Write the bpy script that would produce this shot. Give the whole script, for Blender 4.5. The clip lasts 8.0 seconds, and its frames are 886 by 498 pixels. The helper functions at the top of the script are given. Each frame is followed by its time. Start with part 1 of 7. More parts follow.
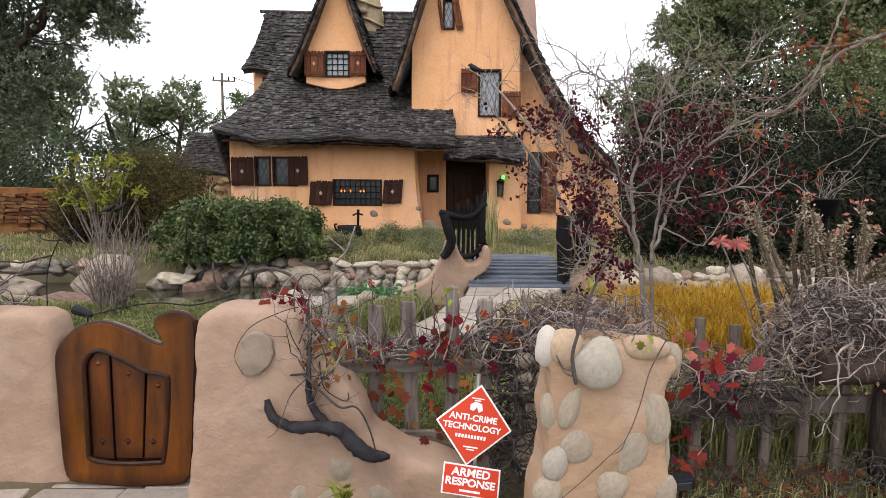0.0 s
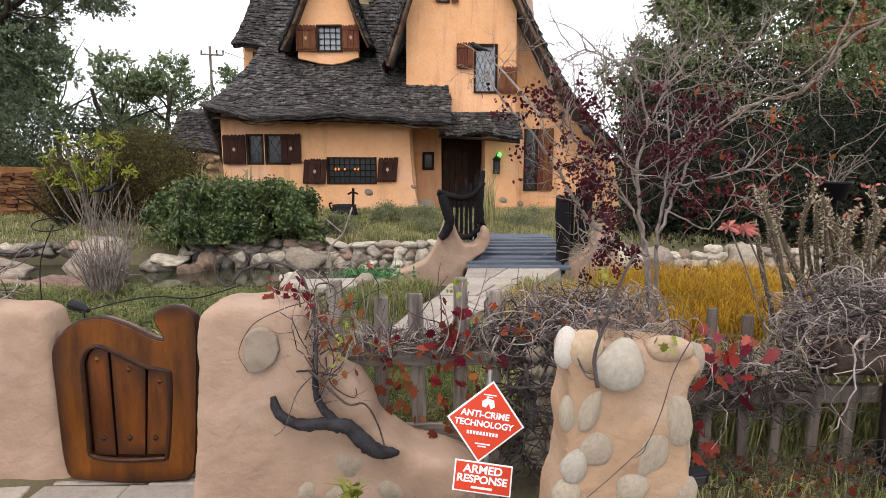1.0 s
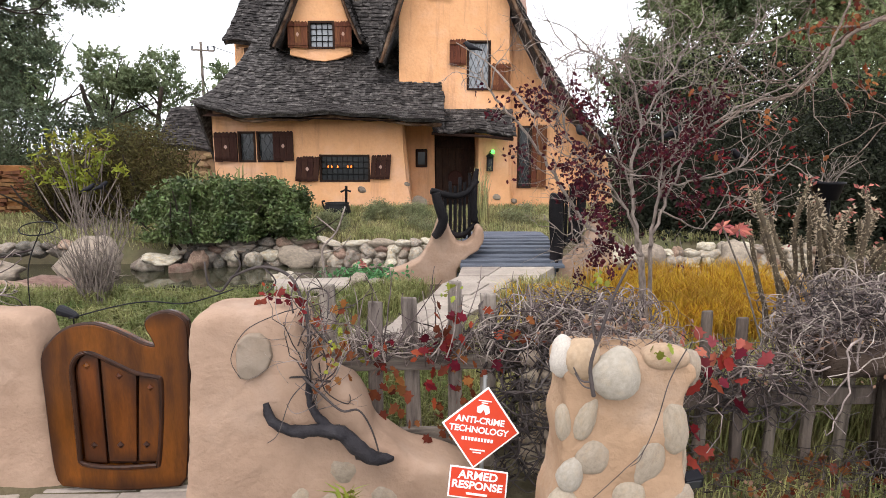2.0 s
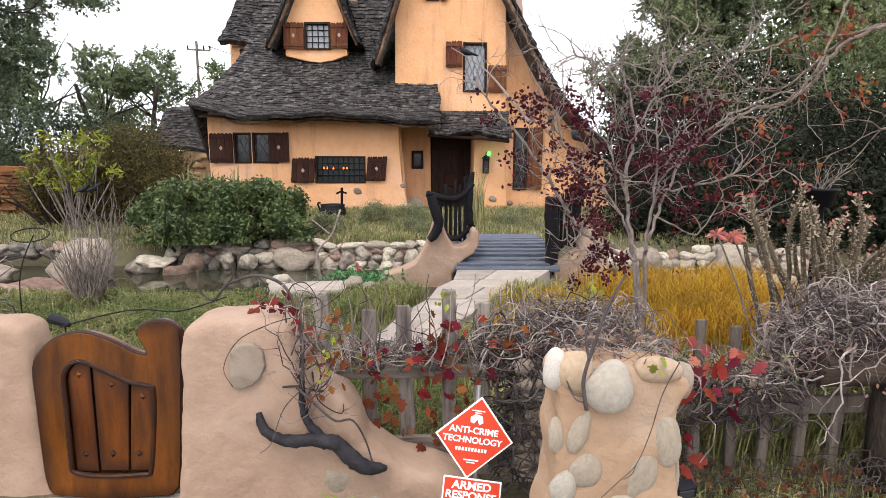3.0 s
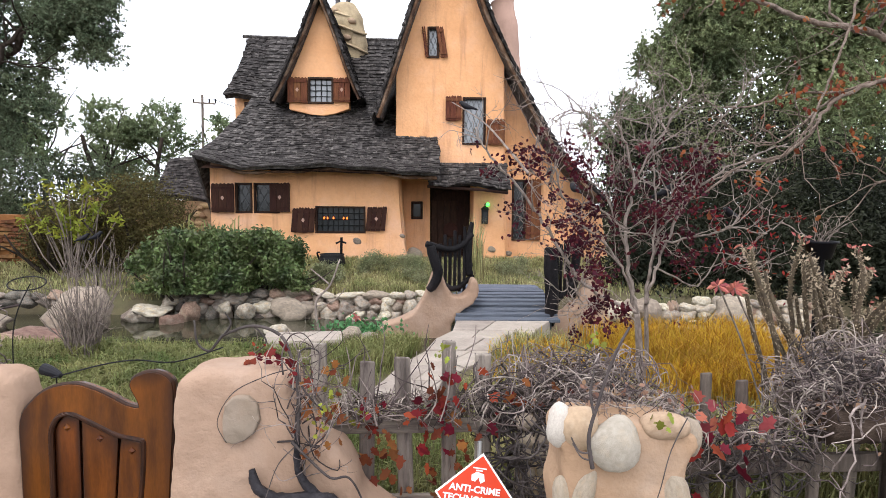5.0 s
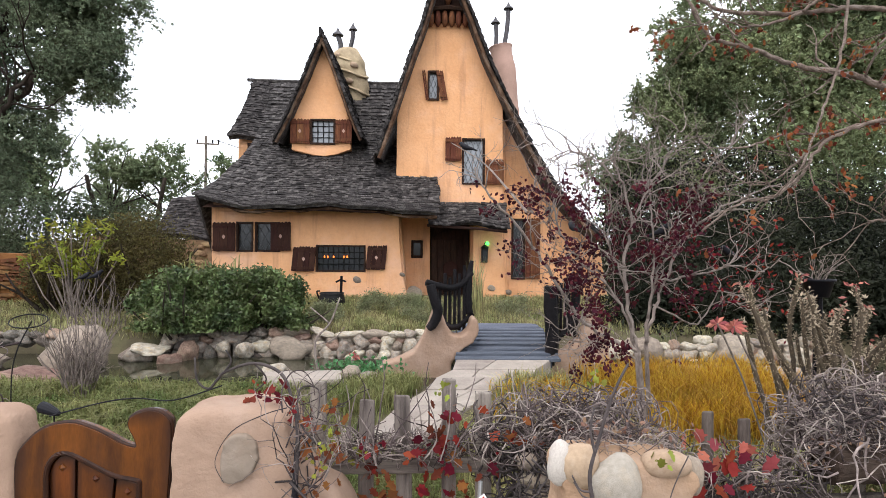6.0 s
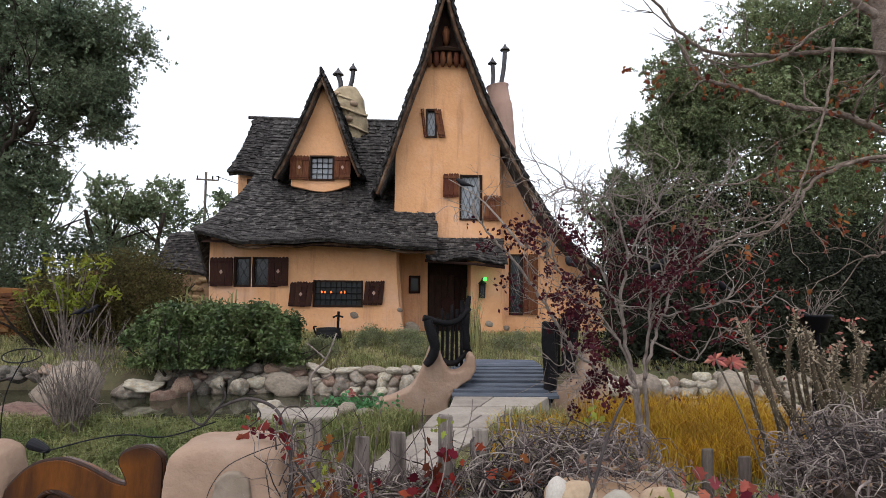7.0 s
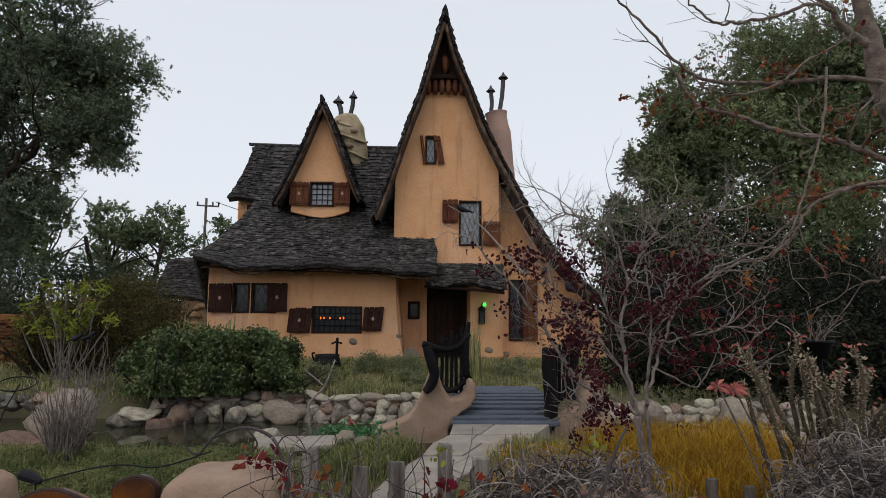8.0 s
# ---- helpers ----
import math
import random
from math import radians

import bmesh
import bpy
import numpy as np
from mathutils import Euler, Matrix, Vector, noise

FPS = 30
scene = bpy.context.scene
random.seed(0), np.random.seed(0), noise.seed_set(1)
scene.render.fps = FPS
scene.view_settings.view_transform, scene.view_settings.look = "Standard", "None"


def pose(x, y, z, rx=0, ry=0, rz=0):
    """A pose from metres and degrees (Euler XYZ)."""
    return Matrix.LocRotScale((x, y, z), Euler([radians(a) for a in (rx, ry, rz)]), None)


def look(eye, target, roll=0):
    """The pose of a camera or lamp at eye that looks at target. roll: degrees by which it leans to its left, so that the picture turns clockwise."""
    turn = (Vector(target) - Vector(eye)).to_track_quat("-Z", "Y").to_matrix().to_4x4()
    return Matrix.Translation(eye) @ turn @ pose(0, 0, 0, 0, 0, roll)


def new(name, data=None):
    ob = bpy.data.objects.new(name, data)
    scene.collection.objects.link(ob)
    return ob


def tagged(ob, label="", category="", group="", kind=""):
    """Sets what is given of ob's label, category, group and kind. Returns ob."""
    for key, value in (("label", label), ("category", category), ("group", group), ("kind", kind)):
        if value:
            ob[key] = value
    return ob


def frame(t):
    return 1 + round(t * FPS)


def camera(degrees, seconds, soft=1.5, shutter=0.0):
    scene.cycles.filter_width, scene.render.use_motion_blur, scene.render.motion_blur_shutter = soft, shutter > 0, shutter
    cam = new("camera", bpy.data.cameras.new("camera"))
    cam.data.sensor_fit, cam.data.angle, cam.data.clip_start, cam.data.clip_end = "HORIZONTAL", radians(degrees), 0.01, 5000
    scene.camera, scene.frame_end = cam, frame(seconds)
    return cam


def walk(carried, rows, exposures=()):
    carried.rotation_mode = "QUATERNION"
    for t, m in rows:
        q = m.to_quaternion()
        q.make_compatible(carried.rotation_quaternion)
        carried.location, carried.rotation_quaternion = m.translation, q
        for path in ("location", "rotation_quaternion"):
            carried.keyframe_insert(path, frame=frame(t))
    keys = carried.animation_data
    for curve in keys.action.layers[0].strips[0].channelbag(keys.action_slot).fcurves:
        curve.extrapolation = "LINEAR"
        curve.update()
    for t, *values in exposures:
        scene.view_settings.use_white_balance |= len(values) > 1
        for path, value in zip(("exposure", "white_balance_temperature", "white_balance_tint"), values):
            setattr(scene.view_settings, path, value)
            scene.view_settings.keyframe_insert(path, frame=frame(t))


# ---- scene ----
cam = camera(75.2, 8.0, soft=0.6)
PATH = [
    (0, (-0.005, -0.008, 1.55), (-0.002, 1.98, 1.324), 0.3),
    (0.5, (-0.08, 0.037, 1.591), (-0.064, 2.018, 1.317), 0.3),
    (1, (-0.087, 0.094, 1.623), (-0.058, 2.07, 1.311), 0.1),
    (1.5, (-0.091, 0.119, 1.64), (-0.049, 2.092, 1.314), 0.0),
    (3, (-0.079, 0.137, 1.705), (-0.014, 2.11, 1.378), 0.2),
    (3.5, (-0.073, 0.158, 1.711), (-0.002, 2.133, 1.406), 0.3),
    (4, (-0.079, 0.168, 1.711), (-0.005, 2.148, 1.442), 0.4),
    (5.5, (-0.089, 0.138, 1.702), (-0.021, 2.135, 1.616), 0.5),
    (6, (-0.09, 0.119, 1.7), (-0.021, 2.118, 1.681), 0.5),
    (6.5, (-0.087, 0.107, 1.696), (-0.016, 2.105, 1.741), 0.5),
    (7, (-0.084, 0.103, 1.694), (-0.009, 2.099, 1.799), 0.6),
    (7.5, (-0.086, 0.104, 1.693), (-0.008, 2.097, 1.849), 0.5),
    (8, (-0.083, 0.106, 1.698), (-0.007, 2.095, 1.891), 0.5),
]
EXPOSURES = [(0, 0.56, 6900, 14), (1.5, 0.74, 6900, 14), (3, 0.90, 6800, 14), (5.5, 0.86, 6650, 13), (6.5, 0.50, 6600, 13), (7.0, 0.13, 6550, 12), (7.4, -0.12, 6600, 12), (8, -0.62, 6600, 10)]
walk(cam, [(t, look(eye, target, roll)) for t, eye, target, roll in PATH], EXPOSURES)

# ---- light: bright overcast afternoon ----
SUN_UP, SUN_ROUND = 58, 205
world = bpy.data.worlds.new("sky")
scene.world = world
world.use_nodes = True
wn, wl = world.node_tree.nodes, world.node_tree.links
sky = wn.new("ShaderNodeTexSky")
sky.sky_type, sky.sun_disc = "NISHITA", False
sky.sun_elevation, sky.sun_rotation = radians(SUN_UP), radians(SUN_ROUND)
sky.dust_density = 3.0
grey = wn.new("ShaderNodeHueSaturation")
grey.inputs["Saturation"].default_value = 0.22
cloud = wn.new("ShaderNodeMix")
cloud.data_type = "RGBA"
cloud.inputs["Factor"].default_value = 0.6
cloud.inputs["B"].default_value = (10.7, 11.5, 12.7, 1)
wl.new(sky.outputs[0], grey.inputs["Color"])
wl.new(grey.outputs[0], cloud.inputs["A"])
wl.new(cloud.outputs["Result"], wn["Background"].inputs["Color"])
wn["Background"].inputs["Strength"].default_value = 0.15
sun = new("sun", bpy.data.lights.new("sun", "SUN"))
sun.data.energy, sun.data.angle, sun.data.color = 0.7, radians(25), (1.0, 0.95, 0.88)
_a, _e = radians(SUN_ROUND), radians(SUN_UP)
sun.matrix_world = look((math.sin(_a) * math.cos(_e) * 50, math.cos(_a) * math.cos(_e) * 50, math.sin(_e) * 50), (0, 0, 0))


# ---- materials ----
def material(name, c1, c2, scale=6.0, rough=0.85, bump=0.2, fine=60.0, metal=0.0, spec=0.1, c3=None,
             stain=1.3, island=0.0, per_object=0.0, sheer=0.0, stretch=(1, 1, 1), bump_size=0.01, speck=0.3):
    """c1 to c2 by noise at two scales, c3 in large stains; island / per_object: brightness scatter by piece."""
    m = bpy.data.materials.new(name)
    m.use_nodes = True
    n, l = m.node_tree.nodes, m.node_tree.links
    b = n["Principled BSDF"]
    b.inputs["Roughness"].default_value, b.inputs["Metallic"].default_value = rough, metal
    b.inputs["Specular IOR Level"].default_value = spec
    co = n.new("ShaderNodeTexCoord")
    mp = n.new("ShaderNodeMapping")
    mp.inputs["Scale"].default_value = stretch
    l.new(co.outputs["Object"], mp.inputs["Vector"])

    def noise_at(s, detail=5.0, r=0.6):
        t = n.new("ShaderNodeTexNoise")
        t.inputs["Scale"].default_value, t.inputs["Detail"].default_value, t.inputs["Roughness"].default_value = s, detail, r
        l.new(mp.outputs[0], t.inputs["Vector"])
        return t

    def ramp(src, a, z):
        r = n.new("ShaderNodeMapRange")
        r.inputs["From Min"].default_value, r.inputs["From Max"].default_value = a, z
        l.new(src, r.inputs["Value"])
        return r.outputs[0]

    def mix(f, a, z, mode="MIX"):
        x = n.new("ShaderNodeMix")
        x.data_type, x.blend_type = "RGBA", mode
        for key, v in (("Factor", f), ("A", a), ("B", z)):
            if isinstance(v, (int, float)):
                x.inputs[key].default_value = v
            elif isinstance(v, tuple):
                x.inputs[key].default_value = (*v, 1)
            else:
                l.new(v, x.inputs[key])
        return x.outputs["Result"]

    base = mix(ramp(noise_at(scale).outputs["Fac"], 0.32, 0.68), c1, c2)
    if c3:
        base = mix(ramp(noise_at(stain, 6.0, 0.65).outputs["Fac"], 0.5, 0.78), base, c3)
    f = noise_at(fine, 3.0)
    hs = n.new("ShaderNodeHueSaturation")
    l.new(base, hs.inputs["Color"])
    val = ramp(f.outputs["Fac"], 0.2, 0.8)
    add = n.new("ShaderNodeMath")
    add.operation = "MULTIPLY_ADD"
    l.new(val, add.inputs[0])
    add.inputs[1].default_value, add.inputs[2].default_value = speck, 1 - speck / 2
    out = add.outputs[0]
    for amount, kind, socket in ((island, "ShaderNodeNewGeometry", "Random Per Island"), (per_object, "ShaderNodeObjectInfo", "Random")):
        if amount:
            g = n.new(kind)
            s = n.new("ShaderNodeMath")
            s.operation = "MULTIPLY_ADD"
            l.new(g.outputs[socket], s.inputs[0])
            s.inputs[1].default_value, s.inputs[2].default_value = amount, 1 - amount / 2
            p = n.new("ShaderNodeMath")
            p.operation = "MULTIPLY"
            l.new(out, p.inputs[0])
            l.new(s.outputs[0], p.inputs[1])
            out = p.outputs[0]
            sh = n.new("ShaderNodeMath")
            sh.operation = "MULTIPLY_ADD"
            l.new(g.outputs[socket], sh.inputs[0])
            sh.inputs[1].default_value, sh.inputs[2].default_value = 0.05 * amount, 0.5 - 0.025 * amount
            l.new(sh.outputs[0], hs.inputs["Hue"])
    l.new(out, hs.inputs["Value"])
    l.new(hs.outputs[0], b.inputs["Base Color"])
    if bump:
        h = n.new("ShaderNodeMath")
        h.operation = "ADD"
        l.new(noise_at(scale * 2.2, 6.0, 0.7).outputs["Fac"], h.inputs[0])
        l.new(f.outputs["Fac"], h.inputs[1])
        bp = n.new("ShaderNodeBump")
        bp.inputs["Strength"].default_value, bp.inputs["Distance"].default_value = bump, bump_size
        l.new(h.outputs[0], bp.inputs["Height"])
        l.new(bp.outputs[0], b.inputs["Normal"])
    if sheer:
        tr = n.new("ShaderNodeBsdfTranslucent")
        l.new(hs.outputs[0], tr.inputs["Color"])
        ms = n.new("ShaderNodeMixShader")
        ms.inputs[0].default_value = sheer
        l.new(b.outputs[0], ms.inputs[1])
        l.new(tr.outputs[0], ms.inputs[2])
        l.new(ms.outputs[0], n["Material Output"].inputs["Surface"])
    return m


STUCCO = material("ochre_stucco", (0.74, 0.405, 0.215), (0.67, 0.348, 0.170), 1.6, 0.92, 0.45, 16, c3=(0.73, 0.45, 0.31), stain=0.7, bump_size=0.03, speck=0.12)


def streaked(m, colour, amount):
    """Faint rain streaks running down painted stucco."""
    n, l = m.node_tree.nodes, m.node_tree.links
    b = n["Principled BSDF"]
    src = b.inputs["Base Color"].links[0].from_socket
    tc, mp, t, mr, x = n.new("ShaderNodeTexCoord"), n.new("ShaderNodeMapping"), n.new("ShaderNodeTexNoise"), n.new("ShaderNodeMapRange"), n.new("ShaderNodeMix")
    mp.inputs["Scale"].default_value = (5.0, 5.0, 0.45)
    t.inputs["Scale"].default_value, t.inputs["Detail"].default_value, t.inputs["Roughness"].default_value = 1.0, 6.0, 0.7
    mr.inputs["From Min"].default_value, mr.inputs["From Max"].default_value, mr.inputs["To Max"].default_value = 0.54, 0.80, amount
    x.data_type = "RGBA"
    l.new(tc.outputs["Object"], mp.inputs[0])
    l.new(mp.outputs[0], t.inputs["Vector"])
    l.new(t.outputs["Fac"], mr.inputs["Value"])
    l.new(mr.outputs[0], x.inputs["Factor"])
    l.new(src, x.inputs["A"])
    x.inputs["B"].default_value = (*colour, 1)
    l.new(x.outputs["Result"], b.inputs["Base Color"])


streaked(STUCCO, (0.36, 0.18, 0.10), 0.8)
STUCCO_PINK = material("pink_stucco", (0.345, 0.240, 0.176), (0.275, 0.184, 0.132), 2.4, 0.86, 0.45, 22, c3=(0.355, 0.262, 0.205), stain=1.8, bump_size=0.02, speck=0.10)
STUCCO_GREY = material("chimney_stucco", (0.56, 0.45, 0.29), (0.42, 0.33, 0.22), 2.5, 0.9, 0.5, 40, c3=(0.2, 0.16, 0.11), bump_size=0.02)
STUCCO_ROSE = material("rose_stucco", (0.47, 0.31, 0.25), (0.40, 0.26, 0.21), 2.5, 0.9, 0.4, 40, c3=(0.3, 0.2, 0.16), bump_size=0.02)
SHINGLE = material("weathered_shingle", (0.056, 0.050, 0.049), (0.013, 0.0115, 0.0115), 7, 0.7, 0.7, 60, c3=(0.15, 0.138, 0.13), stain=9.0, island=1.0, per_object=0.95, stretch=(1, 1, 1), bump_size=0.01)
DARKWOOD = material("dark_stained_wood", (0.040, 0.020, 0.013), (0.018, 0.010, 0.008), 9, 0.7, 0.5, 60, stretch=(3, 3, 0.7), per_object=0.5, bump_size=0.006)
RAKEWOOD = material("weathered_rake_wood", (0.13, 0.072, 0.042), (0.035, 0.021, 0.016), 5, 0.75, 0.6, 50, c3=(0.30, 0.215, 0.155), stain=2.2, bump_size=0.01)
SHUTTER = material("red_brown_shutter_wood", (0.165, 0.062, 0.030), (0.075, 0.027, 0.016), 9, 0.65, 0.5, 70, stretch=(3, 3, 0.6), per_object=0.5, bump_size=0.006)
SHUTTER_LOW = material("dark_brown_shutter_wood", (0.050, 0.020, 0.014), (0.028, 0.012, 0.009), 9, 0.65, 0.5, 70, stretch=(3, 3, 0.6), per_object=0.4, bump_size=0.006)
GATEWOOD = material("varnished_gate_wood", (0.14, 0.039, 0.0045), (0.036, 0.010, 0.002), 1.8, 0.27, 0.10, 40, c3=(0.040, 0.013, 0.005), stain=2.0, spec=0.32, per_object=0.3, stretch=(4, 4, 0.8), bump_size=0.003)
GATEPLANK = GATEWOOD.copy()
GATEPLANK.name = "antiqued_gate_plank"


def antique(m, spans, dark=(0.014, 0.005, 0.003)):
    """Rubs a dark stain into the borders of each board."""
    n, l = m.node_tree.nodes, m.node_tree.links
    b = n["Principled BSDF"]
    src = b.inputs["Base Color"].links[0].from_socket
    tc, sp = n.new("ShaderNodeTexCoord"), n.new("ShaderNodeSeparateXYZ")
    l.new(tc.outputs["Generated"], sp.inputs[0])
    ends = []
    for axis, a in spans:
        s, ab, mr = n.new("ShaderNodeMath"), n.new("ShaderNodeMath"), n.new("ShaderNodeMapRange")
        s.operation, ab.operation = "SUBTRACT", "ABSOLUTE"
        s.inputs[1].default_value = 0.5
        l.new(sp.outputs[axis], s.inputs[0])
        l.new(s.outputs[0], ab.inputs[0])
        mr.inputs["From Min"].default_value, mr.inputs["From Max"].default_value = a, 0.52
        l.new(ab.outputs[0], mr.inputs["Value"])
        ends.append(mr.outputs[0])
    mx = n.new("ShaderNodeMath")
    mx.operation = "MAXIMUM"
    l.new(ends[0], mx.inputs[0])
    l.new(ends[1], mx.inputs[1])
    x = n.new("ShaderNodeMix")
    x.data_type = "RGBA"
    l.new(mx.outputs[0], x.inputs["Factor"])
    l.new(src, x.inputs["A"])
    x.inputs["B"].default_value = (*dark, 1)
    l.new(x.outputs["Result"], b.inputs["Base Color"])


GATEFRAME = GATEWOOD.copy()
GATEFRAME.name = "antiqued_gate_frame"
antique(GATEPLANK, (("X", 0.24), ("Z", 0.36)))
antique(GATEFRAME, (("X", 0.39), ("Z", 0.41)))
GATEDARK = material("dark_varnished_wood", (0.040, 0.014, 0.006), (0.018, 0.007, 0.004), 6, 0.4, 0.2, 80, c3=(0.012, 0.006, 0.004), stain=2.5, spec=0.2, stretch=(6, 6, 0.8), bump_size=0.003)
BLACKWOOD = material("black_gnarled_wood", (0.009, 0.008, 0.009), (0.004, 0.004, 0.005), 12, 0.6, 0.7, 60, c3=(0.035, 0.028, 0.03), bump_size=0.012)
DRIFT = material("dark_driftwood", (0.034, 0.032, 0.036), (0.014, 0.013, 0.016), 14, 0.55, 0.6, 70, c3=(0.06, 0.055, 0.058), bump_size=0.012)
FENCEWOOD = material("grey_fence_wood", (0.26, 0.225, 0.195), (0.13, 0.11, 0.10), 6, 0.85, 0.6, 70, c3=(0.06, 0.05, 0.045), stain=3, stretch=(5, 5, 0.6), per_object=0.5, bump_size=0.006)
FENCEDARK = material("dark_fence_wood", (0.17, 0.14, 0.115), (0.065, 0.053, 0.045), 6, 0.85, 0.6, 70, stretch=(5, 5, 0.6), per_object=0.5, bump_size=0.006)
FENCERAIL = material("grey_fence_rail_wood", (0.22, 0.19, 0.16), (0.12, 0.10, 0.09), 6, 0.85, 0.6, 70, c3=(0.07, 0.06, 0.05), stain=3, stretch=(0.6, 5, 5), per_object=0.3, bump_size=0.006)
DECK = material("blue_grey_deck_wood", (0.135, 0.15, 0.185), (0.07, 0.08, 0.105), 7, 0.7, 0.5, 60, stretch=(0.5, 4, 4), per_object=0.4, bump_size=0.006)
STONE = material("river_stone", (0.43, 0.385, 0.32), (0.20, 0.175, 0.145), 3, 0.75, 0.5, 30, c3=(0.36, 0.25, 0.15), stain=2.2, per_object=0.8, bump_size=0.015, speck=0.14)
# wet stone, its colour also darkened for the shade of overhanging bushes
STONE_SHADED = material("wet_shaded_stone", (0.17, 0.155, 0.135), (0.06, 0.054, 0.048), 7, 0.6, 0.6, 50, c3=(0.17, 0.115, 0.085), stain=2.2, per_object=0.8, bump_size=0.02)
STONE_RED = material("reddish_boulder_rock", (0.30, 0.20, 0.155), (0.16, 0.10, 0.08), 6, 0.8, 0.7, 40, c3=(0.30, 0.25, 0.20), per_object=0.5, bump_size=0.02)
STONE_PALE = material("pale_boulder_rock", (0.33, 0.27, 0.215), (0.19, 0.155, 0.125), 5, 0.8, 0.7, 40, c3=(0.22, 0.19, 0.16), per_object=0.4, bump_size=0.02)
INSET = material("inset_cobble", (0.315, 0.262, 0.208), (0.235, 0.193, 0.148), 4, 0.6, 0.45, 30, c3=(0.31, 0.225, 0.155), per_object=0.35, speck=0.12, bump_size=0.01)
PALECOBBLE = material("pale_set_cobble", (0.365, 0.33, 0.28), (0.28, 0.25, 0.205), 4, 0.6, 0.35, 30, c3=(0.40, 0.33, 0.25), per_object=0.2, speck=0.10, bump_size=0.01)
SANDCOBBLE = material("sandy_set_cobble", (0.40, 0.29, 0.20), (0.31, 0.22, 0.15), 4, 0.65, 0.35, 30, c3=(0.42, 0.33, 0.25), per_object=0.3, speck=0.12, bump_size=0.01)
PIERSTUCCO = material("sandy_pier_stucco", (0.345, 0.232, 0.152), (0.285, 0.184, 0.116), 2.2, 0.88, 0.5, 22, c3=(0.36, 0.27, 0.205), stain=2.6, bump_size=0.02, speck=0.12)
WHITESTONE = material("white_cobble", (0.50, 0.46, 0.41), (0.40, 0.36, 0.32), 8, 0.6, 0.3, 45, bump_size=0.01)
BRICKEARTH = material("ochre_brick", (0.16, 0.074, 0.034), (0.07, 0.033, 0.018), 5, 0.9, 0.5, 40, c3=(0.16, 0.07, 0.035), per_object=0.7, island=0.5, bump_size=0.02)
MORTAR = material("ochre_render", (0.22, 0.10, 0.038), (0.13, 0.058, 0.024), 3, 0.95, 0.5, 30, bump_size=0.02)
RUBBLE = material("rubble_stone", (0.30, 0.20, 0.11), (0.19, 0.125, 0.075), 5, 0.9, 0.5, 40, per_object=0.6, bump_size=0.02)
SOIL = material("garden_soil", (0.12, 0.10, 0.06), (0.075, 0.065, 0.042), 3, 0.95, 0.5, 30, c3=(0.10, 0.12, 0.05), stain=0.6, bump_size=0.03)
PATHSTONE = material("pale_flagstone", (0.34, 0.295, 0.255), (0.25, 0.215, 0.185), 4, 0.85, 0.3, 40, c3=(0.26, 0.23, 0.2), per_object=0.3, bump_size=0.01)
CONCRETE = material("pavement_concrete", (0.36, 0.34, 0.31), (0.27, 0.255, 0.235), 3, 0.9, 0.3, 60, c3=(0.2, 0.19, 0.17), bump_size=0.006)
ASPHALT = material("asphalt", (0.06, 0.06, 0.06), (0.045, 0.045, 0.045), 12, 0.9, 0.4, 120, bump_size=0.006)
BARK = material("oak_bark", (0.060, 0.047, 0.038), (0.024, 0.019, 0.016), 8, 0.9, 0.7, 40, stretch=(2, 2, 0.5), bump_size=0.03)
LOGBARK = material("brown_log_bark", (0.075, 0.052, 0.04), (0.03, 0.021, 0.017), 5, 0.8, 0.7, 40, c3=(0.10, 0.075, 0.06), stretch=(0.6, 2, 2), bump_size=0.02)
PALEBARK = material("pale_bark", (0.34, 0.285, 0.25), (0.14, 0.112, 0.10), 14, 0.8, 0.8, 60, c3=(0.30, 0.26, 0.23), stretch=(2, 2, 0.7), bump_size=0.01)
BAREBARK = material("bare_tree_bark", (0.235, 0.18, 0.148), (0.10, 0.076, 0.062), 14, 0.85, 0.8, 60, c3=(0.34, 0.29, 0.25), stain=5, bump_size=0.015)
TWIG = material("grey_vine_stem", (0.28, 0.228, 0.212), (0.064, 0.05, 0.047), 14, 0.8, 0.4, 80, island=1.5, bump_size=0.004)
TWIGDARK = material("dark_vine_stem", (0.075, 0.062, 0.06), (0.035, 0.03, 0.03), 14, 0.8, 0.4, 80, island=0.8, bump_size=0.004)
DRYSTEM = material("dry_shrub_stem", (0.23, 0.19, 0.165), (0.085, 0.068, 0.06), 12, 0.85, 0.3, 60, island=0.7, bump_size=0.004)
SPINE = material("spiny_succulent_stem", (0.12, 0.092, 0.062), (0.05, 0.04, 0.03), 20, 0.85, 0.6, 90, c3=(0.12, 0.11, 0.06), bump_size=0.01)


def leafy(name, c1, c2, scatter=0.8, rough=0.55, sheer=0.3, spec=0.1, scale=2.5):
    return material(name, c1, c2, scale, rough, 0, 30, spec=spec, island=scatter, sheer=sheer)


SPINEPALE = material("pale_spine", (0.46, 0.38, 0.28), (0.30, 0.24, 0.17), 30, 0.8, 0, 60)
OAKLEAF = leafy("oak_leaf", (0.195, 0.235, 0.145), (0.055, 0.08, 0.05), 1.0, sheer=0.2, scale=0.7)
FARLEAF = leafy("far_leaf", (0.23, 0.27, 0.15), (0.11, 0.15, 0.08), 0.9, scale=0.6)
HEDGELEAF = leafy("dull_hedge_leaf", (0.12, 0.14, 0.08), (0.05, 0.068, 0.04), 0.9, scale=0.6)
# near-black leaf colour stands in for the shade under the trees
SHADELEAF = leafy("shade_toned_leaf", (0.030, 0.033, 0.019), (0.009, 0.012, 0.008), 0.9, scale=0.6)
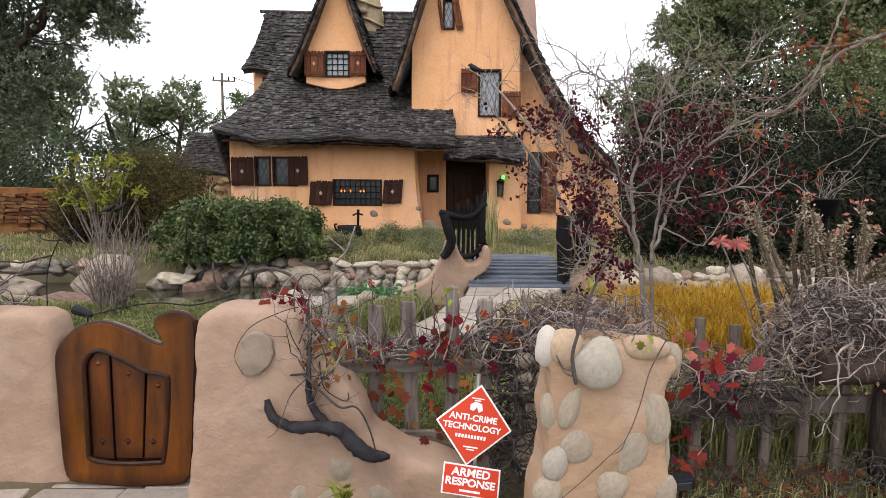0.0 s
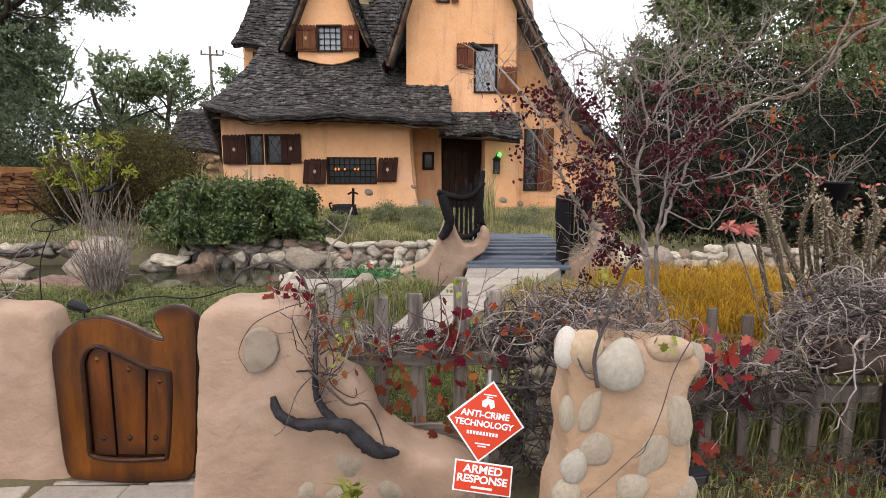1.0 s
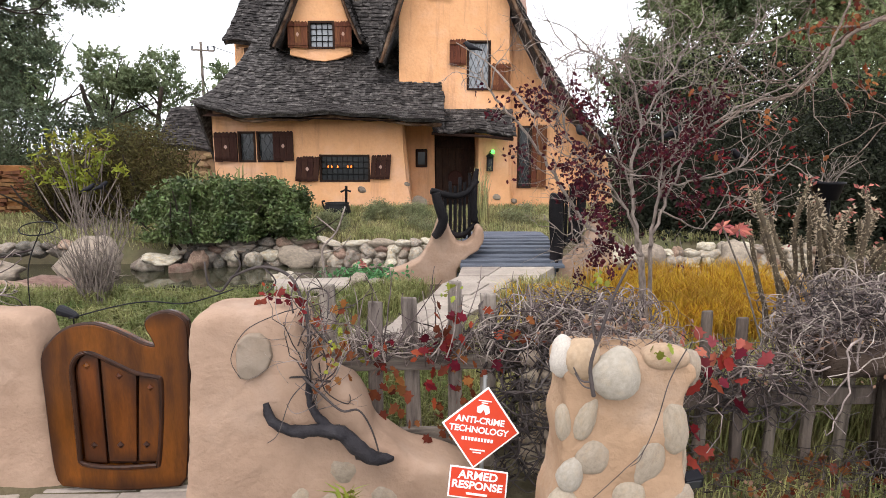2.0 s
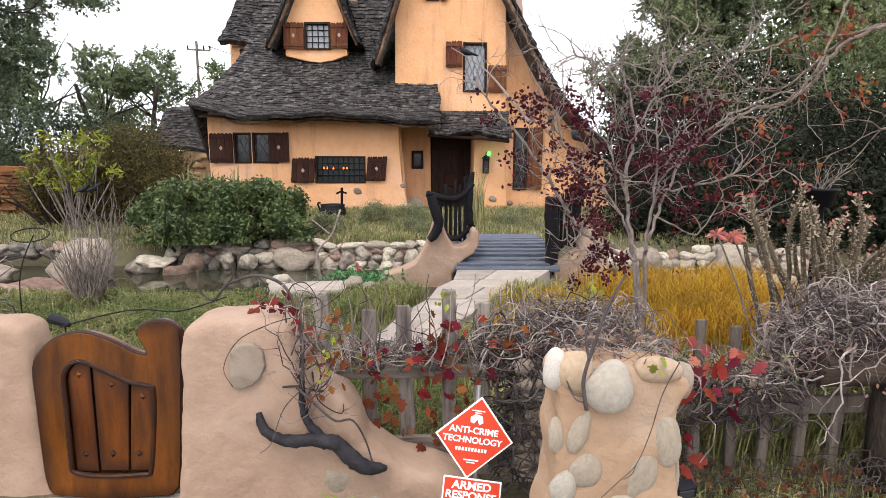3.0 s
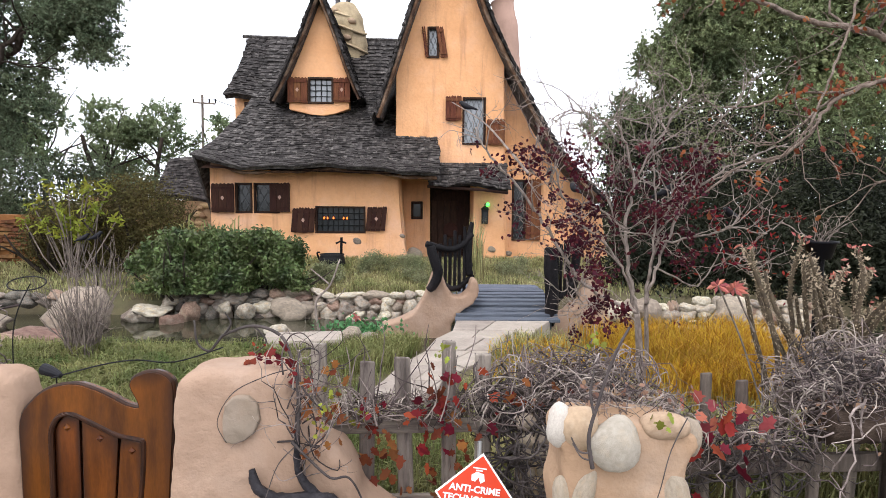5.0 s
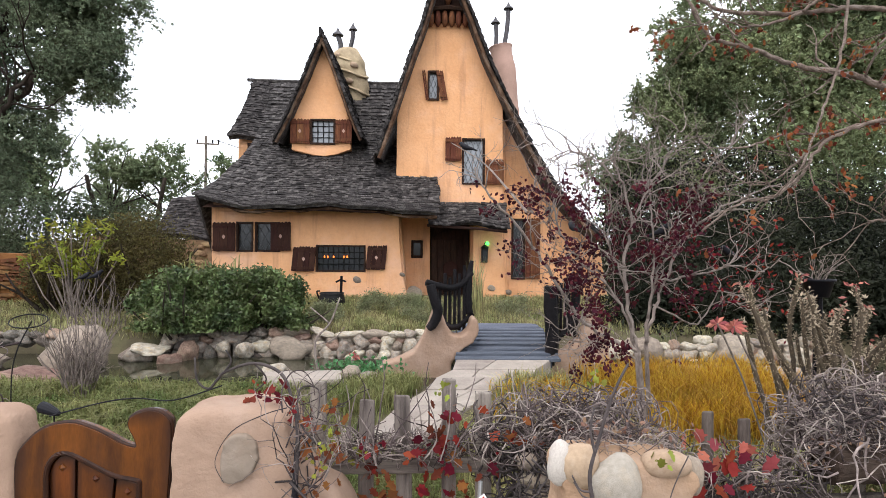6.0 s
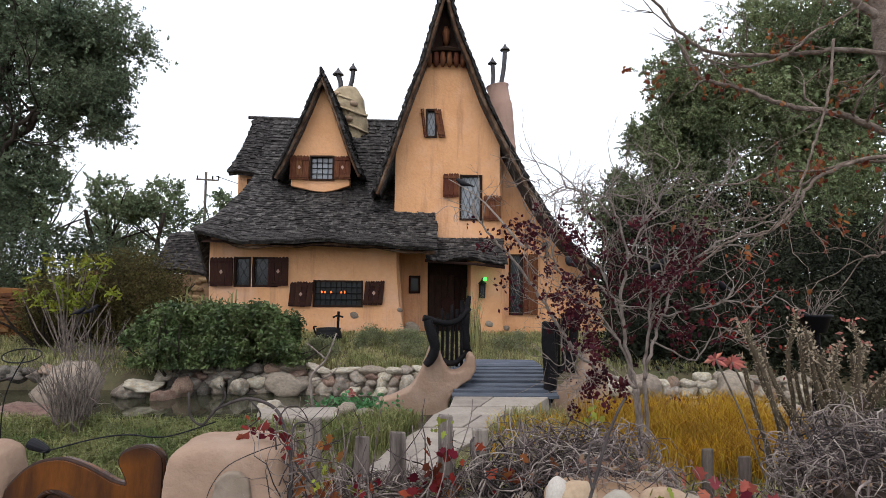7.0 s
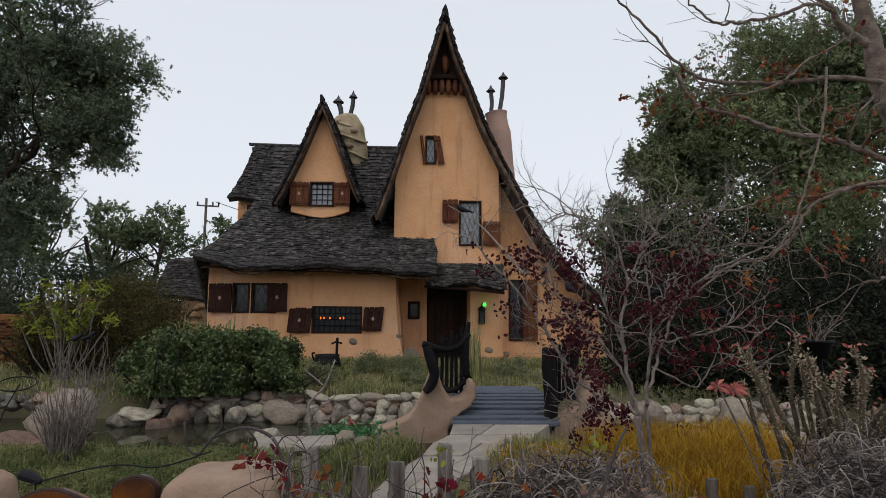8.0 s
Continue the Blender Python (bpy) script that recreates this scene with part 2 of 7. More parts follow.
RIGHTLEAF = leafy("evergreen_leaf", (0.26, 0.295, 0.145), (0.075, 0.10, 0.055), 1.0, sheer=0.25, scale=0.45)
BUSHLEAF = leafy("glossy_bush_leaf", (0.135, 0.175, 0.062), (0.030, 0.050, 0.019), 1.0, rough=0.42, spec=0.3, sheer=0.2)
OLIVELEAF = leafy("olive_brown_leaf", (0.115, 0.092, 0.034), (0.055, 0.050, 0.021), 0.9)
LIMELEAF = leafy("yellow_green_leaf", (0.30, 0.30, 0.045), (0.15, 0.185, 0.035), 0.9, sheer=0.4)
PURPLELEAF = leafy("purple_leaf", (0.085, 0.012, 0.022), (0.026, 0.007, 0.011), 0.9, sheer=0.25)
REDLEAF = leafy("red_leaf", (0.27, 0.024, 0.022), (0.10, 0.014, 0.014), 0.9, sheer=0.35)
RUSTLEAF = leafy("rust_leaf", (0.24, 0.075, 0.028), (0.095, 0.030, 0.017), 0.9, sheer=0.35)
SALMONLEAF = leafy("salmon_bract", (0.50, 0.13, 0.11), (0.38, 0.17, 0.15), 0.6, sheer=0.3)
FADEDLEAF = leafy("faded_red_leaf", (0.40, 0.10, 0.085), (0.24, 0.05, 0.045), 0.8, sheer=0.35)
DRYLEAF = leafy("fallen_dry_leaf", (0.34, 0.21, 0.14), (0.20, 0.12, 0.085), 0.8)
GRASS = leafy("green_grass_blade", (0.25, 0.24, 0.10), (0.075, 0.105, 0.032), 0.9, sheer=0.35)
DRYGRASS = leafy("mixed_dry_grass_blade", (0.35, 0.31, 0.14), (0.12, 0.15, 0.052), 1.0, sheer=0.35)
MOUNDGRASS = leafy("pale_mound_grass_blade", (0.42, 0.37, 0.20), (0.19, 0.215, 0.085), 1.0, sheer=0.4)
GOLDGRASS = leafy("golden_grass_blade", (0.46, 0.245, 0.022), (0.34, 0.20, 0.03), 0.9, sheer=0.4)


def plain(name, colour, rough=0.5, metal=0.0, emit=0.0, spec=0.5):
    m = bpy.data.materials.new(name)
    m.use_nodes = True
    b = m.node_tree.nodes["Principled BSDF"]
    b.inputs["Base Color"].default_value = (*colour, 1)
    b.inputs["Roughness"].default_value, b.inputs["Metallic"].default_value, b.inputs["Specular IOR Level"].default_value = rough, metal, spec
    if emit:
        b.inputs["Emission Color"].default_value, b.inputs["Emission Strength"].default_value = (*colour, 1), emit
    return m


SIGNRED = plain("sign_red_enamel", (0.60, 0.046, 0.014), 0.45)
SIGNWHITE = plain("sign_white_paint", (0.82, 0.82, 0.82), 0.5)
STEEL = plain("galvanised_steel", (0.55, 0.56, 0.58), 0.35, 1.0)
PIPE = material("grey_flue_metal", (0.11, 0.105, 0.11), (0.06, 0.058, 0.062), 12, 0.6, 0.2, 60, metal=0.4)
BLACKMETAL = plain("black_metal", (0.010, 0.010, 0.011), 0.55, spec=0.15)
BLACKPLASTIC = plain("black_plastic", (0.008, 0.008, 0.011), 0.5, spec=0.15)
LEADED = material("lead_came", (0.12, 0.125, 0.13), (0.07, 0.072, 0.075), 20, 0.5, 0.2, 80)
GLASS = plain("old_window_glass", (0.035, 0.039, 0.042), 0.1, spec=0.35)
# upper panes: reflected sky is put into the pale base colour
GLASS_UP = plain("sky_toned_upper_glass", (0.20, 0.22, 0.24), 0.1, spec=0.9)
CANDLE = plain("warm_candle_bulb", (1.0, 0.20, 0.025), 0.5, emit=1.3)
GREENLAMP = plain("green_lamp", (0.05, 1.0, 0.10), 0.5, emit=2.2)
BLUEPLASTIC = plain("blue_plastic", (0.03, 0.09, 0.15), 0.5)
WATER = bpy.data.materials.new("pond_water")
WATER.use_nodes = True
_b = WATER.node_tree.nodes["Principled BSDF"]
_b.inputs["Base Color"].default_value, _b.inputs["Roughness"].default_value = (0.030, 0.030, 0.018, 1), 0.06
_t = WATER.node_tree.nodes.new("ShaderNodeTexNoise")
_t.inputs["Scale"].default_value = 9.0
_p = WATER.node_tree.nodes.new("ShaderNodeBump")
_p.inputs["Strength"].default_value, _p.inputs["Distance"].default_value = 0.12, 0.02
WATER.node_tree.links.new(_t.outputs["Fac"], _p.inputs["Height"])
WATER.node_tree.links.new(_p.outputs[0], _b.inputs["Normal"])


# ---- building helpers ----
class Geo:
    """Gathers vertices and faces for one mesh."""

    def __init__(self):
        self.v, self.f, self.n = [], [], 0

    def add(self, verts, faces):
        verts = np.asarray(verts, float).reshape(-1, 3)
        self.v.append(verts)
        self.f += [tuple(int(i) + self.n for i in f) for f in faces]
        self.n += len(verts)
        return self

    def tube(self, pts, radii, sides=6, cap=True, gnarl=0.0, seed=1):
        pts = np.asarray(pts, float)
        k = len(pts)
        radii = np.broadcast_to(np.asarray(radii, float), (k,))
        way = np.gradient(pts, axis=0)
        way /= np.linalg.norm(way, axis=1)[:, None] + 1e-9
        ref = np.array([0.31, 0.17, 0.93]) if abs(way[0][2]) < 0.8 else np.array([0.93, 0.31, 0.17])
        a = np.cross(way, ref)
        a /= np.linalg.norm(a, axis=1)[:, None] + 1e-9
        c = np.cross(way, a)
        ang = np.linspace(0, 2 * math.pi, sides, endpoint=False)
        ring = (np.cos(ang)[None, :, None] * a[:, None] + np.sin(ang)[None, :, None] * c[:, None]) * radii[:, None, None] * (1 + gnarl * np.random.default_rng(seed).normal(size=(k, sides, 1))) + pts[:, None]
        faces = [(i * sides + j, i * sides + (j + 1) % sides, (i + 1) * sides + (j + 1) % sides, (i + 1) * sides + j)
                 for i in range(k - 1) for j in range(sides)]
        if cap:
            faces += [tuple(range(sides))[::-1], tuple((k - 1) * sides + j for j in range(sides))]
        return self.add(ring.reshape(-1, 3), faces)

    def box(self, m, size, jitter=0.0, rng=None):
        """A box of that size at the pose m, its corners a little uneven."""
        s = np.array([(x, y, z) for z in (-.5, .5) for y in (-.5, .5) for x in (-.5, .5)]) * np.asarray(size)
        if jitter:
            s += rng.uniform(-jitter, jitter, s.shape)
        mm = np.array(m)
        return self.add(s @ mm[:3, :3].T + mm[:3, 3], [(0, 2, 3, 1), (4, 5, 7, 6), (0, 1, 5, 4), (2, 6, 7, 3), (0, 4, 6, 2), (1, 3, 7, 5)])

    def leaves(self, centres, sizes, rng, aspect=0.5, droop=0.0, fold=0.25):
        """Small folded leaves, one a centre, turned at random."""
        c = np.asarray(centres, float)
        k = len(c)
        d = rng.normal(size=(k, 3))
        d[:, 2] -= droop
        d /= np.linalg.norm(d, axis=1)[:, None]
        s = np.cross(d, rng.normal(size=(k, 3)))
        s /= np.linalg.norm(s, axis=1)[:, None] + 1e-9
        up = np.cross(d, s)
        sz = np.asarray(sizes, float).reshape(-1, 1) * np.ones((k, 1))
        quad = np.stack([c - d * sz * 0.5, c + s * sz * aspect * 0.5 + up * sz * fold * 0.5, c + d * sz * 0.5, c - s * sz * aspect * 0.5 + up * sz * fold * 0.5], 1)
        i = np.arange(k)[:, None] * 4
        return self.add(quad.reshape(-1, 3), (i + np.array([0, 1, 2, 3])).tolist())

    def shaped(self, centres, sizes, rng, outline, droop=0.6, curl=0.18, face=(0, -0.7, 0.25)):
        """Broad leaves with a drawn outline, hanging and curled, mostly turned to the street."""
        o = np.array(outline, float)
        k = len(o)
        for c, s in zip(centres, sizes):
            d = rng.normal(0, 0.7, 3) + np.array([0, 0, -droop])
            d /= np.linalg.norm(d)
            w = np.cross(d, np.array(face) + rng.normal(0, 0.55, 3))
            w /= np.linalg.norm(w) + 1e-9
            n = np.cross(d, w)
            v = [np.array(c)] + [np.array(c) + s * (d * a + w * b + n * curl * rng.uniform(0.4, 1.2) * (b * b + 0.5 * a * a)) for a, b in o]
            self.add(v, [(0, i + 1, (i + 1) % k + 1) for i in range(k)])
        return self

    def blades(self, roots, heights, width, rng, lean=0.5):
        """Grass blades: two bent segments each."""
        r = np.asarray(roots, float)
        k = len(r)
        a = rng.uniform(0, 2 * math.pi, k)
        out = np.stack([np.cos(a), np.sin(a), 0 * a], 1) * (rng.uniform(0.15, 1, k) * lean)[:, None]
        side = np.stack([-np.sin(a + rng.normal(0, .8, k)), np.cos(a), 0 * a], 1) * width / 2
        h = np.asarray(heights, float).reshape(-1, 1) * np.ones((k, 1))
        mid = r + out * h * 0.35 + np.array([0, 0, 1]) * h * 0.62
        tip = r + out * h + np.array([0, 0, 1]) * h * (1 - 0.35 * lean)
        v = np.stack([r - side, r + side, mid + side * .8, mid - side * .8, tip], 1)
        i = np.arange(k)[:, None] * 5
        self.add(v.reshape(-1, 3), [])
        base = self.n - 5 * k
        self.f += (i + base + np.array([0, 1, 2, 3])).tolist() + (i + base + np.array([3, 2, 4])).tolist()
        return self

    def mesh(self, name):
        me = bpy.data.meshes.new(name)
        me.from_pydata(np.concatenate(self.v).tolist() if self.v else [], [], self.f)
        me.update()
        return me


def thing(name, at, label, category, group="", kind=""):
    ob = new(name)
    ob.location = at
    ob.empty_display_size = 0.1
    return tagged(ob, label, category, group, kind)


def attach(ob, parent):
    if parent is not None:
        ob.parent = parent
        if parent.type == "EMPTY":
            ob.matrix_parent_inverse = Matrix.Translation(-parent.location)
    return ob


def part(name, shape, mat, parent=None, label="", smooth=False, bevel=0.0):
    """Links a Geo, bmesh or mesh as one mesh object under a thing or a part."""
    if isinstance(shape, bmesh.types.BMesh):
        me = bpy.data.meshes.new(name)
        shape.to_mesh(me)
        shape.free()
    elif isinstance(shape, Geo):
        me = shape.mesh(name)
    else:
        me = shape
    if not me.materials:
        me.materials.append(mat)
    if smooth:
        me.shade_smooth()
    ob = new(name, me)
    if label:
        ob["label"] = label
    if bevel:
        b = ob.modifiers.new("bevel", "BEVEL")
        b.width, b.segments, b.limit_method = bevel, 2, "ANGLE"
    return attach(ob, parent)


def single(name, shape, mat, label, category, group="", kind="", smooth=False, bevel=0.0):
    return tagged(part(name, shape, mat, None, "", smooth, bevel), label, category, group, kind)


def box_at(name, m, size, mat, parent=None, label="", bevel=0.004, jitter=0.0, rng=None):
    return part(name, Geo().box(m, size, jitter, rng), mat, parent, label, bevel=bevel)


def slab(outline, holes, y0, y1):
    """An upright slab from an outline (x, z) between y0 and y1, with openings cut right through."""
    from mathutils.geometry import tessellate_polygon
    loops = [outline] + list(holes)
    flat = [p for lp in loops for p in lp]
    tris = tessellate_polygon([[Vector((x, z, 0)) for x, z in lp] for lp in loops])
    k = len(flat)
    v = [(x, y0, z) for x, z in flat] + [(x, y1, z) for x, z in flat]
    f = []
    for a, b, c in tris:
        (ax, az), (bx, bz), (cx, cz) = flat[a], flat[b], flat[c]
        if (bx - ax) * (cz - az) - (bz - az) * (cx - ax) < 0:
            a, b = b, a
        f += [(a, b, c), (a + k, c + k, b + k)]
    s = 0
    for lp in loops:
        m = len(lp)
        f += [(s + i, s + i + k, s + (i + 1) % m + k, s + (i + 1) % m) for i in range(m)]
        s += m
    bm = bmesh.new()
    vs = [bm.verts.new(p) for p in v]
    for q in f:
        bm.faces.new([vs[i] for i in q])
    bmesh.ops.recalc_face_normals(bm, faces=bm.faces[:])
    return bm


def rect(x0, x1, z0, z1):
    return [(x0, z0), (x1, z0), (x1, z1), (x0, z1)]


def plate(outline, y0, y1):
    return slab(outline, [], y0, y1)


def lathe(profile, sides=20):
    """A body of revolution about z from (radius, z) rows."""
    g = Geo()
    ang = np.linspace(0, 2 * math.pi, sides, endpoint=False)
    v = [(r * math.cos(a), r * math.sin(a), z) for r, z in profile for a in ang]
    k = len(profile)
    f = [(i * sides + j, i * sides + (j + 1) % sides, (i + 1) * sides + (j + 1) % sides, (i + 1) * sides + j) for i in range(k - 1) for j in range(sides)]
    f += [tuple(range(sides))[::-1], tuple((k - 1) * sides + j for j in range(sides))]
    return g.add(v, f)


def shift(g, m):
    mm = np.array(m)
    g.v = [v @ mm[:3, :3].T + mm[:3, 3] for v in g.v]
    return g


def rock_mesh(seed, rough=0.28, level=2):
    bm = bmesh.new()
    bmesh.ops.create_icosphere(bm, subdivisions=level, radius=1.0)
    o = Vector((seed * 7.3, seed * 3.1, seed * 1.7))
    for v in bm.verts:
        v.co *= 1 + rough * noise.noise(v.co * 0.9 + o) + 0.4 * rough * noise.noise(v.co * 2.3 + o)
    me = bpy.data.meshes.new("rock")
    bm.to_mesh(me)
    bm.free()
    me.shade_smooth()
    return me


ROCKS = [rock_mesh(i, 0.5, 3) for i in range(10)]
BOULDERS = [rock_mesh(20 + i, 0.62, 3) for i in range(4)]
PEBBLES = [rock_mesh(40 + i, 0.20, 3) for i in range(6)]
_kept = {}


def rock(name, base, mat, at, size, turn=(0, 0, 0), parent=None, label=""):
    key = (base.name, mat.name)
    if key not in _kept:
        _kept[key] = base.copy()
        _kept[key].materials.clear()
        _kept[key].materials.append(mat)
    ob = new(name, _kept[key])
    ob.matrix_basis = pose(*at, *turn) @ Matrix.Diagonal((*size, 1))
    if label:
        ob["label"] = label
    return attach(ob, parent)


def wander(rng, start, way, length, steps=8, bend=0.25, pull=(0, 0, 0)):
    """A crooked line of points from start."""
    p, d = np.array(start, float), np.array(way, float)
    d /= np.linalg.norm(d)
    out = [p.copy()]
    for _ in range(steps):
        d = d + rng.normal(0, bend, 3) + np.array(pull)
        d /= np.linalg.norm(d)
        p = p + d * length / steps
        out.append(p.copy())
    return np.array(out)


def smooth_line(pts, per=6):
    """A rounded line through a few points."""
    p = [Vector(q) for q in pts]
    out = []
    for i in range(len(p) - 1):
        a, b, c, d = p[max(i - 1, 0)], p[i], p[i + 1], p[min(i + 2, len(p) - 1)]
        for k in range(per):
            t = k / per
            out.append(0.5 * ((2 * b) + (c - a) * t + (2 * a - 5 * b + 4 * c - d) * t * t + (3 * b - a - 3 * c + d) * t ** 3))
    return np.array([list(q) for q in out + [p[-1]]])


def branching(rng, wood, start, way, length, radius, depth, tips, spread=0.7, ratio=0.68, kids=3, bend=0.2, lift=0.05, sides=6, bound=None):
    steps = 7 if depth > 1 else 5
    line = wander(rng, start, way, length, steps, bend, (0, 0, lift))
    if bound is not None and line[-1][0] > bound:
        return
    wood.tube(line, np.linspace(radius, radius * (0.55 if depth else 0.35), len(line)), sides if depth > 1 else 4)
    if depth == 0:
        tips += [line[-1], line[len(line) // 2], line[-2]]
        return
    for _ in range(kids):
        i = rng.integers(len(line) // 2, len(line))
        w = line[i] - line[i - 1]
        w = w / np.linalg.norm(w) + rng.normal(0, spread, 3)
        branching(rng, wood, line[i], w, length * ratio * rng.uniform(0.75, 1.15), radius * 0.58, depth - 1, tips, spread, ratio, kids, bend, lift, sides, bound)
    w = line[-1] - line[-2]
    branching(rng, wood, line[-1], w, length * ratio, radius * 0.55, depth - 1, tips, spread, ratio, kids, bend, lift, sides, bound)


TROWEL = bpy.data.textures.new("trowel_relief", "CLOUDS")
TROWEL.noise_scale, TROWEL.noise_depth = 0.13, 2


def smoothed(ob, voxel, times=8):
    """Rounds a lump of stucco all over."""
    r = ob.modifiers.new("remesh", "REMESH")
    r.mode, r.voxel_size, r.use_smooth_shade = "VOXEL", voxel, True
    s = ob.modifiers.new("smooth", "SMOOTH")
    s.factor, s.iterations = 0.5, times
    d = ob.modifiers.new("trowel", "DISPLACE")
    d.texture, d.texture_coords, d.strength, d.mid_level = TROWEL, "GLOBAL", 0.022, 0.5
    return ob


# ---- ground, water, paths ----
def ground_z(x, y):
    """Street level in front, the yard, the pond's bed, and the mound that the house stands on."""
    z = -0.16 + 0.16 * max(0.0, min(1.0, (y - 3.0) / 0.5))
    if y > 10.2:
        z = 0.05 + 0.30 * min(1.0, (y - 10.2) / 3.0)
    if -9.5 < x < 9.0:
        near = 7.05 + 0.18 * math.sin(x * 0.9)
        edge = min(1.0, (x + 9.5) / 0.8, (9.0 - x) / 0.8)
        a = max(0.0, min(1.0, (y - near) / 0.55)) * max(0.0, min(1.0, (10.45 - y) / 0.25))
        z -= (0.55 + z) * a * edge
    return z + 0.03 * noise.noise(Vector((x * 0.6, y * 0.6, 0))) * (1 if y > 3.2 else 0)


def grid_sheet(xs, ys, height):
    v = [(x, y, height(x, y)) for y in ys for x in xs]
    w = len(xs)
    f = [(j * w + i, j * w + i + 1, (j + 1) * w + i + 1, (j + 1) * w + i) for j in range(len(ys) - 1) for i in range(w - 1)]
    return Geo().add(v, f)


_far = [25, 40, 70, 130, 300, 900, 3000]
_xs = [-q for q in _far[::-1]] + list(np.arange(-15, 15.01, 0.3)) + _far
_ys = [-q for q in _far[::-1]] + [-15, -8, -4, -1, 1.2] + list(np.arange(2.0, 15.01, 0.2)) + [17, 20] + _far
single("ground", grid_sheet(_xs, _ys, ground_z), SOIL, "earthen garden ground with a pond bed and low mound", "ground", kind="structure", smooth=True)
single("water", Geo().add([(-9.4, 7.0, -0.27), (8.9, 7.0, -0.27), (8.9, 10.5, -0.27), (-9.4, 10.5, -0.27)], [(0, 1, 2, 3)]), WATER,
       "dark still pond water in front of the house", "water", kind="structure")
single("pavement", Geo().box(pose(0, 0.15, -0.15), (60, 3.4, 0.05)), CONCRETE, "grey concrete pavement beside the garden wall", "pavement", kind="structure", bevel=0.01)
single("road", Geo().box(pose(0, -6.6, -0.22), (200, 10.0, 0.13)), ASPHALT, "dark asphalt street beside the pavement", "road", kind="structure")


# ---- house ----
HX, HZ = 0.3, 0.30
house = thing("cottage", (0, 15.5, HZ), "storybook cottage with ochre stucco and steep dark shingle roofs", "house")
rngh = np.random.default_rng(5)


def wavy(points, per=5):
    q = smooth_line([(x, 0, z) for x, z in points], per)
    return [(float(a), float(c)) for a, _, c in q]


# openings: x0, x1, z0, z1
PAIR_A, PAIR_B, GRID_W = (-4.46, -4.13, 1.50, 2.14), (-4.03, -3.50, 1.50, 2.14), (-2.60, -1.49, 1.04, 1.61)
front = [(-5.02, 0.1), (-0.40, 0.1), (-0.47, 0.45), (-0.60, 1.1), (-0.66, 1.8), (-0.68, 2.75), (-5.08, 2.75), (-5.07, 1.4)]
part("wall", slab(front, [rect(*PAIR_A), rect(*PAIR_B), rect(*GRID_W)], 13.85, 14.15), STUCCO, house, "ochre stucco front wall", bevel=0.012)
part("wall", plate([(-0.62, 0.1), (0.10, 0.1), (0.08, 2.7), (-0.68, 2.7)], 15.05, 15.3), STUCCO, house, bevel=0.02)


def side_wall(x, y0, y1, z0, z1, thick=0.25, flare=0.0):
    g = Geo()
    v = [(x, y0 + 0.0, z0), (x, y1, z0), (x, y1, z1), (x, y0, z1), (x + thick + flare, y0, z0), (x + thick + flare, y1, z0), (x + thick, y1, z1), (x + thick, y0, z1)]
    g.add(v, [(0, 1, 2, 3), (4, 7, 6, 5), (0, 4, 5, 1), (2, 6, 7, 3), (0, 3, 7, 4), (1, 5, 6, 2)])
    return part("wall", g, STUCCO, house, bevel=0.03)


side_wall(-0.93, 14.16, 15.4, 0.1, 2.75, 0.25, 0.22)
side_wall(-5.08, 14.16, 18.5, 0.1, 2.9)
# porch jamb and the buttress beside the door
part("wall", plate([(1.13, 0.1), (1.98, 0.1), (1.93, 0.6), (1.86, 1.3), (1.84, 2.66), (1.12, 2.66)], 14.1, 14.45), STUCCO, house, bevel=0.02)
side_wall(1.125, 14.46, 15.3, 0.1, 2.6, 0.2)
# gable tower above the porch, with its two windows
TOP_W, MID_W = (0.02, 0.22, 5.16, 5.80), (0.86, 1.34, 3.16, 4.20)
gable = [(0.14, 2.62), (1.84, 2.62), (1.80, 5.35), (1.40, 6.05), (1.06, 6.85), (0.46, 8.55), (-0.06, 6.85), (-0.44, 5.95), (-0.74, 5.0), (-0.75, 3.3), (0.14, 3.2)]
part("wall", slab(gable, [rect(*TOP_W), rect(*MID_W)], 13.95, 14.25), STUCCO, house, "tall ochre stucco gable wall", bevel=0.02)
# right wing under the long sweeping slope
RIGHT_W = (2.14, 2.42, 0.86, 2.30)
wing = [(1.84, 0.1), (4.6, 0.1), (4.35, 1.55), (3.5, 2.55), (2.6, 3.8), (2.04, 4.85), (1.70, 5.5), (1.70, 2.6)]
part("wall", slab(wing, [rect(*RIGHT_W)], 14.4, 14.65), STUCCO, house, "ochre stucco wing wall", bevel=0.02)
part("wall", plate([(1.78, 0.1), (2.10, 0.1), (2.0, 0.7), (1.93, 1.6), (1.90, 4.6), (1.80, 4.6)], 14.2, 14.45), STUCCO, house, bevel=0.03)
# wall below the upper left roof, and the closed back of the house
part("wall", plate([(-5.35, 2.3), (-3.6, 2.3), (-3.6, 4.75), (-5.15, 4.75)], 16.2, 16.45), STUCCO, house, bevel=0.02)
side_wall(-5.3, 16.46, 19.0, 2.3, 4.75)
part("wall", plate(rect(-5.2, 2.4, 0.1, 4.6), 18.8, 19.05), STUCCO, house)
part("floor", Geo().box(pose(-0.4, 16.6, 0.22), (9.2, 4.6, 0.1)), DARKWOOD, house)
# inner walls behind the windows keep the rooms dark
part("wall", plate(rect(-4.9, 1.2, 0.2, 4.4), 16.0, 16.1), DARKWOOD, house, "dark inner partition")


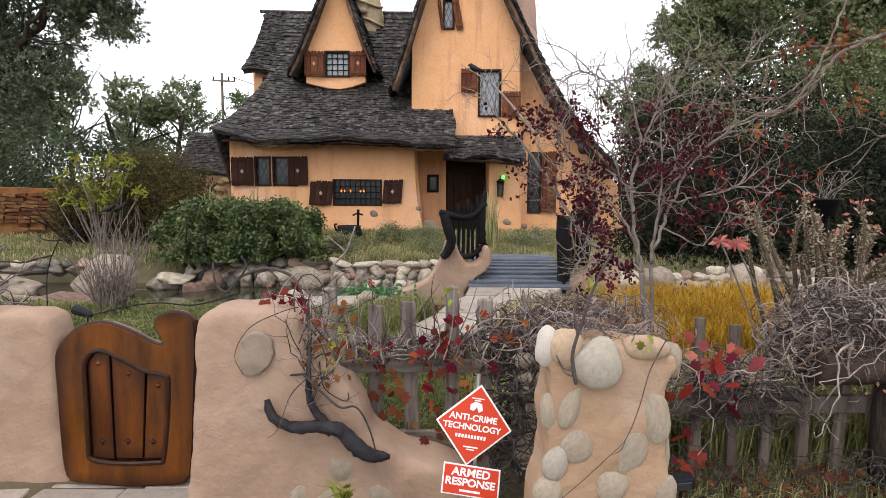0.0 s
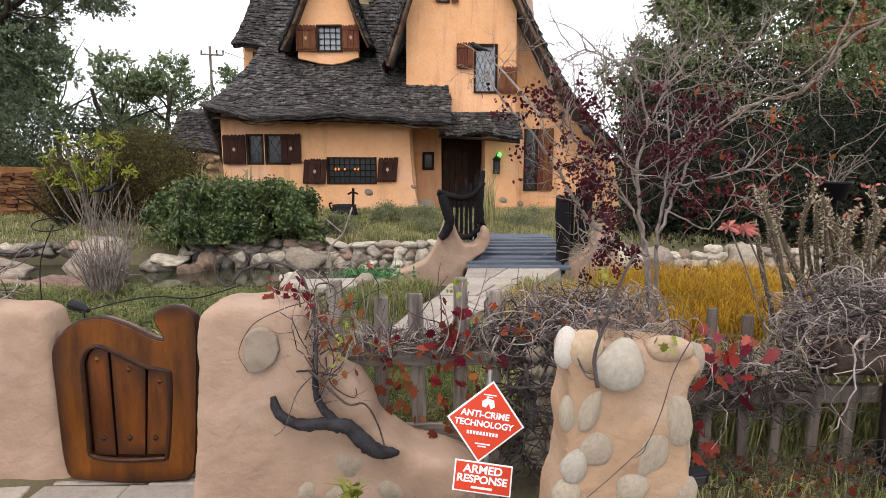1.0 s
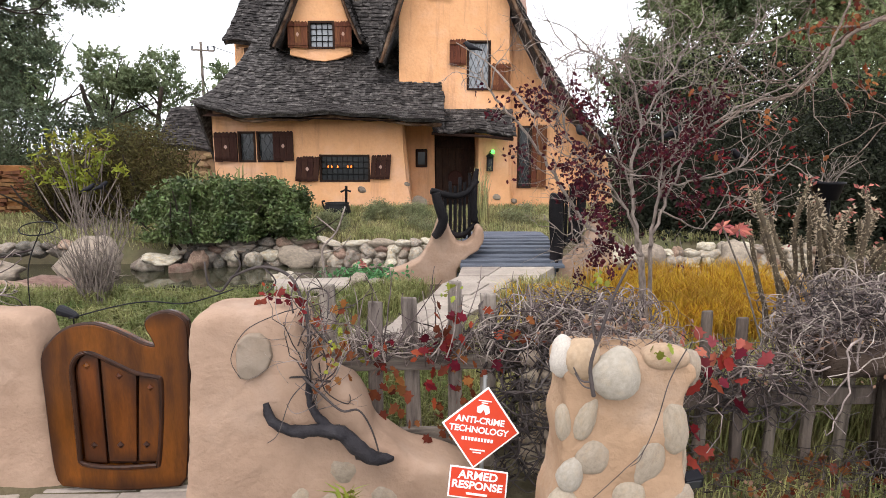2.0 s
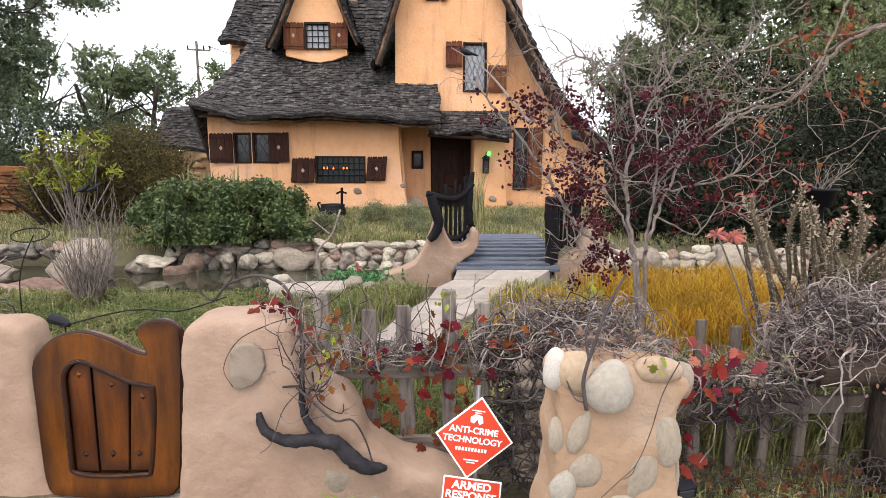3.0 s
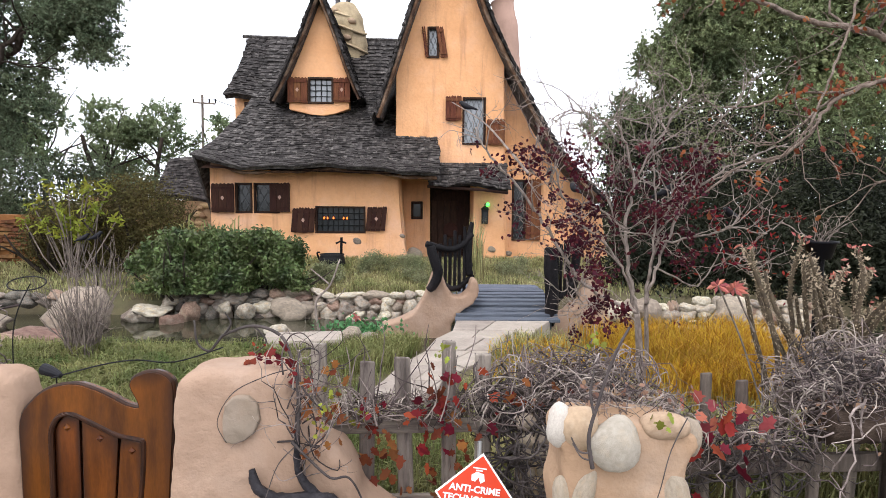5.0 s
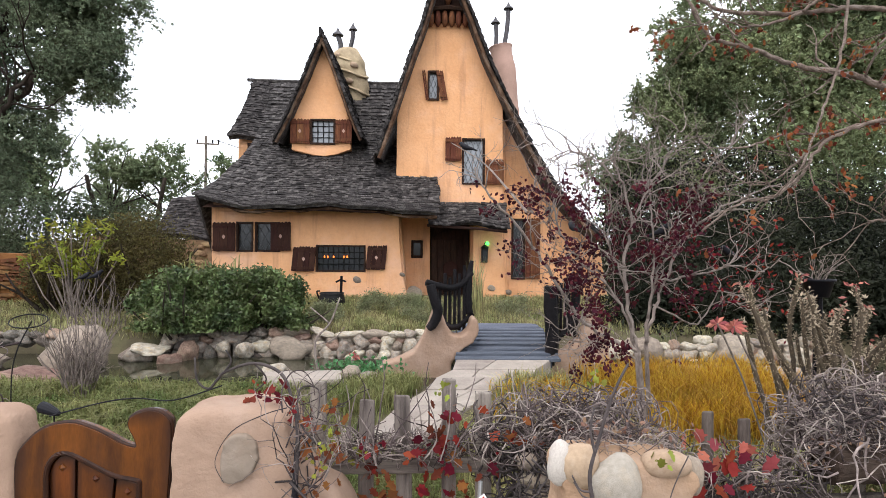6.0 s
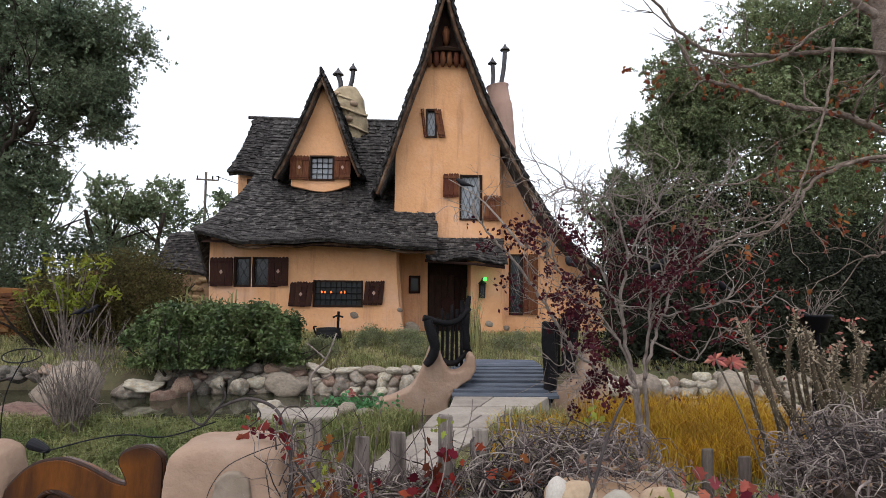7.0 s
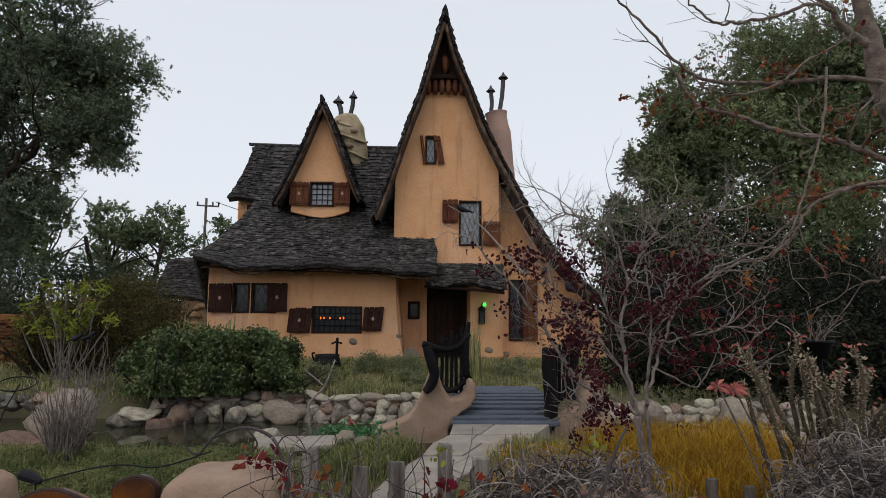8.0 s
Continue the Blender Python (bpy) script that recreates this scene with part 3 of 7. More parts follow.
def roof_shell(rows, mat=SHINGLE, name="roof", thick=0.10, label=""):
    """A bent roof sheet through rows of points, with thickness."""
    a = np.array(rows, float)
    h, w = a.shape[:2]
    du, dv = np.gradient(a, axis=1), np.gradient(a, axis=0)
    nrm = np.cross(du, dv)
    nrm /= np.linalg.norm(nrm, axis=2)[..., None] + 1e-9
    if nrm[..., 2].mean() < 0:
        nrm = -nrm
    g = Geo()
    low = a - nrm * thick
    f = []
    for j in range(h - 1):
        for i in range(w - 1):
            q = (j * w + i, j * w + i + 1, (j + 1) * w + i + 1, (j + 1) * w + i)
            f += [q, tuple(k + h * w for k in q[::-1])]
    for i in range(w - 1):
        f += [(i, i + h * w, i + 1 + h * w, i + 1), ((h - 1) * w + i, (h - 1) * w + i + 1, (h - 1) * w + i + 1 + h * w, (h - 1) * w + i + h * w)]
    for j in range(h - 1):
        f += [(j * w, (j + 1) * w, (j + 1) * w + h * w, j * w + h * w), (j * w + w - 1, j * w + w - 1 + h * w, (j + 1) * w + w - 1 + h * w, (j + 1) * w + w - 1)]
    g.add(np.concatenate([a.reshape(-1, 3), low.reshape(-1, 3)]), f)
    return part(name, g, mat, house, label), a, nrm


SHINGLE_SHAPES = []
for _k in range(6):
    _r = np.random.default_rng(70 + _k)
    _g = Geo().box(pose(0, 0, 0), (1, 1, 1), 0.07, _r)
    _me = _g.mesh("shingle")
    _me.materials.append(SHINGLE)
    SHINGLE_SHAPES.append(_me)
roof_jobs = []


def shingles(parent, a, nrm, courses, width, single_courses=0, seed=1):
    """Overlapping shakes on a roof sheet; the lowest courses are pieces of their own."""
    rng = np.random.default_rng(seed)
    h, w = a.shape[:2]

    def at(u, v):
        x, y = min(max(u, 0), 1) * (w - 1), min(max(v, 0), 1) * (h - 1)
        i, j = min(int(x), w - 2), min(int(y), h - 2)
        fx, fy = x - i, y - j
        p = (a[j, i] * (1 - fx) + a[j, i + 1] * fx) * (1 - fy) + (a[j + 1, i] * (1 - fx) + a[j + 1, i + 1] * fx) * fy
        return p, nrm[j, i] * (1 - fy) + nrm[j + 1, i] * fy

    g = Geo()
    for c in range(courses):
        v = (c + (1.0 if single_courses else 0.8)) / courses
        left, right = at(0, v)[0], at(1, v)[0]
        span = np.linalg.norm(right - left)
        down = at(0.5, min(1, v + 0.02))[0] - at(0.5, v - 0.02)[0]
        drop = np.linalg.norm(at(0.5, (c + 1) / courses)[0] - at(0.5, c / courses)[0])
        u = -0.01
        while u < 1.0:
            wd = width * rng.uniform(0.55, 1.6)
            p, nn = at(u + wd / span / 2, v + (0.10 * math.sin(u * span * 1.9 + c) + rng.normal(0, 0.07)) / courses)
            q, _ = at(u + wd / span / 2 + 0.01, v)
            t = at(min(u + wd / span / 2 + 0.02, 1), v)[0] - at(max(u + wd / span / 2 - 0.02, 0), v)[0]
            t /= np.linalg.norm(t) + 1e-9
            d = at(u + wd / span / 2, min(1, v + 0.03))[0] - at(u + wd / span / 2, max(0, v - 0.03))[0]
            d /= np.linalg.norm(d) + 1e-9
            n3 = np.cross(d, t)
            n3 = n3 if n3[2] > 0 else -n3
            n3 = n3 + d * -0.16
            n3 /= np.linalg.norm(n3)
            d = np.cross(n3, t)
            m = Matrix(((t[0], d[0], n3[0], 0), (t[1], d[1], n3[1], 0), (t[2], d[2], n3[2], 0), (0, 0, 0, 1)))
            mid = p + n3 * rng.uniform(0.012, 0.030)
            m.translation = Vector(mid)
            size = (wd * 0.96, drop * 1.7, rng.uniform(0.022, 0.042))
            m = m @ pose(0, 0, 0, rng.normal(0, 1.4), rng.normal(0, 1.2), rng.normal(0, 1.6))
            if c >= courses - single_courses:
                roof_jobs.append((parent, int(rng.integers(6)), m @ Matrix.Diagonal((*size, 1))))
            else:
                g.box(m, size, 0.010, rng)
            u += wd / span
    if g.n:
        ob = part("shingles", g, SHINGLE, parent)
        ob["kind"] = "stuff"


# main roof of the low wing: steep above, flaring to the eave
PROFILE = [(17.3, 6.42), (16.6, 5.66), (16.0, 5.00), (15.5, 4.52), (15.0, 4.10), (14.5, 3.72), (14.0, 3.33), (13.6, 2.98), (13.25, 2.70), (12.98, 2.53)]


def main_rows():
    rows = []
    for k, (y, z) in enumerate(PROFILE):
        s = k / (len(PROFILE) - 1)
        left = -4.45 if y >= 16.0 else -4.45 - 0.80 * ((16.0 - y) / 3.0) ** 2.7
        right = -0.72 if y > 14.05 else 0.20
        row = []
        for u in np.linspace(0, 1, 15):
            x = left + (right - left) * u
            lift = 0.22 * max(0, 1 - u * 4.5) ** 1.6 * s ** 2 - 0.16 * max(0, (u - 0.72) / 0.28) ** 1.5 * s ** 3 + (0.035 * math.sin(x * 2.1) + 0.022 * math.sin(x * 5.3 + 1)) * s ** 2
            bow = 0.35 * max(0, 1 - u * 4) ** 2 * s ** 2
            row.append((x, y + bow, z + lift))
        rows.append(row)
    return rows


roof, A, N = roof_shell(main_rows(), thick=0.08, label="dark weathered shingle roof with a flared uneven eave")
shingles(roof, A, N, 52, 0.13, 6, 11)
# log fascia and a pale lip under the flared eave
part("eave_log", Geo().tube(smooth_line([tuple(q + (0.02, 0.22, -0.11)) for q in A[-1][1:]], 3), 0.038 + 0.012 * np.sin(np.arange(40) * 1.7), 8, True, 0.10), RAKEWOOD, house, "weathered brown log under the eave", smooth=True)
# hip side of the low wing roof, turning round the corner
hip = []
for k, (y, z) in enumerate(PROFILE[2:]):
    left = -4.45 - 0.80 * ((16.0 - y) / 3.0) ** 2.7 if y < 16 else -4.45
    s = (k + 2) / (len(PROFILE) - 1)
    hip.append([(left - 0.25 * q * s, y + 0.35 * s * s + q * 2.2, z + 0.22 * s * s - 1.9 * q * s) for q in np.linspace(0, 1, 5)])
hips, A2, N2 = roof_shell(hip)
# upper left roof, its ridge level with the main one
up = []
for k, s in enumerate(np.linspace(0, 1, 8)):
    y, z = 17.3 - 1.45 * s, 6.42 - 1.86 * s - 0.12 * math.sin(s * math.pi)
    x0 = -5.12 - 0.26 * s ** 1.2
    up.append([(x0 + (-4.2 - x0) * u, y, z + 0.03 * math.sin(u * 7)) for u in np.linspace(0, 1, 6)])
uproof, A3, N3 = roof_shell(up, thick=0.14)
shingles(uproof, A3, N3, 24, 0.105, 0, 12)
rear = [[(x, 17.3 + 1.9 * s, 6.40 - 2.2 * s) for x in np.linspace(-5.2, 0.4, 6)] for s in np.linspace(0, 1, 4)]
roof_shell(rear)
part("ridge_board", Geo().tube([(-5.3, 17.3, 6.47), (-3.8, 17.3, 6.43), (-2, 17.3, 6.44), (0, 17.3, 6.44)], [0.05, 0.06, 0.055, 0.05], 6), SHINGLE, house)
# eave boards beneath
part("soffit", Geo().add([(-5.0, 13.1, 2.47), (0.1, 13.1, 2.34), (0.1, 14.0, 2.72), (-5.0, 14.0, 2.74)], [(0, 1, 2, 3)]), DARKWOOD, house)

# gable tower roof: two sweeping slopes to a sharp point
LEFT_EDGE = [(0.44, 9.06), (0.36, 8.85), (0.08, 7.82), (-0.13, 7.08), (-0.36, 6.44), (-0.54, 5.92), (-0.75, 5.28), (-0.95, 4.66), (-1.24, 3.82)]
RIGHT_EDGE = [(0.46, 9.06), (0.53, 8.85), (0.78, 7.95), (1.13, 7.08), (1.46, 6.22), (1.77, 5.58), (2.06, 5.00), (2.62, 3.95), (3.10, 3.20), (3.62, 2.55), (4.35, 1.85)]


def slope_rows(edge, y0, y1, n=6):
    return [[(x, y, z - 0.04 * ((y - y0) / (y1 - y0))) for y in np.linspace(y0, y1, n)] for x, z in smooth_edge(edge)]


def smooth_edge(edge):
    return [(float(q[0]), float(q[2])) for q in smooth_line([(x, 0, z) for x, z in edge], 2)]


_s = 13.4 / 13.9
LEFT_EDGE = [(-0.083 + (x + 0.083) * _s, 1.7 + (z - 1.7) * _s) for x, z in LEFT_EDGE]
RIGHT_EDGE = [(-0.083 + (x + 0.083) * _s, 1.7 + (z - 1.7) * _s) for x, z in RIGHT_EDGE]
tl, A4, N4 = roof_shell(slope_rows(LEFT_EDGE, 13.5, 18.5), thick=0.12, label="steep dark shingle gable roof")
shingles(tl, A4, N4, 40, 0.14, 0, 13)
tr, A5, N5 = roof_shell(slope_rows(RIGHT_EDGE, 13.55, 18.5), thick=0.12)
shingles(tr, A5, N5, 48, 0.14, 0, 14)


def rake(points, y, r=0.045, off=(0, 0)):
    q = smooth_line([(x + off[0], y, z + off[1]) for x, z in points], 3)
    q[:, 2] += rngh.normal(0, 0.012, len(q))
    return part("rake_board", Geo().tube(q, np.full(len(q), r) * rngh.uniform(0.85, 1.1, len(q)), 6), RAKEWOOD, house, "weathered brown rake board")


def rake_teeth(points, y):
    """Ragged shingle ends along a gable edge."""
    gg = Geo()
    q = smooth_line([(x, y, z) for x, z in points], 9)
    for i in range(len(q) - 1):
        d = q[i + 1] - q[i]
        a = math.degrees(math.atan2(d[2], d[0]))
        gg.box(pose(*(q[i] + (0, rngh.uniform(-0.04, 0.03), 0.0)), 0, -a + rngh.normal(0, 5), 0), (np.linalg.norm(d) * 1.3, 0.12, 0.05), 0.012, rngh)
    ob = part("rake_shingles", gg, SHINGLE, house)
    ob["kind"] = "stuff"


rake(LEFT_EDGE[1:], 13.50, 0.048, (0.06, -0.085))
rake(RIGHT_EDGE[1:], 13.53, 0.048, (-0.06, -0.085))
rake_teeth(LEFT_EDGE, 13.5)
rake_teeth(RIGHT_EDGE, 13.53)
part("finial", Geo().tube([(0.43, 13.55, 8.5), (0.43, 13.53, 8.78), (0.43, 13.52, 8.88), (0.44, 13.5, 9.0)], [0.05, 0.09, 0.07, 0.015], 6), BLACKWOOD, house)
# carved wood at the top of the gable
part("gable_board", plate([(-0.05, 6.98), (1.02, 6.98), (0.46, 8.5)], 13.90, 13.94), DARKWOOD, house, "dark boarded gable top")
for k in range(6):
    x = 0.05 + k * 0.165
    part("corbel", Geo().tube([(x, 13.86, 7.22), (x, 13.84, 7.05), (x, 13.85, 6.93), (x, 13.87, 6.86)], [0.055, 0.075, 0.07, 0.03], 8), SHUTTER, house, smooth=True)
part("carved_drop", Geo().tube([(0.45, 13.86, 7.85), (0.45, 13.82, 7.7), (0.46, 13.82, 7.5), (0.45, 13.86, 7.36)], [0.05, 0.10, 0.085, 0.03], 8), SHUTTER, house, smooth=True)
part("tie_beam", Geo().tube([(-0.12, 13.82, 7.24), (0.45, 13.8, 7.30), (1.05, 13.82, 7.24)], [0.05, 0.06, 0.05], 6), DARKWOOD, house)

# pent roof over the porch
pent = [[(0.02 + 1.82 * u + 0.02 * s, 14.0 - 0.62 * s, 2.70 - 0.52 * s - 0.10 * s * max(0, (u - 0.5) / 0.5) ** 2 - 0.04 * s * math.sin(u * 9)) for u in np.linspace(0, 1, 10)] for s in np.linspace(0, 1, 5)]
pr, A6, N6 = roof_shell(pent, thick=0.09, label="small dark shingle roof over the entry")
shingles(pr, A6, N6, 9, 0.12, 0, 15)
part("beam", Geo().tube([(0.0, 13.42, 2.12), (0.6, 13.40, 2.08), (1.2, 13.40, 2.05), (1.86, 13.4, 1.98)], 0.034, 6, True, 0.1), DARKWOOD, house)
part("beam", Geo().tube([(-0.6, 14.05, 2.45), (0.3, 14.05, 2.35), (1.2, 14.05, 2.2)], 0.07, 6), DARKWOOD, house)
part("soffit", Geo().add([(-0.65, 13.95, 2.44), (1.86, 13.95, 2.44), (1.86, 15.1, 2.44), (-0.65, 15.1, 2.44)], [(0, 1, 2, 3)]), DARKWOOD, house)

# dormer
DW = (-2.88, -2.33, 4.17, 4.73)
_dz = [(-3.42, 4.02), (-2.9, 3.90), (-2.58, 3.87), (-2.3, 3.92), (-1.93, 4.05), (-1.96, 4.75), (-2.22, 5.5), (-2.67, 6.75), (-3.08, 5.5), (-3.32, 4.95), (-3.40, 4.75)]
dz = [(-0.083 + (x + 0.083) * 0.988, 1.7 + (z - 1.7) * 0.988) for x, z in _dz]
part("dormer_wall", slab(dz, [rect(*DW)], 14.55, 14.80), STUCCO, house, "ochre stucco dormer wall", bevel=0.02)
DL = [(-2.69, 6.98), (-2.85, 6.65), (-3.10, 6.0), (-3.38, 5.35), (-3.62, 4.80), (-3.88, 4.30)]
DR = [(-2.68, 6.98), (-2.50, 6.55), (-2.25, 5.9), (-2.02, 5.25), (-1.84, 4.8), (-1.65, 4.36)]
DL = [(-0.083 + (x + 0.083) * 0.963, 1.7 + (z - 1.7) * 0.963) for x, z in DL]
DR = [(-0.083 + (x + 0.083) * 0.963, 1.7 + (z - 1.7) * 0.963) for x, z in DR]
for edge, seed in ((DL, 16), (DR, 17)):
    rows = [[(x, y, z) for y in np.linspace(14.25, 17.0, 5)] for x, z in smooth_edge(edge)]
    dr, Ad, Nd = roof_shell(rows, thick=0.10)
    shingles(dr, Ad, Nd, 22, 0.13, 0, seed)
    sgn = 1 if edge is DL else -1
    rake(edge, 14.26, 0.04, (0.05 * sgn, -0.07))
    rake_teeth(edge, 14.24)
part("finial", Geo().tube([(-2.61, 14.4, 6.70), (-2.63, 14.38, 6.85), (-2.67, 14.38, 6.98)], [0.06, 0.07, 0.03], 6), BLACKWOOD, house)


# windows and shutters
def window(x0, x1, z0, z1, y, style, cols=4, rows=4, glass=GLASS, bend=0.0):
    """Glass with bars; style grid or diamond."""
    fr = Geo()
    t = 0.035
    for a, b, c, d in ((x0 - t, x0 + 0.01, z0 - t, z1 + t), (x1 - 0.01, x1 + t, z0 - t, z1 + t), (x0, x1, z0 - t, z0 + 0.01), (x0, x1, z1 - 0.01, z1 + t)):
        fr.box(pose((a + b) / 2, y - 0.02, (c + d) / 2), (b - a, 0.09, d - c), 0.004, rngh)
    w = part("window", fr, DARKWOOD, house, "dark wood window frame")
    part("pane", Geo().box(pose((x0 + x1) / 2, y + 0.06, (z0 + z1) / 2), (x1 - x0, 0.012, z1 - z0)), glass, w)
    bar_mat = LEADED if style != "grid" else BLACKMETAL

    def bar(pts, r, n):
        part("bar", Geo().tube(pts, r, n), bar_mat, w)

    if style == "grid":
        for k in range(1, cols):
            x = x0 + (x1 - x0) * k / cols
            bar([(x, y + 0.03, z0), (x + 0.004, y + 0.028, (z0 + z1) / 2), (x, y + 0.03, z1)], 0.011, 5)
        for k in range(1, rows):
            z = z0 + (z1 - z0) * k / rows
            bar([(x0, y + 0.028, z), ((x0 + x1) / 2, y + 0.026, z + 0.004), (x1, y + 0.028, z)], 0.011, 5)
    else:
        wd, ht = x1 - x0, z1 - z0
        for sgn in (1, -1):
            k = -rows
            while k < cols + rows:
                pts = []
                for s in np.linspace(0, 1, 13):
                    x, z = x0 + wd * (k / cols + s * rows / cols * 0.5 * (1 if sgn > 0 else -1) + (0 if sgn > 0 else 0.0)), z0 + ht * s
                    if x0 <= x <= x1:
                        pts.append((x, y + 0.045 + 0.003 * sgn, z))
                if len(pts) > 1:
                    bar(pts, 0.007, 4)
                k += 1
    return w


def shutter(x0, x1, z0, z1, y, mat, skew=0.0, planks=3, heart=True, seed=0):
    """A board shutter with a scalloped head, two battens and a cut-out."""
    r = np.random.default_rng(seed + 400)
    wd = (x1 - x0) / planks
    s = None
    for k in range(planks):
        xa = x0 + k * wd + 0.003
        top = z1 + r.uniform(-0.012, 0.012)
        q = [(xa + skew * 0, z0 + r.uniform(-.01, .01)), (xa + wd - 0.006, z0 + r.uniform(-.01, .01)), (xa + wd - 0.006 + skew, top - 0.02), (xa + wd * 0.75 + skew, top + 0.014), (xa + wd * 0.5 + skew, top - 0.012), (xa + wd * 0.25 + skew, top + 0.014), (xa + skew, top - 0.02)]
        if s is None:
            s = part("shutter", plate(q, y - 0.07, y - 0.03), mat, house, "dark board shutter with a scalloped top", bevel=0.006)
        else:
            part("board", plate(q, y - 0.07 - r.uniform(0, .008), y - 0.03), mat, s, bevel=0.006)
    for z in (z0 + 0.1 * (z1 - z0) + 0.02, z1 - 0.14 * (z1 - z0)):
        f = (z - z0) / (z1 - z0) * skew
        part("batten", plate(rect(x0 + 0.005 + f, x1 - 0.005 + f, z - 0.03, z + 0.03), y - 0.09, y - 0.072), mat, s, bevel=0.005)
    if heart:
        cx, cz = (x0 + x1) / 2 + skew / 2, z0 + 0.5 * (z1 - z0)
        part("cut_out", plate([(cx, cz - 0.05), (cx + 0.04, cz + 0.0), (cx + 0.012, cz + 0.05), (cx - 0.012, cz + 0.05), (cx - 0.04, cz)], y - 0.082, y - 0.0725), STUCCO_ROSE, s, "small pale cut-out")
    return s


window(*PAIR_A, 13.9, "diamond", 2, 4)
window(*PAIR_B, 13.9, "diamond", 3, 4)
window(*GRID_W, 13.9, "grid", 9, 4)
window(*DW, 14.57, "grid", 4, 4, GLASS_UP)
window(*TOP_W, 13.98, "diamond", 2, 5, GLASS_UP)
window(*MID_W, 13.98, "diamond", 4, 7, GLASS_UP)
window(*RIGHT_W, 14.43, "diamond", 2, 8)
shutter(-5.03, -4.50, 1.48, 2.14, 13.84, SHUTTER_LOW, seed=1)
shutter(-3.68, -3.21, 1.50, 2.17, 13.84, SHUTTER_LOW, seed=2)
shutter(-3.20, -2.66, 1.02, 1.59, 13.84, SHUTTER_LOW, 0.05, 4, seed=3)
shutter(-1.45, -0.99, 1.07, 1.63, 13.84, SHUTTER_LOW, 0.05, 4, seed=4)
shutter(-3.40, -2.92, 4.15, 4.74, 14.54, SHUTTER, 0.0, 3, seed=5)
shutter(-2.29, -1.88, 4.17, 4.75, 14.54, SHUTTER, 0.0, 3, seed=6)
shutter(-0.06, 0.02, 5.13, 5.83, 13.94, SHUTTER, -0.09, 2, False, seed=7)
shutter(0.30, 0.47, 5.13, 5.83, 13.94, SHUTTER, -0.12, 2, False, seed=8)
shutter(0.42, 0.80, 3.68, 4.24, 13.94, SHUTTER, 0.0, 3, False, seed=9)
shutter(1.40, 1.84, 3.12, 3.72, 13.94, SHUTTER, 0.0, 3, False, seed=10)
shutter(2.46, 2.82, 0.84, 2.34, 14.39, SHUTTER, 0.0, 3, False, seed=11)
# candle bulbs behind the barred window
for k, x in enumerate((-2.44, -2.36, -2.22, -1.98, -1.90)):
    c = single("candle_bulb", lathe([(0.006, -0.03), (0.020, -0.01), (0.016, 0.015), (0.003, 0.035)], 10), CANDLE, "small glowing warm candle bulb behind a barred window", "lamp", "candle bulbs", smooth=True)
    c.location = (x, 13.925, 1.36)
# niche, porch door
box_at("niche_frame", pose(-0.25, 15.02, 1.55), (0.30, 0.06, 0.46), DARKWOOD, house, "small dark framed niche", 0.02)
box_at("niche_pane", pose(-0.25, 14.98, 1.55), (0.18, 0.02, 0.32), GLASS, house)
door = part("door", plate(wavy([(0.12, 0.25), (1.12, 0.25)], 1) + wavy([(1.12, 0.25), (1.12, 1.6), (1.05, 1.9), (0.62, 2.08), (0.18, 1.9), (0.12, 1.6), (0.12, 0.25)], 3)[1:-1], 15.12, 15.2), DARKWOOD, house, "dark arched plank entry door", bevel=0.01)
for k in range(6):
    box_at("plank", pose(0.20 + k * 0.167, 15.105, 1.05), (0.15, 0.03, 1.5), DARKWOOD, door, "", 0.006, 0.004, rngh)
part("door_panel", lathe([(0.0, -0.01), (0.17, -0.01), (0.19, 0.0), (0.17, 0.02), (0.0, 0.02)], 20), SHUTTER_LOW, door, "round carved panel").matrix_basis = pose(0.62, 15.08, 1.05, 90, 0, 0)
part("wall", plate(rect(0.0, 1.2, 0.2, 2.6), 15.22, 15.4), DARKWOOD, house)

# chimneys
ch = Geo().tube(smooth_line([(-1.95, 17.0, 5.0), (-2.05, 17.0, 6.0), (-2.22, 17.0, 6.7), (-2.38, 17.0, 7.12), (-2.44, 17, 7.34)], 5), [0.30, 0.31, 0.33, 0.34, 0.36, 0.38, 0.39, 0.39, 0.40, 0.40, 0.42, 0.45, 0.44, 0.42, 0.41, 0.40, 0.39, 0.36, 0.30, 0.22, 0.10], 14)
chim = part("chimney", ch, STUCCO_GREY, house, "leaning pale stucco chimney with set stones", smooth=True)
for z, cx, r in ((6.05, -2.06, 0.42), (6.55, -2.19, 0.45), (6.95, -2.33, 0.44)):
    ring = [(cx + r * math.cos(a), 17.0 + r * math.sin(a), z + 0.07 * math.sin(2 * a + z) - 0.05 * math.cos(a)) for a in np.linspace(0, 6.28, 15)]
    part("ledge", Geo().tube(smooth_line(ring, 2), 0.036, 7, True, 0.14), STUCCO_GREY, chim, smooth=True)
for a, z, cx in ((-1.9, 6.3, -2.1), (-1.2, 6.75, -2.25), (-2.2, 7.05, -2.36)):
    rock("stone", PEBBLES[int(z * 10) % 6], SANDCOBBLE, (cx + 0.42 * math.cos(a), 17.0 + 0.42 * math.sin(a), z), (0.13, 0.07, 0.08), (0, 10, math.degrees(a) + 90), chim)
ch2 = Geo().tube(smooth_line([(2.55, 18, 4.5), (2.45, 18, 5.8), (2.36, 18.0, 7.0), (2.28, 18, 7.7), (2.26, 18, 7.86)], 5), [0.42] * 6 + [0.40] * 6 + [0.36, 0.35, 0.34, 0.34, 0.35, 0.36, 0.37, 0.33, 0.2], 14)
part("chimney", ch2, STUCCO_ROSE, house, "leaning rose stucco chimney", smooth=True)


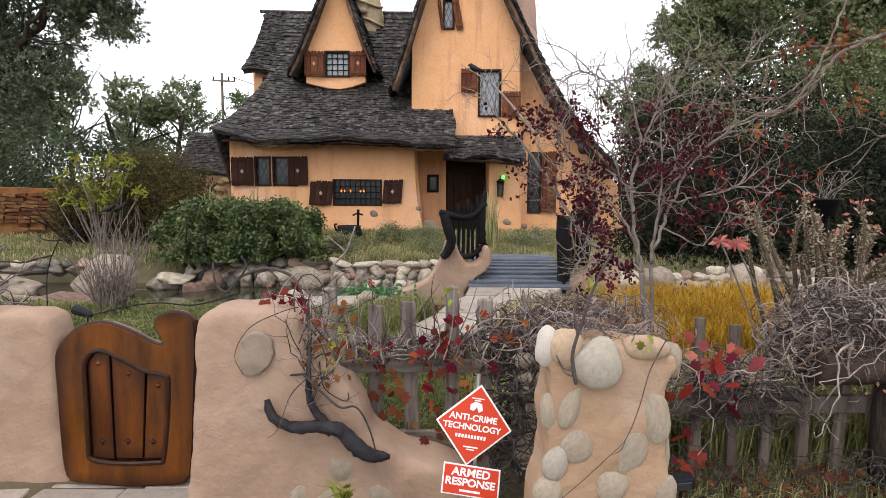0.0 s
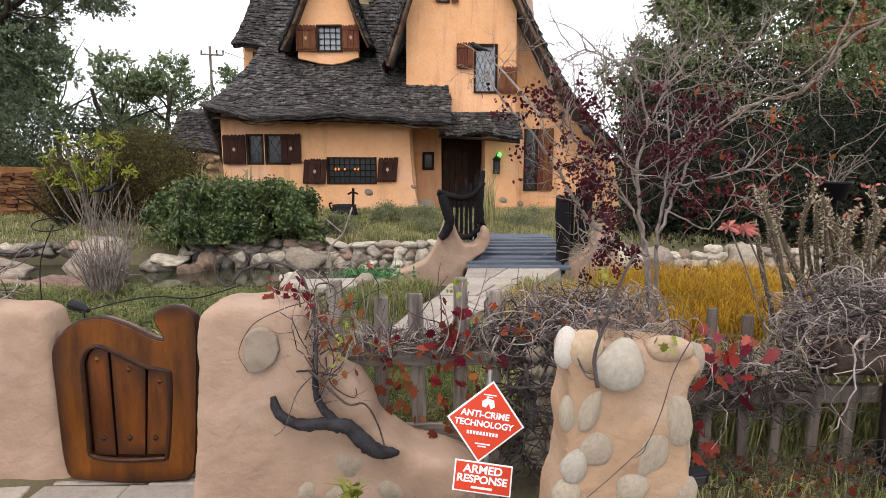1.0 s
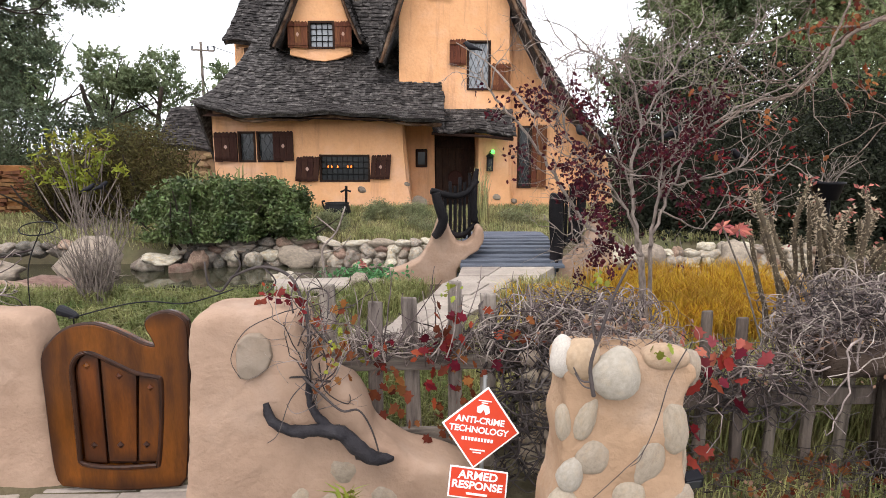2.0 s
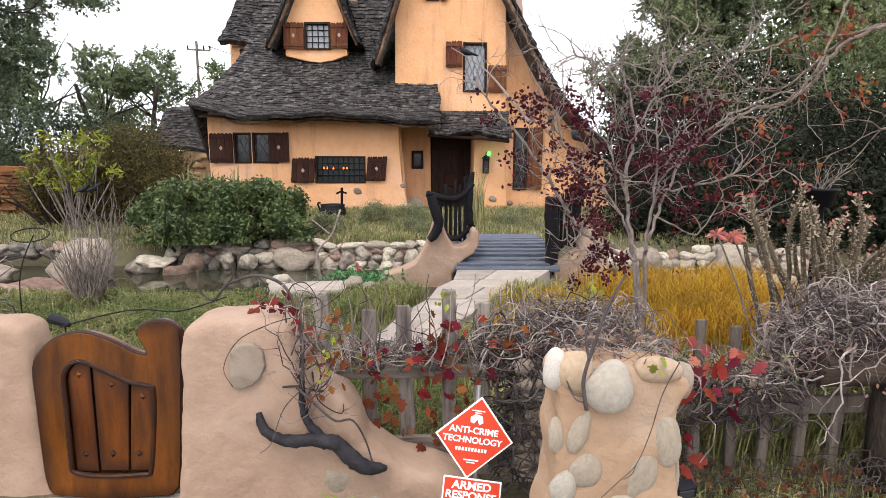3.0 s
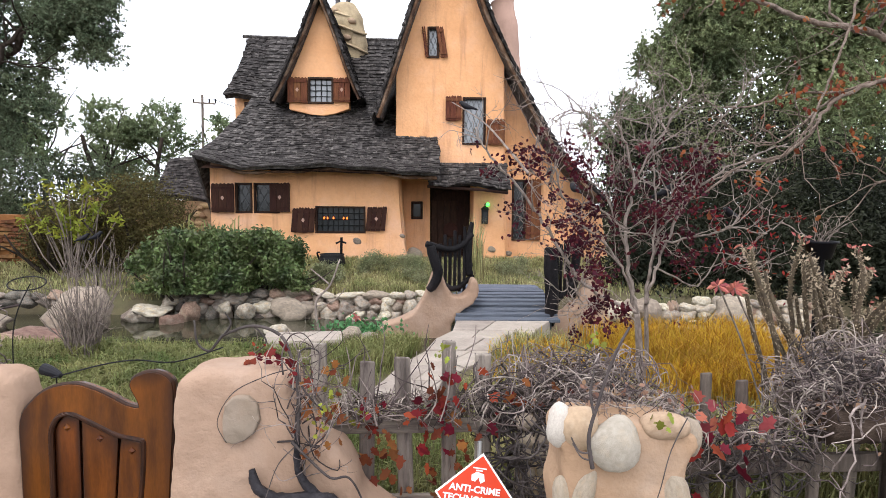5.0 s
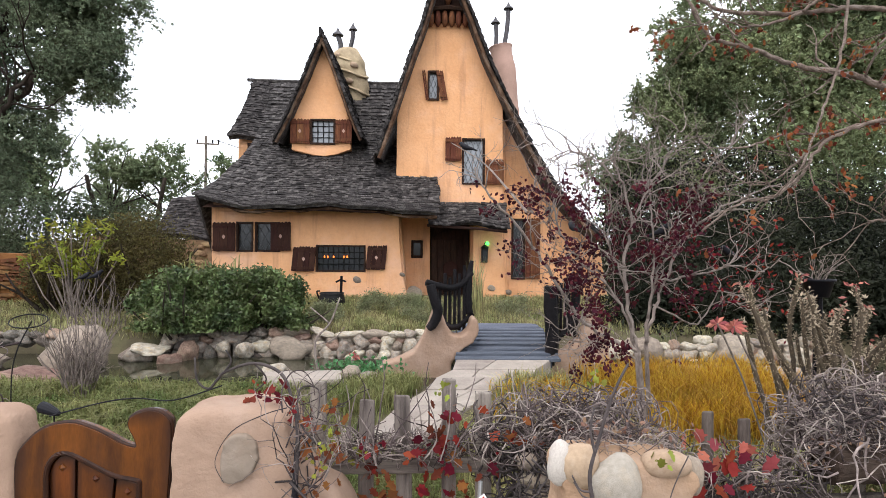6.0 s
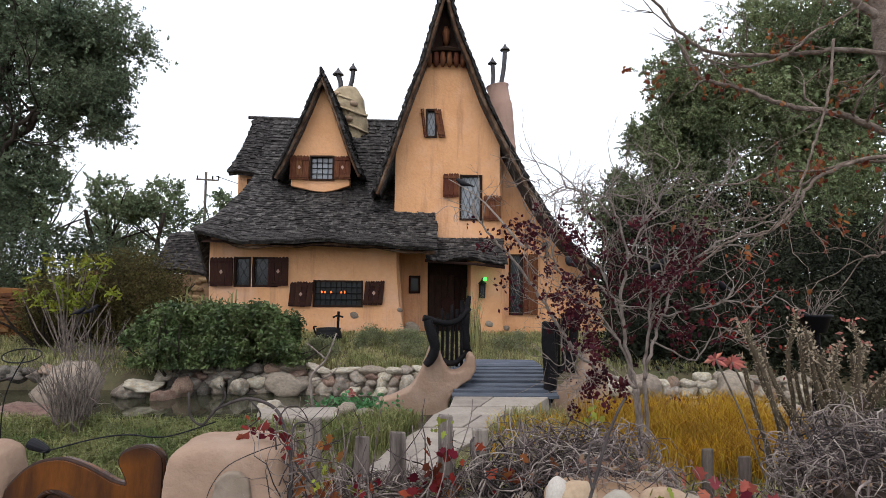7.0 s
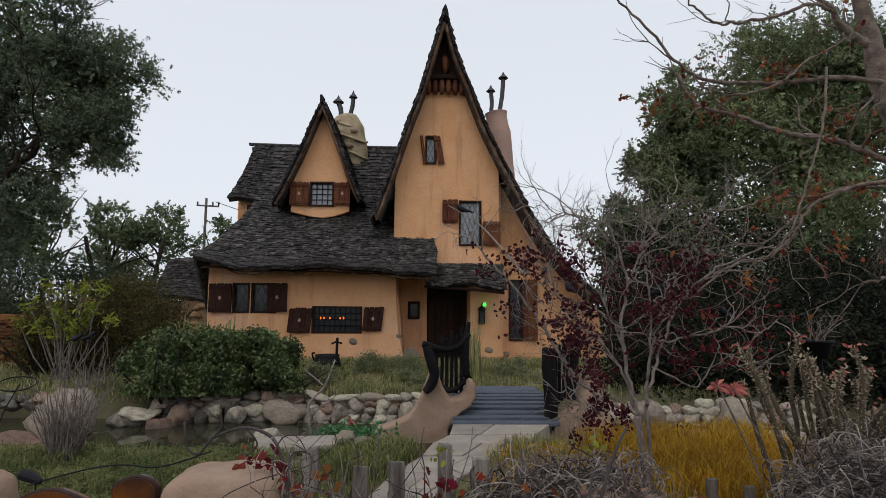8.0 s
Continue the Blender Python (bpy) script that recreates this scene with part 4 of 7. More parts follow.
def flue(base, top, r, hat):
    mid = (np.array(base) + np.array(top)) / 2 + np.array([0.03, 0, 0])
    f = part("flue", Geo().tube(smooth_line([base, mid, top], 4), r, 8), PIPE, house, "crooked grey metal flue", smooth=True)
    part("cowl", shift(lathe([(hat, 0.0), (hat * 0.9, 0.03), (hat * 0.35, 0.12), (0.01, 0.22)], 10), pose(*top)), PIPE, f)


flue((-2.53, 17, 7.3), (-2.62, 17, 7.72), 0.075, 0.17)
flue((-2.28, 17, 7.3), (-2.18, 17, 7.88), 0.065, 0.13)
flue((2.10, 18, 7.8), (2.10, 18, 8.55), 0.07, 0.15)
flue((2.36, 18, 7.8), (2.50, 18, 9.0), 0.075, 0.16)
# wall lantern by the door with a green bulb above it
lant = thing("wall_lantern", (1.40, 14.02, 1.4), "black wall lantern beneath a glowing green lamp", "lantern")
part("body", Geo().box(pose(1.40, 14.03, 1.42), (0.15, 0.12, 0.34), 0.008, rngh), BLACKMETAL, lant, bevel=0.012)
part("pane", Geo().box(pose(1.40, 13.965, 1.42), (0.085, 0.01, 0.22)), GLASS, lant)
part("roof", shift(lathe([(0.11, 0), (0.09, 0.03), (0.02, 0.09)], 8), pose(1.40, 14.02, 1.59)), BLACKMETAL, lant)
part("bracket", Geo().tube([(1.40, 14.1, 1.7), (1.42, 14.0, 1.74), (1.45, 14.0, 1.68)], 0.014, 6), BLACKMETAL, lant)
part("bulb", shift(lathe([(0.035, -0.03), (0.045, 0.0), (0.036, 0.04), (0.01, 0.06)], 12), pose(1.46, 13.98, 1.70)), GREENLAMP, lant, "glowing green bulb", smooth=True)
# set stones low on the stucco
for x, z, s in ((-1.66, 0.82, 0.11), (-0.58, 0.95, 0.07), (1.58, 0.62, 0.10), (2.02, 0.52, 0.08), (2.2, 0.35, 0.13), (2.0, 0.2, 0.17), (-0.3, 0.5, 0.2)):
    y = 13.86 if x < -0.5 else (14.1 if x < 1.9 else 14.18)
    rock("set_stone", PEBBLES[int(abs(x) * 10) % 6], STONE_PALE, (x, y, z), (s, 0.05, s * 0.75), (0, 15, 0), house)

# ---- outbuilding behind, walls at the sides ----
out = thing("outbuilding", (-7.2, 17.6, HZ), "low outbuilding with dark shingle roof and rubble wall", "outbuilding")
_keep, house = house, out
ob_rows = [[(-7.7 + 2.45 * u, 17.9 - 1.2 * s, 2.98 - 1.05 * s - 0.25 * u * s + 0.08 * math.sin(u * 5) - 0.15 * s * math.sin(s * 3)) for u in np.linspace(0, 1, 8)] for s in np.linspace(0, 1, 6)]
orf, A7, N7 = roof_shell(ob_rows, thick=0.16, label="sagging dark shingle roof")
shingles(orf, A7, N7, 16, 0.14, 0, 18)
part("wall", plate([(-9.6, 0.1), (-5.2, 0.1), (-5.2, 1.7), (-9.6, 1.85)], 16.75, 17.0), RUBBLE, out)
for k in range(90):
    rock("stone", ROCKS[k % 10], RUBBLE, (-6.6 + rngh.uniform(0, 1.4), 16.73, 0.5 + rngh.uniform(0, 1.15)), (0.10 + rngh.uniform(0, 0.07), 0.05, 0.045 + rngh.uniform(0, 0.03)), (0, rngh.normal(0, 5), 0), out)
house = _keep


# ---- garden wall, gate, fence and sign along the street ----
def stucco_lump(name, outline, y0, y1, label, voxel=0.022, times=14, mat=STUCCO_PINK, parent=None):
    """A thick rounded stucco body from an outline in x, z."""
    ob = part(name, plate(outline, y0, y1), mat, parent)
    return smoothed(ob, voxel, times)


wl_left = thing("garden_wall_pier", (-2.4, 3.3, -0.16), "rounded pink stucco garden wall beside a wooden gate", "garden wall", "garden walls")
stucco_lump("body", [(-4.4, -0.3), (-2.07, -0.3), (-2.10, 0.0), (-2.125, 0.4), (-2.125, 0.67), (-2.15, 0.80), (-2.24, 0.845), (-2.6, 0.84), (-3.2, 0.86), (-4.4, 0.88)], 3.07, 3.30, "", 0.022, 40, parent=wl_left)
wl = thing("garden_wall_pier", (-0.9, 2.9, 0), "rounded pink stucco pier sloping down, with set cobbles", "garden wall", "garden walls")
stucco_lump("body", [(-1.36, -0.3), (0.32, -0.3), (0.22, -0.06), (0.10, 0.05), (-0.02, 0.105), (-0.19, 0.14), (-0.285, 0.21), (-0.385, 0.262), (-0.405, 0.38), (-0.475, 0.505), (-0.60, 0.575), (-0.66, 0.64), (-0.69, 0.78), (-0.70, 0.87), (-0.75, 0.91), (-0.86, 0.925), (-1.0, 0.925), (-1.14, 0.92), (-1.23, 0.885), (-1.258, 0.79), (-1.275, 0.45), (-1.32, 0.0)], 2.80, 3.13, "", 0.022, 30, parent=wl)
for x, z, sx, sz, a in ((-0.52, 0.10, 0.11, 0.09, 10), (-0.74, -0.06, 0.075, 0.085, 0), (-0.60, -0.08, 0.085, 0.08, 0), (-0.32, -0.06, 0.09, 0.08, 5), (-1.22, -0.14, 0.07, 0.06, 0)):
    rock("cobble", PEBBLES[int(abs(x) * 50) % 6], INSET, (x, 2.828, z), (sx, 0.042, sz), (0, a, 0), wl, "smooth grey-green set cobble")

stucco_lump("cobble", [(-1.00, 0.775), (-0.955, 0.81), (-0.895, 0.815), (-0.85, 0.775), (-0.838, 0.70), (-0.872, 0.635), (-0.92, 0.59), (-0.965, 0.575), (-1.008, 0.60), (-1.016, 0.69)], 2.776, 2.83, "", 0.008, 9, mat=INSET, parent=wl)["label"] = "drop-shaped grey set stone"
# the wooden gate, its curved head rising to a scrolled post
gate = thing("garden_gate", (-1.7, 3.05, -0.13), "varnished brown wooden gate with a curved top and studs", "gate")
outer = wavy([(-2.06, -0.10), (-1.75, -0.13), (-1.44, -0.11)], 3) + wavy([(-1.40, -0.06), (-1.38, 0.1), (-1.365, 0.31), (-1.338, 0.73), (-1.365, 0.825), (-1.445, 0.856), (-1.53, 0.826), (-1.547, 0.78), (-1.515, 0.71), (-1.512, 0.672), (-1.575, 0.686), (-1.655, 0.73), (-1.74, 0.77), (-1.835, 0.794), (-1.953, 0.77), (-2.04, 0.70), (-2.093, 0.61), (-2.096, 0.39), (-2.093, 0.04), (-2.08, -0.07)], 4)
inner = wavy([(-1.951, 0.07), (-1.935, 0.025), (-1.78, 0.003), (-1.575, 0.01), (-1.535, 0.04), (-1.50, 0.31), (-1.49, 0.48), (-1.505, 0.508), (-1.616, 0.533), (-1.715, 0.584), (-1.82, 0.637), (-1.88, 0.643), (-1.92, 0.612), (-1.945, 0.545), (-1.945, 0.39)], 3)[:-1]
part("frame", slab(outer, [inner], 3.02, 3.09), GATEFRAME, gate, "thick carved gate surround", bevel=0.022)
part("backing", plate(inner, 3.065, 3.08), GATEDARK, gate)


def inside_top(x):
    return float(np.interp(x, (-1.945, -1.90, -1.86, -1.80, -1.715, -1.616, -1.49), (0.55, 0.635, 0.643, 0.632, 0.584, 0.533, 0.50)))


for x0, x1, xb0, xb1 in ((-1.937, -1.813, -1.935, -1.82), (-1.804, -1.622, -1.811, -1.665), (-1.612, -1.50, -1.656, -1.545)):
    top = [(x, inside_top(x) - 0.012) for x in np.linspace(x1, x0, 6)]
    pl = part("plank", plate([(xb0, 0.022), (xb1, 0.018)] + top, 3.036, 3.064), GATEPLANK, gate, bevel=0.008)
    for z in (inside_top((x0 + x1) / 2) - 0.07, 0.125):
        cx = (x0 + x1) / 2 if z > 0.3 else (xb0 + xb1) / 2
        part("stud", shift(lathe([(0.020, 0), (0.018, 0.005), (0.004, 0.016)], 4), pose(cx, 3.036, z, 90, 0, 0)), GATEWOOD if z > 0.3 else GATEDARK, pl, "pyramid stud")
part("edging", Geo().tube([(p[0], 3.038, p[1]) for p in outer] + [(outer[0][0], 3.038, outer[0][1])], 0.012, 8), GATEDARK, gate, "dark rubbed edge", smooth=True)
part("moulding", Geo().tube([(p[0], 3.022, p[1]) for p in inner] + [(inner[0][0], 3.022, inner[0][1])], 0.013, 8), GATEDARK, gate)

for k, (x, y, sx, sy) in enumerate(((-2.0, 2.74, 0.48, 0.56), (-1.54, 2.72, 0.42, 0.58), (-1.93, 3.30, 0.50, 0.54), (-1.46, 3.28, 0.40, 0.52), (-1.75, 2.18, 0.92, 0.5), (-2.48, 2.76, 0.44, 0.50), (-2.95, 2.74, 0.46, 0.46))):
    single("threshold_stone", Geo().box(pose(x, y, -0.165, 0, 0, 2 * k - 4), (sx, sy, 0.05), 0.012, np.random.default_rng(k)), PATHSTONE, "pale flagstone at the gate threshold", "flagstone", "threshold stones", bevel=0.01)

# black driftwood branch fixed to the pier
drift = thing("driftwood_branch", (-0.55, 2.62, 0.3), "black driftwood branch fixed to a stucco pier", "branch")
part("stem", Geo().tube(smooth_line([(-0.875, 2.76, 0.475), (-0.84, 2.74, 0.39), (-0.74, 2.73, 0.345), (-0.62, 2.72, 0.355), (-0.51, 2.72, 0.335), (-0.44, 2.72, 0.265), (-0.36, 2.73, 0.20), (-0.265, 2.76, 0.18)], 5), np.interp(np.linspace(0, 1, 36), (0, 0.1, 0.3, 0.55, 0.75, 0.9, 1), (0.014, 0.024, 0.028, 0.036, 0.042, 0.033, 0.012)), 10, True, 0.09), DRIFT, drift, smooth=True)
part("fork", Geo().tube(smooth_line([(-0.57, 2.73, 0.36), (-0.63, 2.74, 0.42), (-0.665, 2.76, 0.50), (-0.665, 2.77, 0.66), (-0.655, 2.77, 0.82)], 5), np.linspace(0.024, 0.011, 21), 8, True, 0.1), DRIFT, drift, smooth=True)

# picket fence in two runs
rngf = np.random.default_rng(8)


def picket_fence(x0, x1, y, xs, heights, rails, label, wood=FENCEWOOD, rail_wood=FENCERAIL, wide=0.082):
    f = thing("picket_fence", ((x0 + x1) / 2, y, 0), label, "fence", "picket fences")
    for z, h in rails:
        part("rail", Geo().box(pose((x0 + x1) / 2, y - 0.035, z, 0, -0.6, 0), (x1 - x0, 0.045, h), 0.006, rngf), rail_wood, f, bevel=0.008)
    for x, h in zip(xs, heights):
        w = wide + rngf.uniform(-0.006, 0.008)
        a = rngf.normal(0, 1.2)
        part("picket", shift(Geo().box(pose(0, 0, 0), (w, 0.03, h + 0.22), 0.006, rngf), pose(x, y + 0.005, (h - 0.22) / 2, 0, a, 0)), wood, f, bevel=0.008)
    return f


picket_fence(-0.78, 0.62, 3.18, (-0.635, -0.385, -0.18, 0.056, 0.246, 0.47), (0.965, 0.867, 0.892, 0.975, 0.904, 0.86), ((0.53, 0.075), (0.10, 0.10)), "weathered grey picket fence overgrown with vines")
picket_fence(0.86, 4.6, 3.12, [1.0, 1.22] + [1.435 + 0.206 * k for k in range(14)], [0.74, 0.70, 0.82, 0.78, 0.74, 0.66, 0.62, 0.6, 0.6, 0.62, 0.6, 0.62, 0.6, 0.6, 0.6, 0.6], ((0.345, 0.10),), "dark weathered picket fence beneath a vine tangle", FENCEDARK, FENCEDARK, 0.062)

# stone pier in front, cobbles set in stucco
pier = thing("stone_pier", (0.6, 2.1, 0), "pink stucco pier with large set river cobbles", "pier")
stucco_lump("body", [(0.31, -0.3), (0.92, -0.3), (0.875, 0.36), (0.85, 0.46), (0.835, 0.55), (0.83, 0.64), (0.815, 0.75), (0.83, 0.825), (0.865, 0.88), (0.86, 0.925), (0.785, 0.955), (0.65, 0.968), (0.50, 0.965), (0.40, 0.955), (0.372, 0.91), (0.385, 0.865), (0.395, 0.78), (0.375, 0.695), (0.39, 0.565), (0.372, 0.45), (0.345, 0.37)], 2.02, 2.28, "", 0.016, 12, mat=PIERSTUCCO, parent=pier)
for x, z, sx, sz, a, y, mt in ((0.557, 0.91, 0.082, 0.088, 0, 1.99, PALECOBBLE), (0.385, 0.95, 0.042, 0.075, 5, 2.05, WHITESTONE), (0.452, 0.955, 0.06, 0.068, -10, 2.02, SANDCOBBLE), (0.745, 0.955, 0.078, 0.05, 0, 2.03, SANDCOBBLE), (0.855, 0.90, 0.035, 0.06, 0, 2.07, INSET),
                               (0.468, 0.74, 0.036, 0.085, 18, 2.015, INSET), (0.393, 0.71, 0.028, 0.075, 0, 2.03, INSET), (0.785, 0.69, 0.05, 0.095, -8, 2.015, INSET), (0.494, 0.585, 0.058, 0.068, 25, 2.015, INSET), (0.70, 0.57, 0.055, 0.10, 22, 2.018, INSET), (0.419, 0.525, 0.045, 0.066, 15, 2.01, PALECOBBLE), (0.635, 0.43, 0.055, 0.06, 25, 2.01, INSET), (0.835, 0.55, 0.02, 0.09, 0, 2.05, INSET),
                               (0.40, 0.40, 0.05, 0.065, 0, 2.01, INSET), (0.83, 0.40, 0.05, 0.07, 0, 2.02, INSET), (0.52, 0.28, 0.06, 0.08, 10, 2.01, INSET), (0.72, 0.22, 0.07, 0.07, 0, 2.01, INSET)):
    rock("cobble", PEBBLES[int(abs(x + z) * 70) % 6], mt, (x, y + 0.016, z), (sx * 1.1, 0.030 if z < 0.85 else 0.05, sz * 1.06), (0, a, 0), pier, "smooth set river cobble")
# dim stone pier at the fence end
p2 = thing("stone_pier", (0.52, 3.05, 0), "low shaded pier of stacked cobbles behind vines", "pier")
stucco_lump("body", [(0.40, -0.05), (0.74, -0.05), (0.70, 0.55), (0.46, 0.58)], 2.95, 3.14, "", 0.03, 6, mat=STUCCO_GREY, parent=p2)
for k in range(22):
    rock("cobble", PEBBLES[k % 6], INSET, (0.44 + 0.09 * (k % 3) + rngf.uniform(-.02, .02), 2.96, 0.02 + 0.085 * (k // 3)), (0.055, 0.05, 0.045), (0, rngf.normal(0, 20), 0), p2)

# security sign on a steel stake
sign = thing("yard_sign", (0.17, 2.6, 0), "red security yard sign on a steel stake", "sign")
part("stake", Geo().tube([(0.172, 2.645, 0.65), (0.16, 2.622, 0.4), (0.15, 2.61, -0.2)], 0.011, 8), STEEL, sign)


def sign_plate(name, corners, mat, lift, label=""):
    g = Geo()
    k = len(corners)
    v = [SIGN @ Vector((x, y, lift)) for x, y in corners] + [SIGN @ Vector((x, y, lift - 0.003)) for x, y in corners]
    g.add([tuple(q) for q in v], [tuple(range(k)), tuple(range(2 * k - 1, k - 1, -1))] + [(i, i + k, (i + 1) % k + k, (i + 1) % k) for i in range(k)])
    return part(name, g, mat, sign, label)


# sign frame: x along the face, y up it, z towards the street
_l, _r, _t, _b2 = Vector((-0.021, 2.60, 0.438)), Vector((0.33, 2.60, 0.382)), Vector((0.166, 2.62, 0.617)), Vector((0.123, 2.58, 0.227))
_ux = (_r - _l).normalized()
_uz = _ux.cross((_t - _b2)).normalized()
_uy = _uz.cross(_ux).normalized()
SIGN = Matrix(((_ux.x, _uy.x, _uz.x, 0), (_ux.y, _uy.y, _uz.y, 0), (_ux.z, _uy.z, _uz.z, 0), (0, 0, 0, 1)))
SIGN.translation = (_l + _r + _t + _b2) / 4
Q = 0.195


def diamond(q):
    return [(-0.006, -q), (q * 0.93, 0.0), (0.006, q), (-q * 0.93, 0.0)]


brd = sign_plate("border", diamond(Q), SIGNWHITE, 0.0, "white edge of the diamond sign")
sign_plate("face", diamond(Q - 0.012), SIGNRED, 0.0022, "red enamel diamond face")
lowc = [(-0.104, -0.340), (0.172, -0.340), (0.160, -0.192), (-0.112, -0.192)]
lowi = [(-0.097, -0.333), (0.164, -0.333), (0.153, -0.199), (-0.105, -0.199)]
sign_plate("border", lowc, SIGNWHITE, 0.0, "white edge of the lower sign")
sign_plate("face", lowi, SIGNRED, 0.0022, "red enamel lower panel")


def lettering(text, x, y, size, name="lettering", squeeze=1.0):
    cu = bpy.data.curves.new(name, "FONT")
    cu.body, cu.size, cu.align_x, cu.align_y, cu.extrude, cu.offset = text, size, "CENTER", "CENTER", 0.0006, size * 0.032
    tmp = new(name, cu)
    me = bpy.data.meshes.new_from_object(tmp)
    bpy.data.objects.remove(tmp)
    me.materials.clear()
    ob = part(name, me, SIGNWHITE, sign)
    ob.matrix_basis = SIGN @ pose(x, y, 0.0040, 0, 0, 0) @ Matrix.Diagonal((squeeze, 1, 1, 1))
    return ob


lettering("ANTI-CRIME", -0.008, 0.033, 0.0415)
lettering("TECHNOLOGY", -0.008, -0.012, 0.0405)
lettering("ARMED", 0.024, -0.228, 0.053, squeeze=1.05)
lettering("RESPONSE", 0.026, -0.275, 0.050, squeeze=1.03)
for x, y, w, h in ((-0.008, -0.056, 0.15, 0.016), (0.0, -0.105, 0.07, 0.006), (0.0, -0.117, 0.04, 0.005), (0.0, 0.128, 0.06, 0.005), (0.0, 0.118, 0.03, 0.005), (0.030, -0.314, 0.10, 0.010)):
    n = 10 if w > 0.1 else 1
    for k in range(n):
        ww = w / n * (0.68 if n > 1 else 1)
        cx = x - w / 2 + w / n * (k + 0.5)
        sign_plate("bar", [(cx - ww / 2, y - h / 2), (cx + ww / 2, y - h / 2), (cx + ww / 2, y + h / 2), (cx - ww / 2, y + h / 2)], SIGNWHITE, 0.0046)
sign_plate("emblem", [(-0.03, 0.072), (-0.012, 0.068), (0.0, 0.088), (0.012, 0.062), (0.03, 0.075), (0.022, 0.105), (-0.01, 0.112), (-0.032, 0.096)], SIGNWHITE, 0.0046, "plain white emblem shape")

# ---- pond edge: rocks, boulders, path, bridge ----
rngr = np.random.default_rng(21)
bank = thing("retaining_wall", (-3, 10.25, -0.3), "dry wall of rounded river stones along the pond", "stone wall", "pond walls")


def stone_wall(parent, x0, x1, ya, yb, top, bottom=-0.42):
    z, course = bottom, 0
    while z < top:
        x = x0 + rngr.uniform(-0.2, 0)
        hgt = rngr.uniform(0.10, 0.155)
        while x < x1:
            w = rngr.uniform(0.16, 0.36) * (1.5 if rngr.random() < 0.15 else 1.0)
            f = (x - x0) / (x1 - x0)
            y = ya + (yb - ya) * f + 0.12 * math.sin(x * 1.7) + (z - bottom) * 0.28
            mt = STONE if rngr.random() < 0.72 else (STONE_PALE if rngr.random() < 0.5 else STONE_RED)
            # below the bushes about half the stones take the shade-darkened colour
            if x < -3.0 and rngr.random() < 0.55:
                mt = STONE_SHADED
            tl = top + 0.06 * math.sin(x * 1.3)
            if z < tl:
                rock("stone", ROCKS[rngr.integers(10)], mt, (x + w / 2, y + rngr.uniform(-0.03, 0.05), z + hgt / 2), (w * 0.56, rngr.uniform(0.10, 0.16), hgt * rngr.uniform(0.55, 1.0)), (rngr.normal(0, 9), rngr.normal(0, 9), rngr.normal(0, 15)), parent)
            x += w * 0.98
        z += hgt * 0.92
        course += 1


stone_wall(bank, -4.4, 0.05, 10.0, 10.05, 0.13)
rock("stone", BOULDERS[0], STONE_PALE, (-2.3, 9.98, -0.14), (0.32, 0.17, 0.19), (0, 5, 0), bank)
bank2 = thing("retaining_wall", (-7, 9.7, -0.3), "low wall of river stones beside a muddy bank", "stone wall", "pond walls")
stone_wall(bank2, -9.3, -6.0, 9.9, 9.9, 0.12, -0.05)
bank3 = thing("retaining_wall", (5, 10.2, -0.3), "pile of pale rocks at the pond edge", "stone wall", "pond walls")
stone_wall(bank3, 2.6, 6.5, 9.9, 9.6, 0.0, -0.36)
for x, y, z, sx, sy, sz, mt, k in ((-5.36, 9.0, -0.04, 0.40, 0.38, 0.44, STONE_PALE, 3), (-5.6, 8.2, -0.25, 0.62, 0.45, 0.18, STONE_RED, 1), (-5.25, 7.65, -0.16, 0.62, 0.35, 0.12, STONE_RED, 2), (-4.0, 9.8, -0.16, 0.17, 0.15, 0.20, STONE_RED, 3), (-4.4, 10.1, 0.0, 0.15, 0.15, 0.17, STONE, 1),
                            (-4.75, 9.7, -0.2, 0.18, 0.16, 0.17, STONE, 2), (-4.9, 9.9, -0.18, 0.22, 0.2, 0.14, STONE_PALE, 1), (-4.55, 9.75, -0.08, 0.26, 0.2, 0.07, STONE, 0), (-3.5, 10.0, -0.1, 0.13, 0.12, 0.12, STONE, 2), (-7.6, 9.5, -0.22, 1.3, 0.3, 0.22, STONE_PALE, 3), (-3.1, 9.95, -0.14, 0.15, 0.13, 0.13, STONE, 0), (-4.2, 9.6, -0.25, 0.16, 0.14, 0.14, STONE_RED, 2),
                            (3.05, 9.6, -0.08, 0.32, 0.25, 0.28, STONE, 1), (3.6, 9.7, -0.1, 0.3, 0.25, 0.24, STONE_PALE, 2), (5.0, 9.3, -0.05, 0.3, 0.25, 0.26, STONE_PALE, 3), (-0.72, 7.15, 0.05, 0.13, 0.11, 0.10, STONE, 1), (-1.0, 7.4, 0.04, 0.13, 0.11, 0.09, STONE_PALE, 2), (-2.0, 7.7, 0.0, 0.17, 0.14, 0.12, STONE, 3)):
    ob = rock("boulder", BOULDERS[k], mt, (x, y, z), (sx, sy, sz), (rngr.normal(0, 8), rngr.normal(0, 8), rngr.uniform(0, 360)))
    tagged(ob, {"pale_boulder_rock": "pale weathered boulder at the pond edge", "reddish_boulder_rock": "flat reddish boulder at the pond edge", "river_stone": "rounded grey stone at the pond edge"}[mt.name], "boulder", "pond boulders")
slabst = single("stepping_slab", Geo().box(pose(-1.55, 7.2, 0.03, 0, 0, 12), (0.95, 0.55, 0.10), 0.03, rngr), PATHSTONE, "flat pale stepping stone at the pond edge", "stone", bevel=0.02)
slab2 = single("stepping_slab", Geo().box(pose(4.1, 7.7, 0.0, 0, 0, -4), (1.9, 0.5, 0.10), 0.03, rngr), PATHSTONE, "flat pale stone slab beside the pond", "stone", bevel=0.02)

